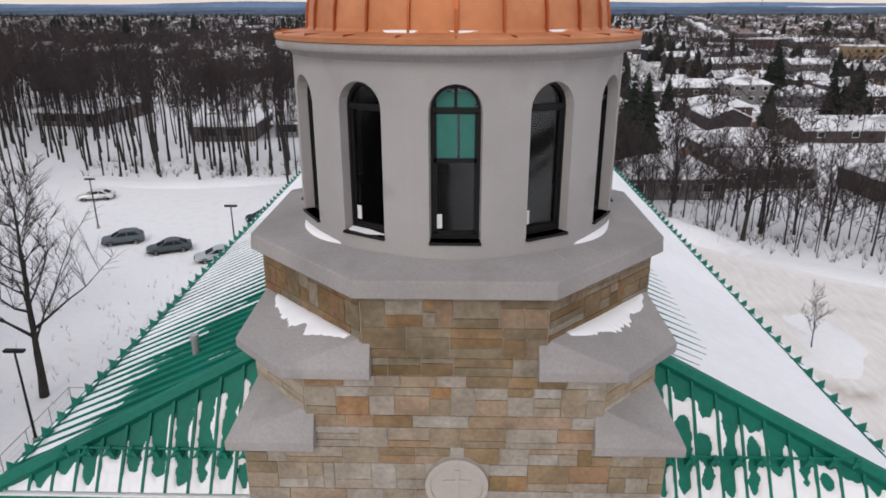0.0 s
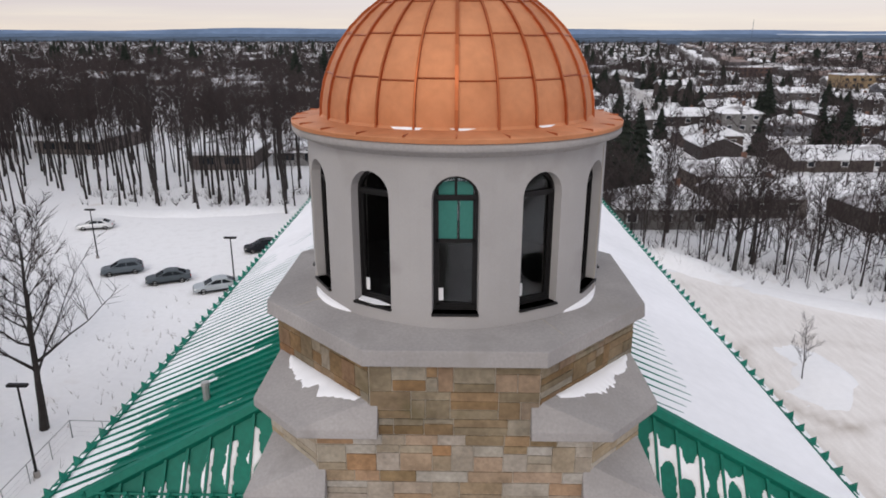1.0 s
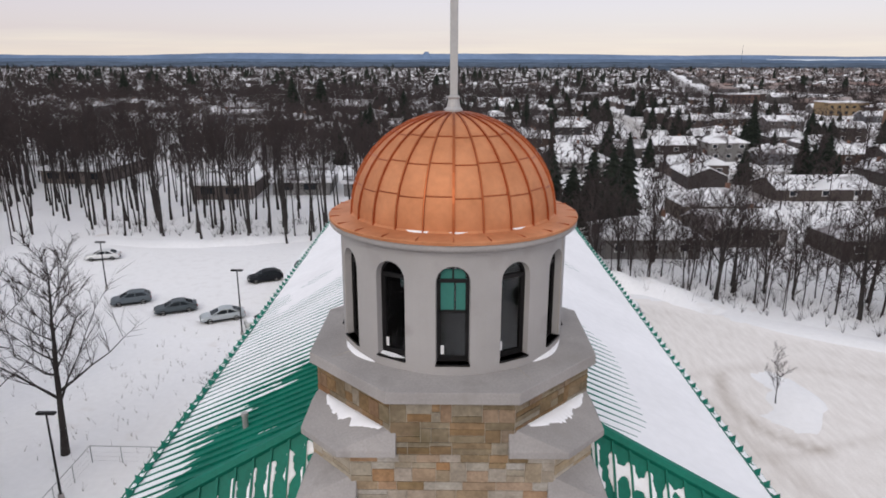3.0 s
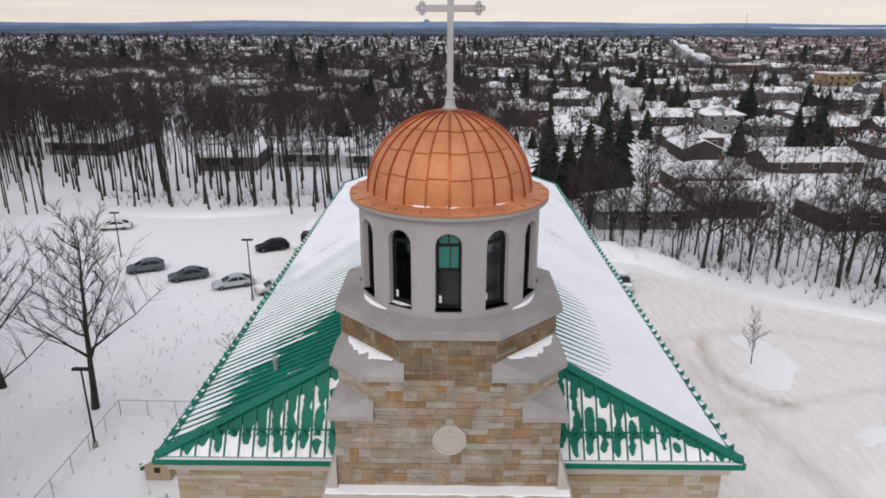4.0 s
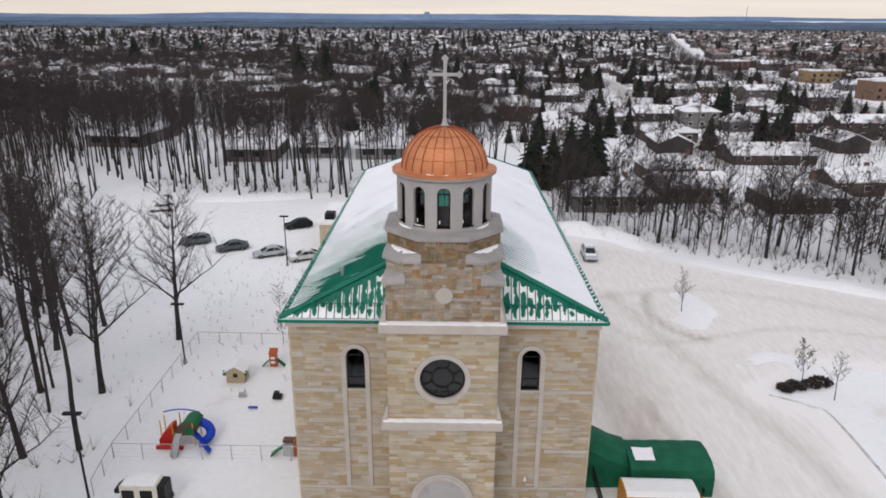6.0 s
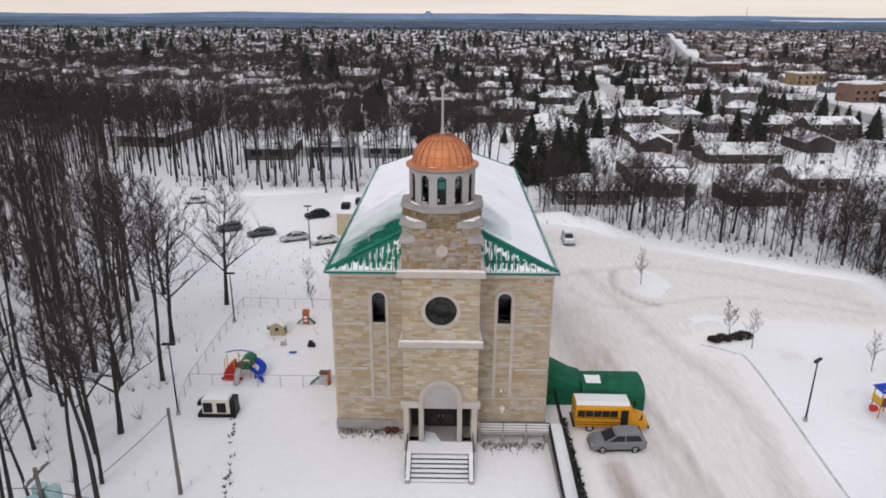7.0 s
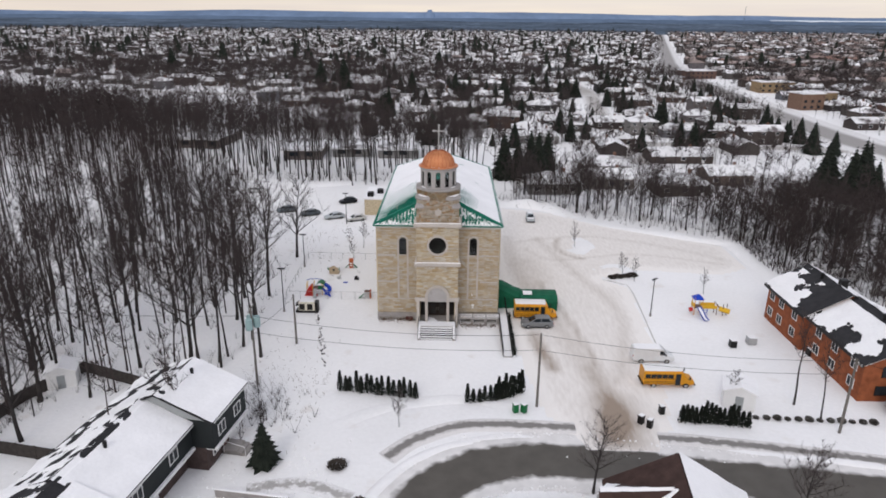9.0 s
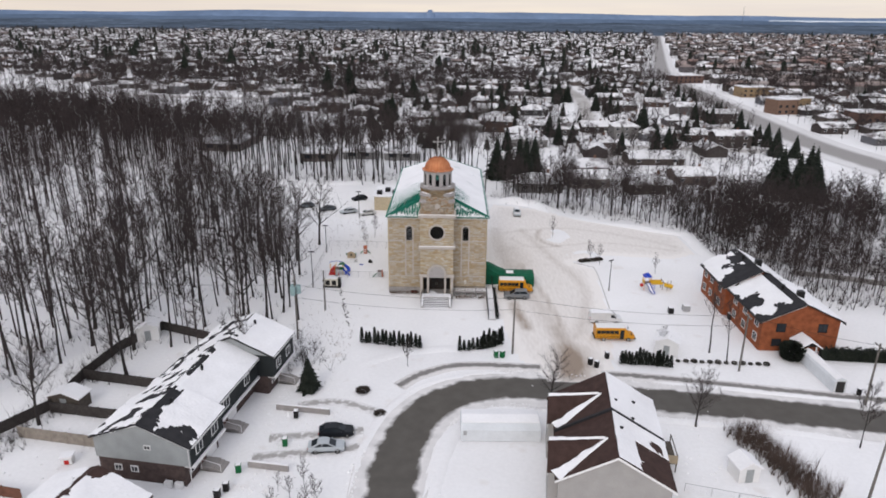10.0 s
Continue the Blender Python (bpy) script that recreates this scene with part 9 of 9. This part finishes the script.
for n_, args in enumerate(((0, 12.2, 0, 13.4, 5.4, 8.2), (-0.7, 10.6, 13.4, 24.5, 5.6, 8.6))):
    r, (a, xm, b, ya, yb, za, zb) = gable_roof_part(bh, *args, SHINGLE_D, over=0.55)
    part("roof_snow", snow_sheet((a, ya, za), (a, yb, za), (xm, yb, zb), (xm, ya, zb), 0.07, 0.16, 20 + n_ * 4, scale=0.45, bias=lambda u, v: -0.14 * (v > 0.86) - 0.9 * max(0, (0.2 if n_ == 0 else 0.36) - u * (1.1 - 0.5 * v))), SNOW, r, "snow with bare shingle patches")
    part("roof_snow", snow_sheet((b, ya, za), (b, yb, za), (xm, yb, zb), (xm, ya, zb), 0.09, 0.12, 24 + n_ * 4), SNOW, r)
    part("fascia", Soup().box(a - 0.05, a + 0.05, ya, yb, za - 0.4, za - 0.1).box(b - 0.05, b + 0.05, ya, yb, za - 0.4, za - 0.1), BLACK_METAL, r)
    part("chimney", bevelled(Soup().box(xm + 0.3, xm + 1.3, ya + 3.5, ya + 4.4, zb - 1, zb + 0.7), "chimney", BLACK_METAL, 0.03, 1), None, r)
    part("turbine_vent", Soup().tube((xm - 0.6, ya + 7, zb - 0.4), (xm - 0.6, ya + 7, zb + 0.5), 0.25, 0.3, 10), BLACK_METAL, r)
for i, y in enumerate((2.0, 6.5, 10.5)):
    for z in (0.9, 3.4):
        house_window(bh, pose(-0.05, y, z, 0, 0, -90), 1.5, 1.4)
for y in (16, 20, 23):
    for z in (0.9, 3.5):
        house_window(bh, pose(-0.75, y, z, 0, 0, -90), 1.5, 1.4)
for x in (3.0, 9.6):
    house_window(bh, pose(x, -0.06, 3.3), 1.5, 1.5, BLACK_METAL)
house_window(bh, pose(2.6, -0.06, 0.8), 1.5, 1.3, BLACK_METAL)
porch = thing("porch", "small gabled porch with snowy roof on the brick house", "porch", pose(58.6, -24.3, 0))
part("post", Soup().box(-1.2, -1.05, -0.8, -0.65, 0, 2.5), WHITE, porch)
part("post", Soup().box(1.05, 1.2, -0.8, -0.65, 0, 2.5), WHITE, porch)
gable_roof_part(porch, -1.4, 1.4, -1.0, 1.8, 2.5, 3.4, SNOW)
part("gable_panel", Soup().add([(-1.3, -0.95, 2.5), (1.3, -0.95, 2.5), (0, -0.95, 3.3)], [(0, 1, 2)]), BLACK_METAL, porch)
ct = thing("shelter_tunnel", "white plastic walkway shelter leading to the brick house", "shelter", pose(58.4, -29.8, 0, 0, 0, 2))
PLASTIC = mat("white_plastic_sheet", (0.66, 0.68, 0.70), 0.5, var=0.06, big=0.6, fine=4, bump=0.15)
part("cover", loft([[(x, y, z) for x, z in ((-0.9, 0), (-0.9, 1.7), (-0.6, 2.1), (0, 2.3), (0.6, 2.1), (0.9, 1.7), (0.9, 0))] for y in (-4.6, -2.3, 0, 2.3, 4.6)]), PLASTIC, ct)
# dark sheet on the closed end, standing for shade within the tunnel
part("opening", Soup().box(-0.6, 0.6, -4.64, -4.6, 0, 1.8), DARK_AND_SHADE, ct)
part("snow_cover", loft([[(x, y, z) for x, z in ((-0.7, 2.05), (0, 2.33), (0.7, 2.05), (0, 2.42))] for y in (-4.5, 4.5)]), SNOW, ct)

def valley_snow(a, b, w, seed):
    """An uneven ribbon of snow lying in a roof valley, from a (high) to b."""
    a, b = Vector(a), Vector(b)
    d = (b - a).normalized()
    q = d.cross(Vector((0, 0, 1))).normalized()
    s = Soup()
    for i in range(17):
        f = i / 16
        p = a.lerp(b, f)
        ww = w * (0.45 + 0.75 * f) * (1 + 0.5 * noise.noise((f * 7, seed, 0)))
        wr = w * (0.45 + 0.75 * f) * (1 + 0.5 * noise.noise((f * 7, seed, 9)))
        rise = 0.5 * w * f
        s.v += [tuple(p - q * ww + Vector((0, 0, rise * 0.9 - 0.02))), tuple(p + Vector((0, 0, 0.2))), tuple(p + q * wr + Vector((0, 0, rise * 0.9 - 0.02)))]
    s.f = [(3 * i + j, 3 * i + j + 1, 3 * i + j + 4, 3 * i + j + 3) for i in range(16) for j in range(2)]
    return s


# beige house with brown cross-gabled roof
gh = thing("gabled_house", "beige-sided house with brown shingles and zigzag snow", "house", pose(20.0, -61.3, 0, 0, 0, -7.2))
part("wall", Soup().box(-5.8, 5.8, 0, 16.5, -0.1, 5.0), SIDING_B, gh, "beige lap siding")
part("gable_wall", Soup().add([(-5.8, 0, 5.0), (5.8, 0, 5.0), (0, 0, 8.3), (-5.8, 0.2, 5.0), (5.8, 0.2, 5.0), (0, 0.2, 8.3)], [(0, 1, 2), (5, 4, 3), (0, 3, 4, 1), (1, 4, 5, 2), (2, 5, 3, 0)]), SIDING_B, gh)
r, (a, xm, b, ya, yb, za, zb) = gable_roof_part(gh, -5.8, 5.8, 0, 16.5, 5.0, 8.35, SHINGLE_B, over=0.4)
part("rake_trim", Soup().add([(a, ya - 0.03, za - 0.3), (0, ya - 0.03, zb - 0.3), (b, ya - 0.03, za - 0.3), (a, ya - 0.03, za), (0, ya - 0.03, zb), (b, ya - 0.03, za)], [(0, 1, 4, 3), (1, 2, 5, 4)]), WHITE, r)
part("roof_snow", snow_sheet((b, ya, za), (b, yb, za), (0, yb, zb), (0, ya, zb), 0.06, 0.10, 41, bias=lambda u, v: 0.1 * (u > 0.45) + 0.06 * (v > 0.5) - 0.14 * (u < 0.3) * (v < 0.6)), SNOW, r, "snow on the sheltered slope")
part("party_ridge", Soup().add([(-6.2, 8.1, 5.25), (0, 8.1, 8.85), (6.2, 8.1, 5.25), (-6.2, 8.4, 5.25), (0, 8.4, 8.85), (6.2, 8.4, 5.25), (-6.2, 8.1, 4.8), (0, 8.1, 8.3), (6.2, 8.1, 4.8)], [(0, 1, 4, 3), (1, 2, 5, 4), (6, 7, 1, 0), (7, 8, 2, 1)]), SHINGLE_D, r)
for y in (3.4, 12.4):
    cg = part("cross_gable", Soup().add([(-7.0, y - 2.6, 4.9), (-7.0, y + 2.6, 4.9), (-7.0, y, 7.1), (-0.9, y, 7.95), (-4.5, y - 3.2, 5.75), (-4.5, y + 3.2, 5.75)], [(0, 2, 3, 4), (2, 1, 5, 3)]), SHINGLE_B, gh, "brown shingled cross gable")
    part("gable_wall", Soup().add([(-6.8, y - 2.4, 4.9), (-6.8, y + 2.4, 4.9), (-6.8, y, 6.9), (-6.8, y - 2.4, 0), (-6.8, y + 2.4, 0), (-5.7, y - 2.4, 0), (-5.7, y + 2.4, 0), (-5.7, y - 2.4, 4.9), (-5.7, y + 2.4, 4.9)], [(1, 0, 2), (0, 1, 4, 3), (0, 3, 5, 7), (1, 8, 6, 4)]), SIDING_B, gh)
    for sd, wd in ((-1, 0.62), (1, 0.42)):
        part("roof_snow", valley_snow((-0.75, y, 8.0), (-6.1, y + sd * 3.35, 5.0), wd, y + sd), SNOW, cg, "snow caught in the roof valley")
    part("roof_snow", valley_snow((-1.0, y + 0.25, 7.95), (-6.9, y + 0.3, 7.05), 0.3, y + 7), SNOW, cg, "snow along the small ridge")
    house_window(gh, pose(-6.86, y, 3.2, 0, 0, -90), 1.6, 1.3)
for y, x in ((5.5, 0.9), (11, 0.8), (8.9, 2.6), (13, 3.2)):
    part("roof_vent", Soup().tube((x, y, 8.1 - 0.55 * x), (x, y, 8.75 - 0.55 * x), 0.18, 0.22, 8), BLACK_METAL, r)
dk = thing("deck", "small timber deck with railing behind the beige house", "deck", pose(28.2, -50.5, 0, 0, 0, -7))
part("platform", bevelled(Soup().box(-1.2, 1.6, -2.2, 2.2, 1.1, 1.25), "platform", TIMBER, 0.02, 1), None, dk)
for x, y in ((-1.1, -2.1), (1.5, -2.1), (-1.1, 2.1), (1.5, 2.1)):
    part("post", Soup().box(x - 0.06, x + 0.06, y - 0.06, y + 0.06, -0.1, 2.3), TIMBER, dk)
part("privacy_screen", Soup().box(-1.2, 1.6, -2.2, -2.1, 1.2, 2.3), plain("pale_timber", (0.36, 0.29, 0.2), 0.8), dk)
part("rail", Soup().box(1.5, 1.6, -2.2, 2.2, 2.1, 2.2), TIMBER, dk)

# house whose roof only just enters the picture
cz = thing("corner_house", "house with a brown hipped roof half under snow", "house", pose(-33.0, -62.6, 0, 0, 0, -13))
part("wall", Soup().box(-5.4, 5.4, -13.5, -0.1, -0.1, 4.5), SIDING_B, cz)
HIP = [(-5.9, 0.25, 4.45), (5.9, 0.25, 4.45), (5.9, -14, 4.45), (-5.9, -14, 4.45), (0, 0.2, 7.0), (0, -11.2, 7.0)]
r = part("roof", Soup().add(HIP + [(x, y, 4.2) for x, y, z in HIP[:4]], [(1, 0, 4), (2, 1, 4, 5), (3, 2, 5), (0, 3, 5, 4), (0, 1, 7, 6), (1, 2, 8, 7), (2, 3, 9, 8), (3, 0, 6, 9)]), SHINGLE_B, cz)
part("roof_snow", snow_sheet((5.9, 0.25, 4.5), (5.9, -14, 4.5), (0, -11.2, 7.05), (0, 0.2, 7.05), 0.10, 0.12, 5, 60, 30, bias=lambda u, v: 0.03 - 0.6 * max(0, v - 0.82) - 0.5 * max(0, 0.22 - u - 0.1 * (1 - v))), SNOW, r, "thick snow with a bare ridge")
part("roof_snow", snow_sheet((-5.9, 0.25, 4.5), (-5.9, -14, 4.5), (0, -11.2, 7.05), (0, 0.2, 7.05), 0.09, 0.12, 9, 60, 30, bias=lambda u, v: 0.04 - 0.7 * max(0, v - 0.6)), SNOW, r)

# sheds and shelters
cp = thing("car_shelter", "long white plastic car shelter under snow", "car shelter", pose(9.2, -45.2, 0, 0, 0, 1))
part("cover", loft([[(x, y, z) for y, z in ((-2.2, 0), (-2.2, 1.6), (-1.4, 2.15), (0, 2.35), (1.4, 2.15), (2.2, 1.6), (2.2, 0))] for x in (-5, -2.5, 0, 2.5, 5)]), PLASTIC, cp)
part("snow_cover", loft([[(x, y, z) for y, z in ((-1.35, 2.17), (0, 2.38), (2.0, 1.85), (2.1, 1.95), (0, 2.55), (-1.3, 2.27))] for x in (-4.9, 4.9)]), SNOW, cp)
part("vent_window", Soup().box(-4.7, -4.3, -2.24, -2.2, 0.9, 1.5), FENCE_M, cp)
for x, y, w, d, h, rz, lab in ((37.4, -22.6, 3.6, 3.4, 2.3, -20, "white garden shed with a snowy gable roof"), (37.2, -53.2, 2.6, 2.4, 1.9, 8, "small white plastic shed under snow"), (-48.8, -41.0, 4.6, 2.4, 1.9, -8, "dark lean-to shed with a snowy roof"), (-47.0, -20.6, 3.4, 2.8, 2.2, 20, "pale garden shed with a snowy roof")):
    t = thing("garden_shed", lab, "shed", pose(x, y, 0, 0, 0, rz), "garden sheds")
    part("wall", bevelled(Soup().box(-w / 2, w / 2, -d / 2, d / 2, -0.05, h), "wall", TIMBER if "dark" in lab else WHITE, 0.03, 1), None, t)
    gable_roof_part(t, -w / 2, w / 2, -d / 2, d / 2, h, h + 0.75, SNOW, over=0.2)
    part("gable_wall", Soup().add([(-w / 2, -d / 2 - 0.01, h), (w / 2, -d / 2 - 0.01, h), (0, -d / 2 - 0.01, h + 0.72)], [(0, 1, 2)]), TIMBER if "dark" in lab else WHITE, t)
    part("door", Soup().box(-0.45, 0.45, -d / 2 - 0.05, -d / 2 - 0.01, 0, 1.75), SIDING_G, t)


FENCE_WOOD = mat("dark_fence_timber", (0.06, 0.052, 0.048), 0.9, var=0.25, big=2, fine=16, bump=0.25)


def board_fence(pts, label, h=1.6, timber=None):
    timber = timber or FENCE_WOOD
    t = thing("board_fence", label, "fence", None, "garden fences")
    board = None
    for a, b in zip(pts, pts[1:]):
        a, b = Vector(a), Vector(b)
        L_ = (b - a).length
        n = max(1, round(L_ / 2.4))
        ang = math.degrees(math.atan2(b.y - a.y, b.x - a.x))
        for i in range(n):
            p = a.lerp(b, i / n)
            part("fence_panel", Soup().box(0.06, L_ / n - 0.02, -0.03, 0.03, 0, h), timber, t, m=pose(p.x, p.y, 0, 0, 0, ang))
            part("post", Soup().box(-0.06, 0.06, -0.06, 0.06, -0.1, h + 0.1), timber, t, m=pose(p.x, p.y, 0, 0, 0, ang))
    return t


board_fence([(-57, -53), (-54.3, -48), (-50.7, -42), (-50.7, -34), (-49.5, -25.2), (-45.7, -17.9), (-35.7, -21.9), (-31, -25)], "dark grey board fence round the back gardens")
board_fence([(-51.3, -48.3), (-40, -50.2)], "pale board fence between back gardens", 1.6, plain("pale_fence_timber", (0.30, 0.26, 0.22), 0.9, var=0.2, bump=0.1))
board_fence([(-50.5, -42.7), (-38.6, -44.6)], "dark board fence between back gardens")
board_fence([(-50.6, -34.1), (-36.8, -36.8)], "dark board fence between back gardens")
board_fence([(-58, -57), (-44, -59.5)], "reddish board fence by the corner house", 1.4, plain("red_fence_timber", (0.16, 0.075, 0.05), 0.9, var=0.2, bump=0.1))
dh = thing("dog_kennel", "small white and red kennel in a snowy garden", "kennel", pose(-42.5, -53, 0, 0, 0, 10))
part("wall", bevelled(Soup().box(-0.6, 0.6, -0.5, 0.5, 0, 0.9), "wall", WHITE, 0.03, 1), None, dh)
part("roof", bevelled(Soup().box(-0.75, 0.75, -0.65, 0.65, 0.9, 1.15), "roof", SNOW, 0.05, 1), None, dh)
part("opening", Soup().box(-0.25, 0.25, -0.53, -0.49, 0.05, 0.6), COL["red"], dh)
chain_fence([(16.8, -40.3), (20, -43), (24, -44.4)], "short chain-link fence by the beige house", 1.1, 2.4)
chain_fence([(29.5, -56), (35, -57.5), (39, -58.5)], "low chain-link fence in a snowy garden", 1.0, 3)


# ---- stonework, piece by piece ----
g = random.Random(404)


def courses(z0, z1, heights):
    out, z = [], z0
    while z < z1 - 0.06:
        h = g.choice(heights)
        if z1 - (z + h) < 0.1:
            h = z1 - z
        out.append((z, z + h))
        z += h
    return out


def ashlar(u0, u1, z0, z1, heights, wmin, wmax, void=None, split=0.35):
    """Blocks (u0, u1, z0, z1) of random coursed ashlar; void(z): spans of u left free."""
    out = []
    for a, b in courses(z0, z1, heights):
        free = [(u0, u1)]
        if void:
            for lo, hi in void((a + b) / 2, a, b):
                nxt = []
                for p, q in free:
                    if hi <= p or lo >= q:
                        nxt.append((p, q))
                    else:
                        nxt += [(p, lo)] if lo - p > 0.05 else []
                        nxt += [(hi, q)] if q - hi > 0.05 else []
                free = nxt
        for p, q in free:
            u = p
            while u < q - 0.02:
                w = g.uniform(wmin, wmax)
                e = u + w
                if q - e < wmin * 0.6:
                    e = q
                if b - a > 0.24 and g.random() < split:
                    m = a + (b - a) * g.choice([0.35, 0.5, 0.65])
                    k = u + (e - u) * g.uniform(0.4, 0.6) if e - u > 0.7 else e
                    out += [(u, e, a, m)] + ([(u, k, m, b), (k, e, m, b)] if k < e else [(u, e, m, b)])
                else:
                    out.append((u, e, a, b))
                u = e
    return out


UNIT = Soup().box(-0.5, 0.5, -0.5, 0.5, -0.5, 0.5)
UNIT_MESH = bevelled(UNIT, "brick", STONE_TOWER, 0.02, 1)
PALE_MESH = bevelled(UNIT, "brick", STONE_PALE, 0.02, 1)
WORN_MESH = bevelled(UNIT, "brick", STONE_WORN, 0.02, 1)


def lay(parent, blocks, m, depth=0.034, joint=0.012, me=UNIT_MESH):
    """Single stones on the face whose frame is m: x along, y inward, z up."""
    for a, b, c, d in blocks:
        pr = g.uniform(-0.006, 0.007)
        part("brick", me, None, parent, m=m @ Matrix.Translation(((a + b) / 2, -pr, (c + d) / 2)) @ Matrix.Diagonal((b - a - joint, depth, d - c - joint, 1)))


def lay_joined(parent, blocks, m, label, joint=0.009, material=None):
    s = Soup()
    for a, b, c, d in blocks:
        pr = g.uniform(0.02, 0.045)
        s.box(a + joint / 2, b - joint / 2, -pr, 0.02, c + joint / 2, d - joint / 2, m)
    return part("stonework", s, material or STONE_WALL, parent, label, kind="stuff")


def face(p, q):
    """The frame of an upright face from plan point p to q, seen from outside with p at the left."""
    p, q = Vector((*p, 0)), Vector((*q, 0))
    u = (q - p).normalized()
    n = Vector((-u.y, u.x, 0))
    m = Matrix((u, n, Vector((0, 0, 1)))).transposed().to_4x4()
    return Matrix.Translation(p) @ m, (q - p).length


TH = [0.2, 0.28, 0.34, 0.4, 0.46]


def broken_ashlar(u0, u1, z0, z1, heights, void=None):
    """Courses broken into tall jumpers, thin slips and paired stones."""
    out = []
    for a, b, c, d in ashlar(u0, u1, z0, z1, heights, 0.34, 0.85, void, 0):
        h, w = d - c, b - a
        kind = g.random()
        if h < 0.24 or (w < 0.55 and kind < 0.4 and h < 0.42):
            out.append((a, b, c, d))
        elif kind < 0.3:
            k = c + h * g.choice([0.3, 0.36])
            out += [(a, b, c, k), (a, b, k, d)]
        elif kind < 0.55:
            k = d - h * g.choice([0.3, 0.36, 0.42])
            n = a + w * g.uniform(0.35, 0.65)
            out += [(a, b, k, d), (a, n, c, k), (n, b, c, k)] if w > 0.5 else [(a, b, c, k), (a, b, k, d)]
        elif kind < 0.8:
            n, k = a + w * g.uniform(0.38, 0.62), c + h * g.choice([0.4, 0.5, 0.6])
            out += [(a, n, c, d), (n, b, c, k), (n, b, k, d)] if g.random() < 0.5 else [(n, b, c, d), (a, n, c, k), (a, n, k, d)]
        else:
            k, k2 = c + h * 0.34, c + h * 0.66
            out += [(a, b, c, k), (a, b, k, k2), (a, b, k2, d)] if h > 0.33 else [(a, b, c, c + h * 0.5), (a, b, c + h * 0.5, d)]
    return out


def med_void(z, a, b):
    c = 0.47 ** 2 - (z - 18.1) ** 2
    return [(TW + 0.05 - math.sqrt(c), TW + 0.05 + math.sqrt(c))] if c > 0 else []


m, L_ = face((-TW, TF), (TW, TF))
lay(tower, broken_ashlar(0, L_, 16.5, 18.7, TH, med_void), m)
lay(tower, broken_ashlar(CH, L_ - CH, 18.7, 19.88, TH), m)
lay(tower, broken_ashlar(OC, L_ - OC, 19.88, 21.09, TH), m, me=WORN_MESH)
for sx in (-1, 1):
    pts = [(-TW, TF + CH), (-TW + CH, TF)] if sx < 0 else [(TW - CH, TF), (TW, TF + CH)]
    m, L_ = face(*pts)
    lay(tower, broken_ashlar(0, L_, 18.95, 19.86, TH), m, me=PALE_MESH)
    pts = [(-TW, TF + OC), (-TW + OC, TF)] if sx < 0 else [(TW - OC, TF), (TW, TF + OC)]
    m, L_ = face(*pts)
    lay(tower, broken_ashlar(0, L_, 20.1, 21.09, TH), m, me=WORN_MESH)

WHT = [0.17, 0.22, 0.27, 0.33]


def rose_void(z, a, b):
    c = 1.45 ** 2 - (z - 13.1) ** 2
    return [(TW - math.sqrt(c), TW + math.sqrt(c))] if c > 0 else []


def portal_void(z, a, b):
    if z < 4.98:
        return [(0, 2 * TW)]
    r = 1.72
    c = r * r - max(0, z - 5.15) ** 2
    return [(TW - math.sqrt(c), TW + math.sqrt(c))] if c > 0 else []


m, L_ = face((-TW, TF), (TW, TF))
lay_joined(tower, ashlar(0, L_, 10.48, 16.0, WHT, 0.4, 1.15, rose_void), m, "cream coursed ashlar round the rose window")
lay_joined(tower, ashlar(0, L_, 4.98, 9.98, WHT, 0.4, 1.15, portal_void), m, "cream coursed ashlar over the portal")
for sx in (-1, 1):
    m, L_ = face((-NW, 0), (-TW, 0)) if sx < 0 else face((TW, 0), (NW, 0))
    cu = (NW - 5.28) if sx < 0 else (5.28 - TW)

    def wing_void(z, a, b, cu=cu):
        if z < 3.44:
            return []
        if z < 10.4:
            return [(cu - 0.83, cu - 0.58), (cu + 0.58, cu + 0.83)]
        r = 0.83
        c = r * r - max(0, z - 12.72) ** 2
        return [(cu - math.sqrt(c), cu + math.sqrt(c))] if c > 0 else []
    lay_joined(front_wall, ashlar(0, L_, 1.05, 14.72, WHT, 0.4, 1.2, wing_void), m, "cream and buff coursed ashlar of the front", material=STONE_WING)
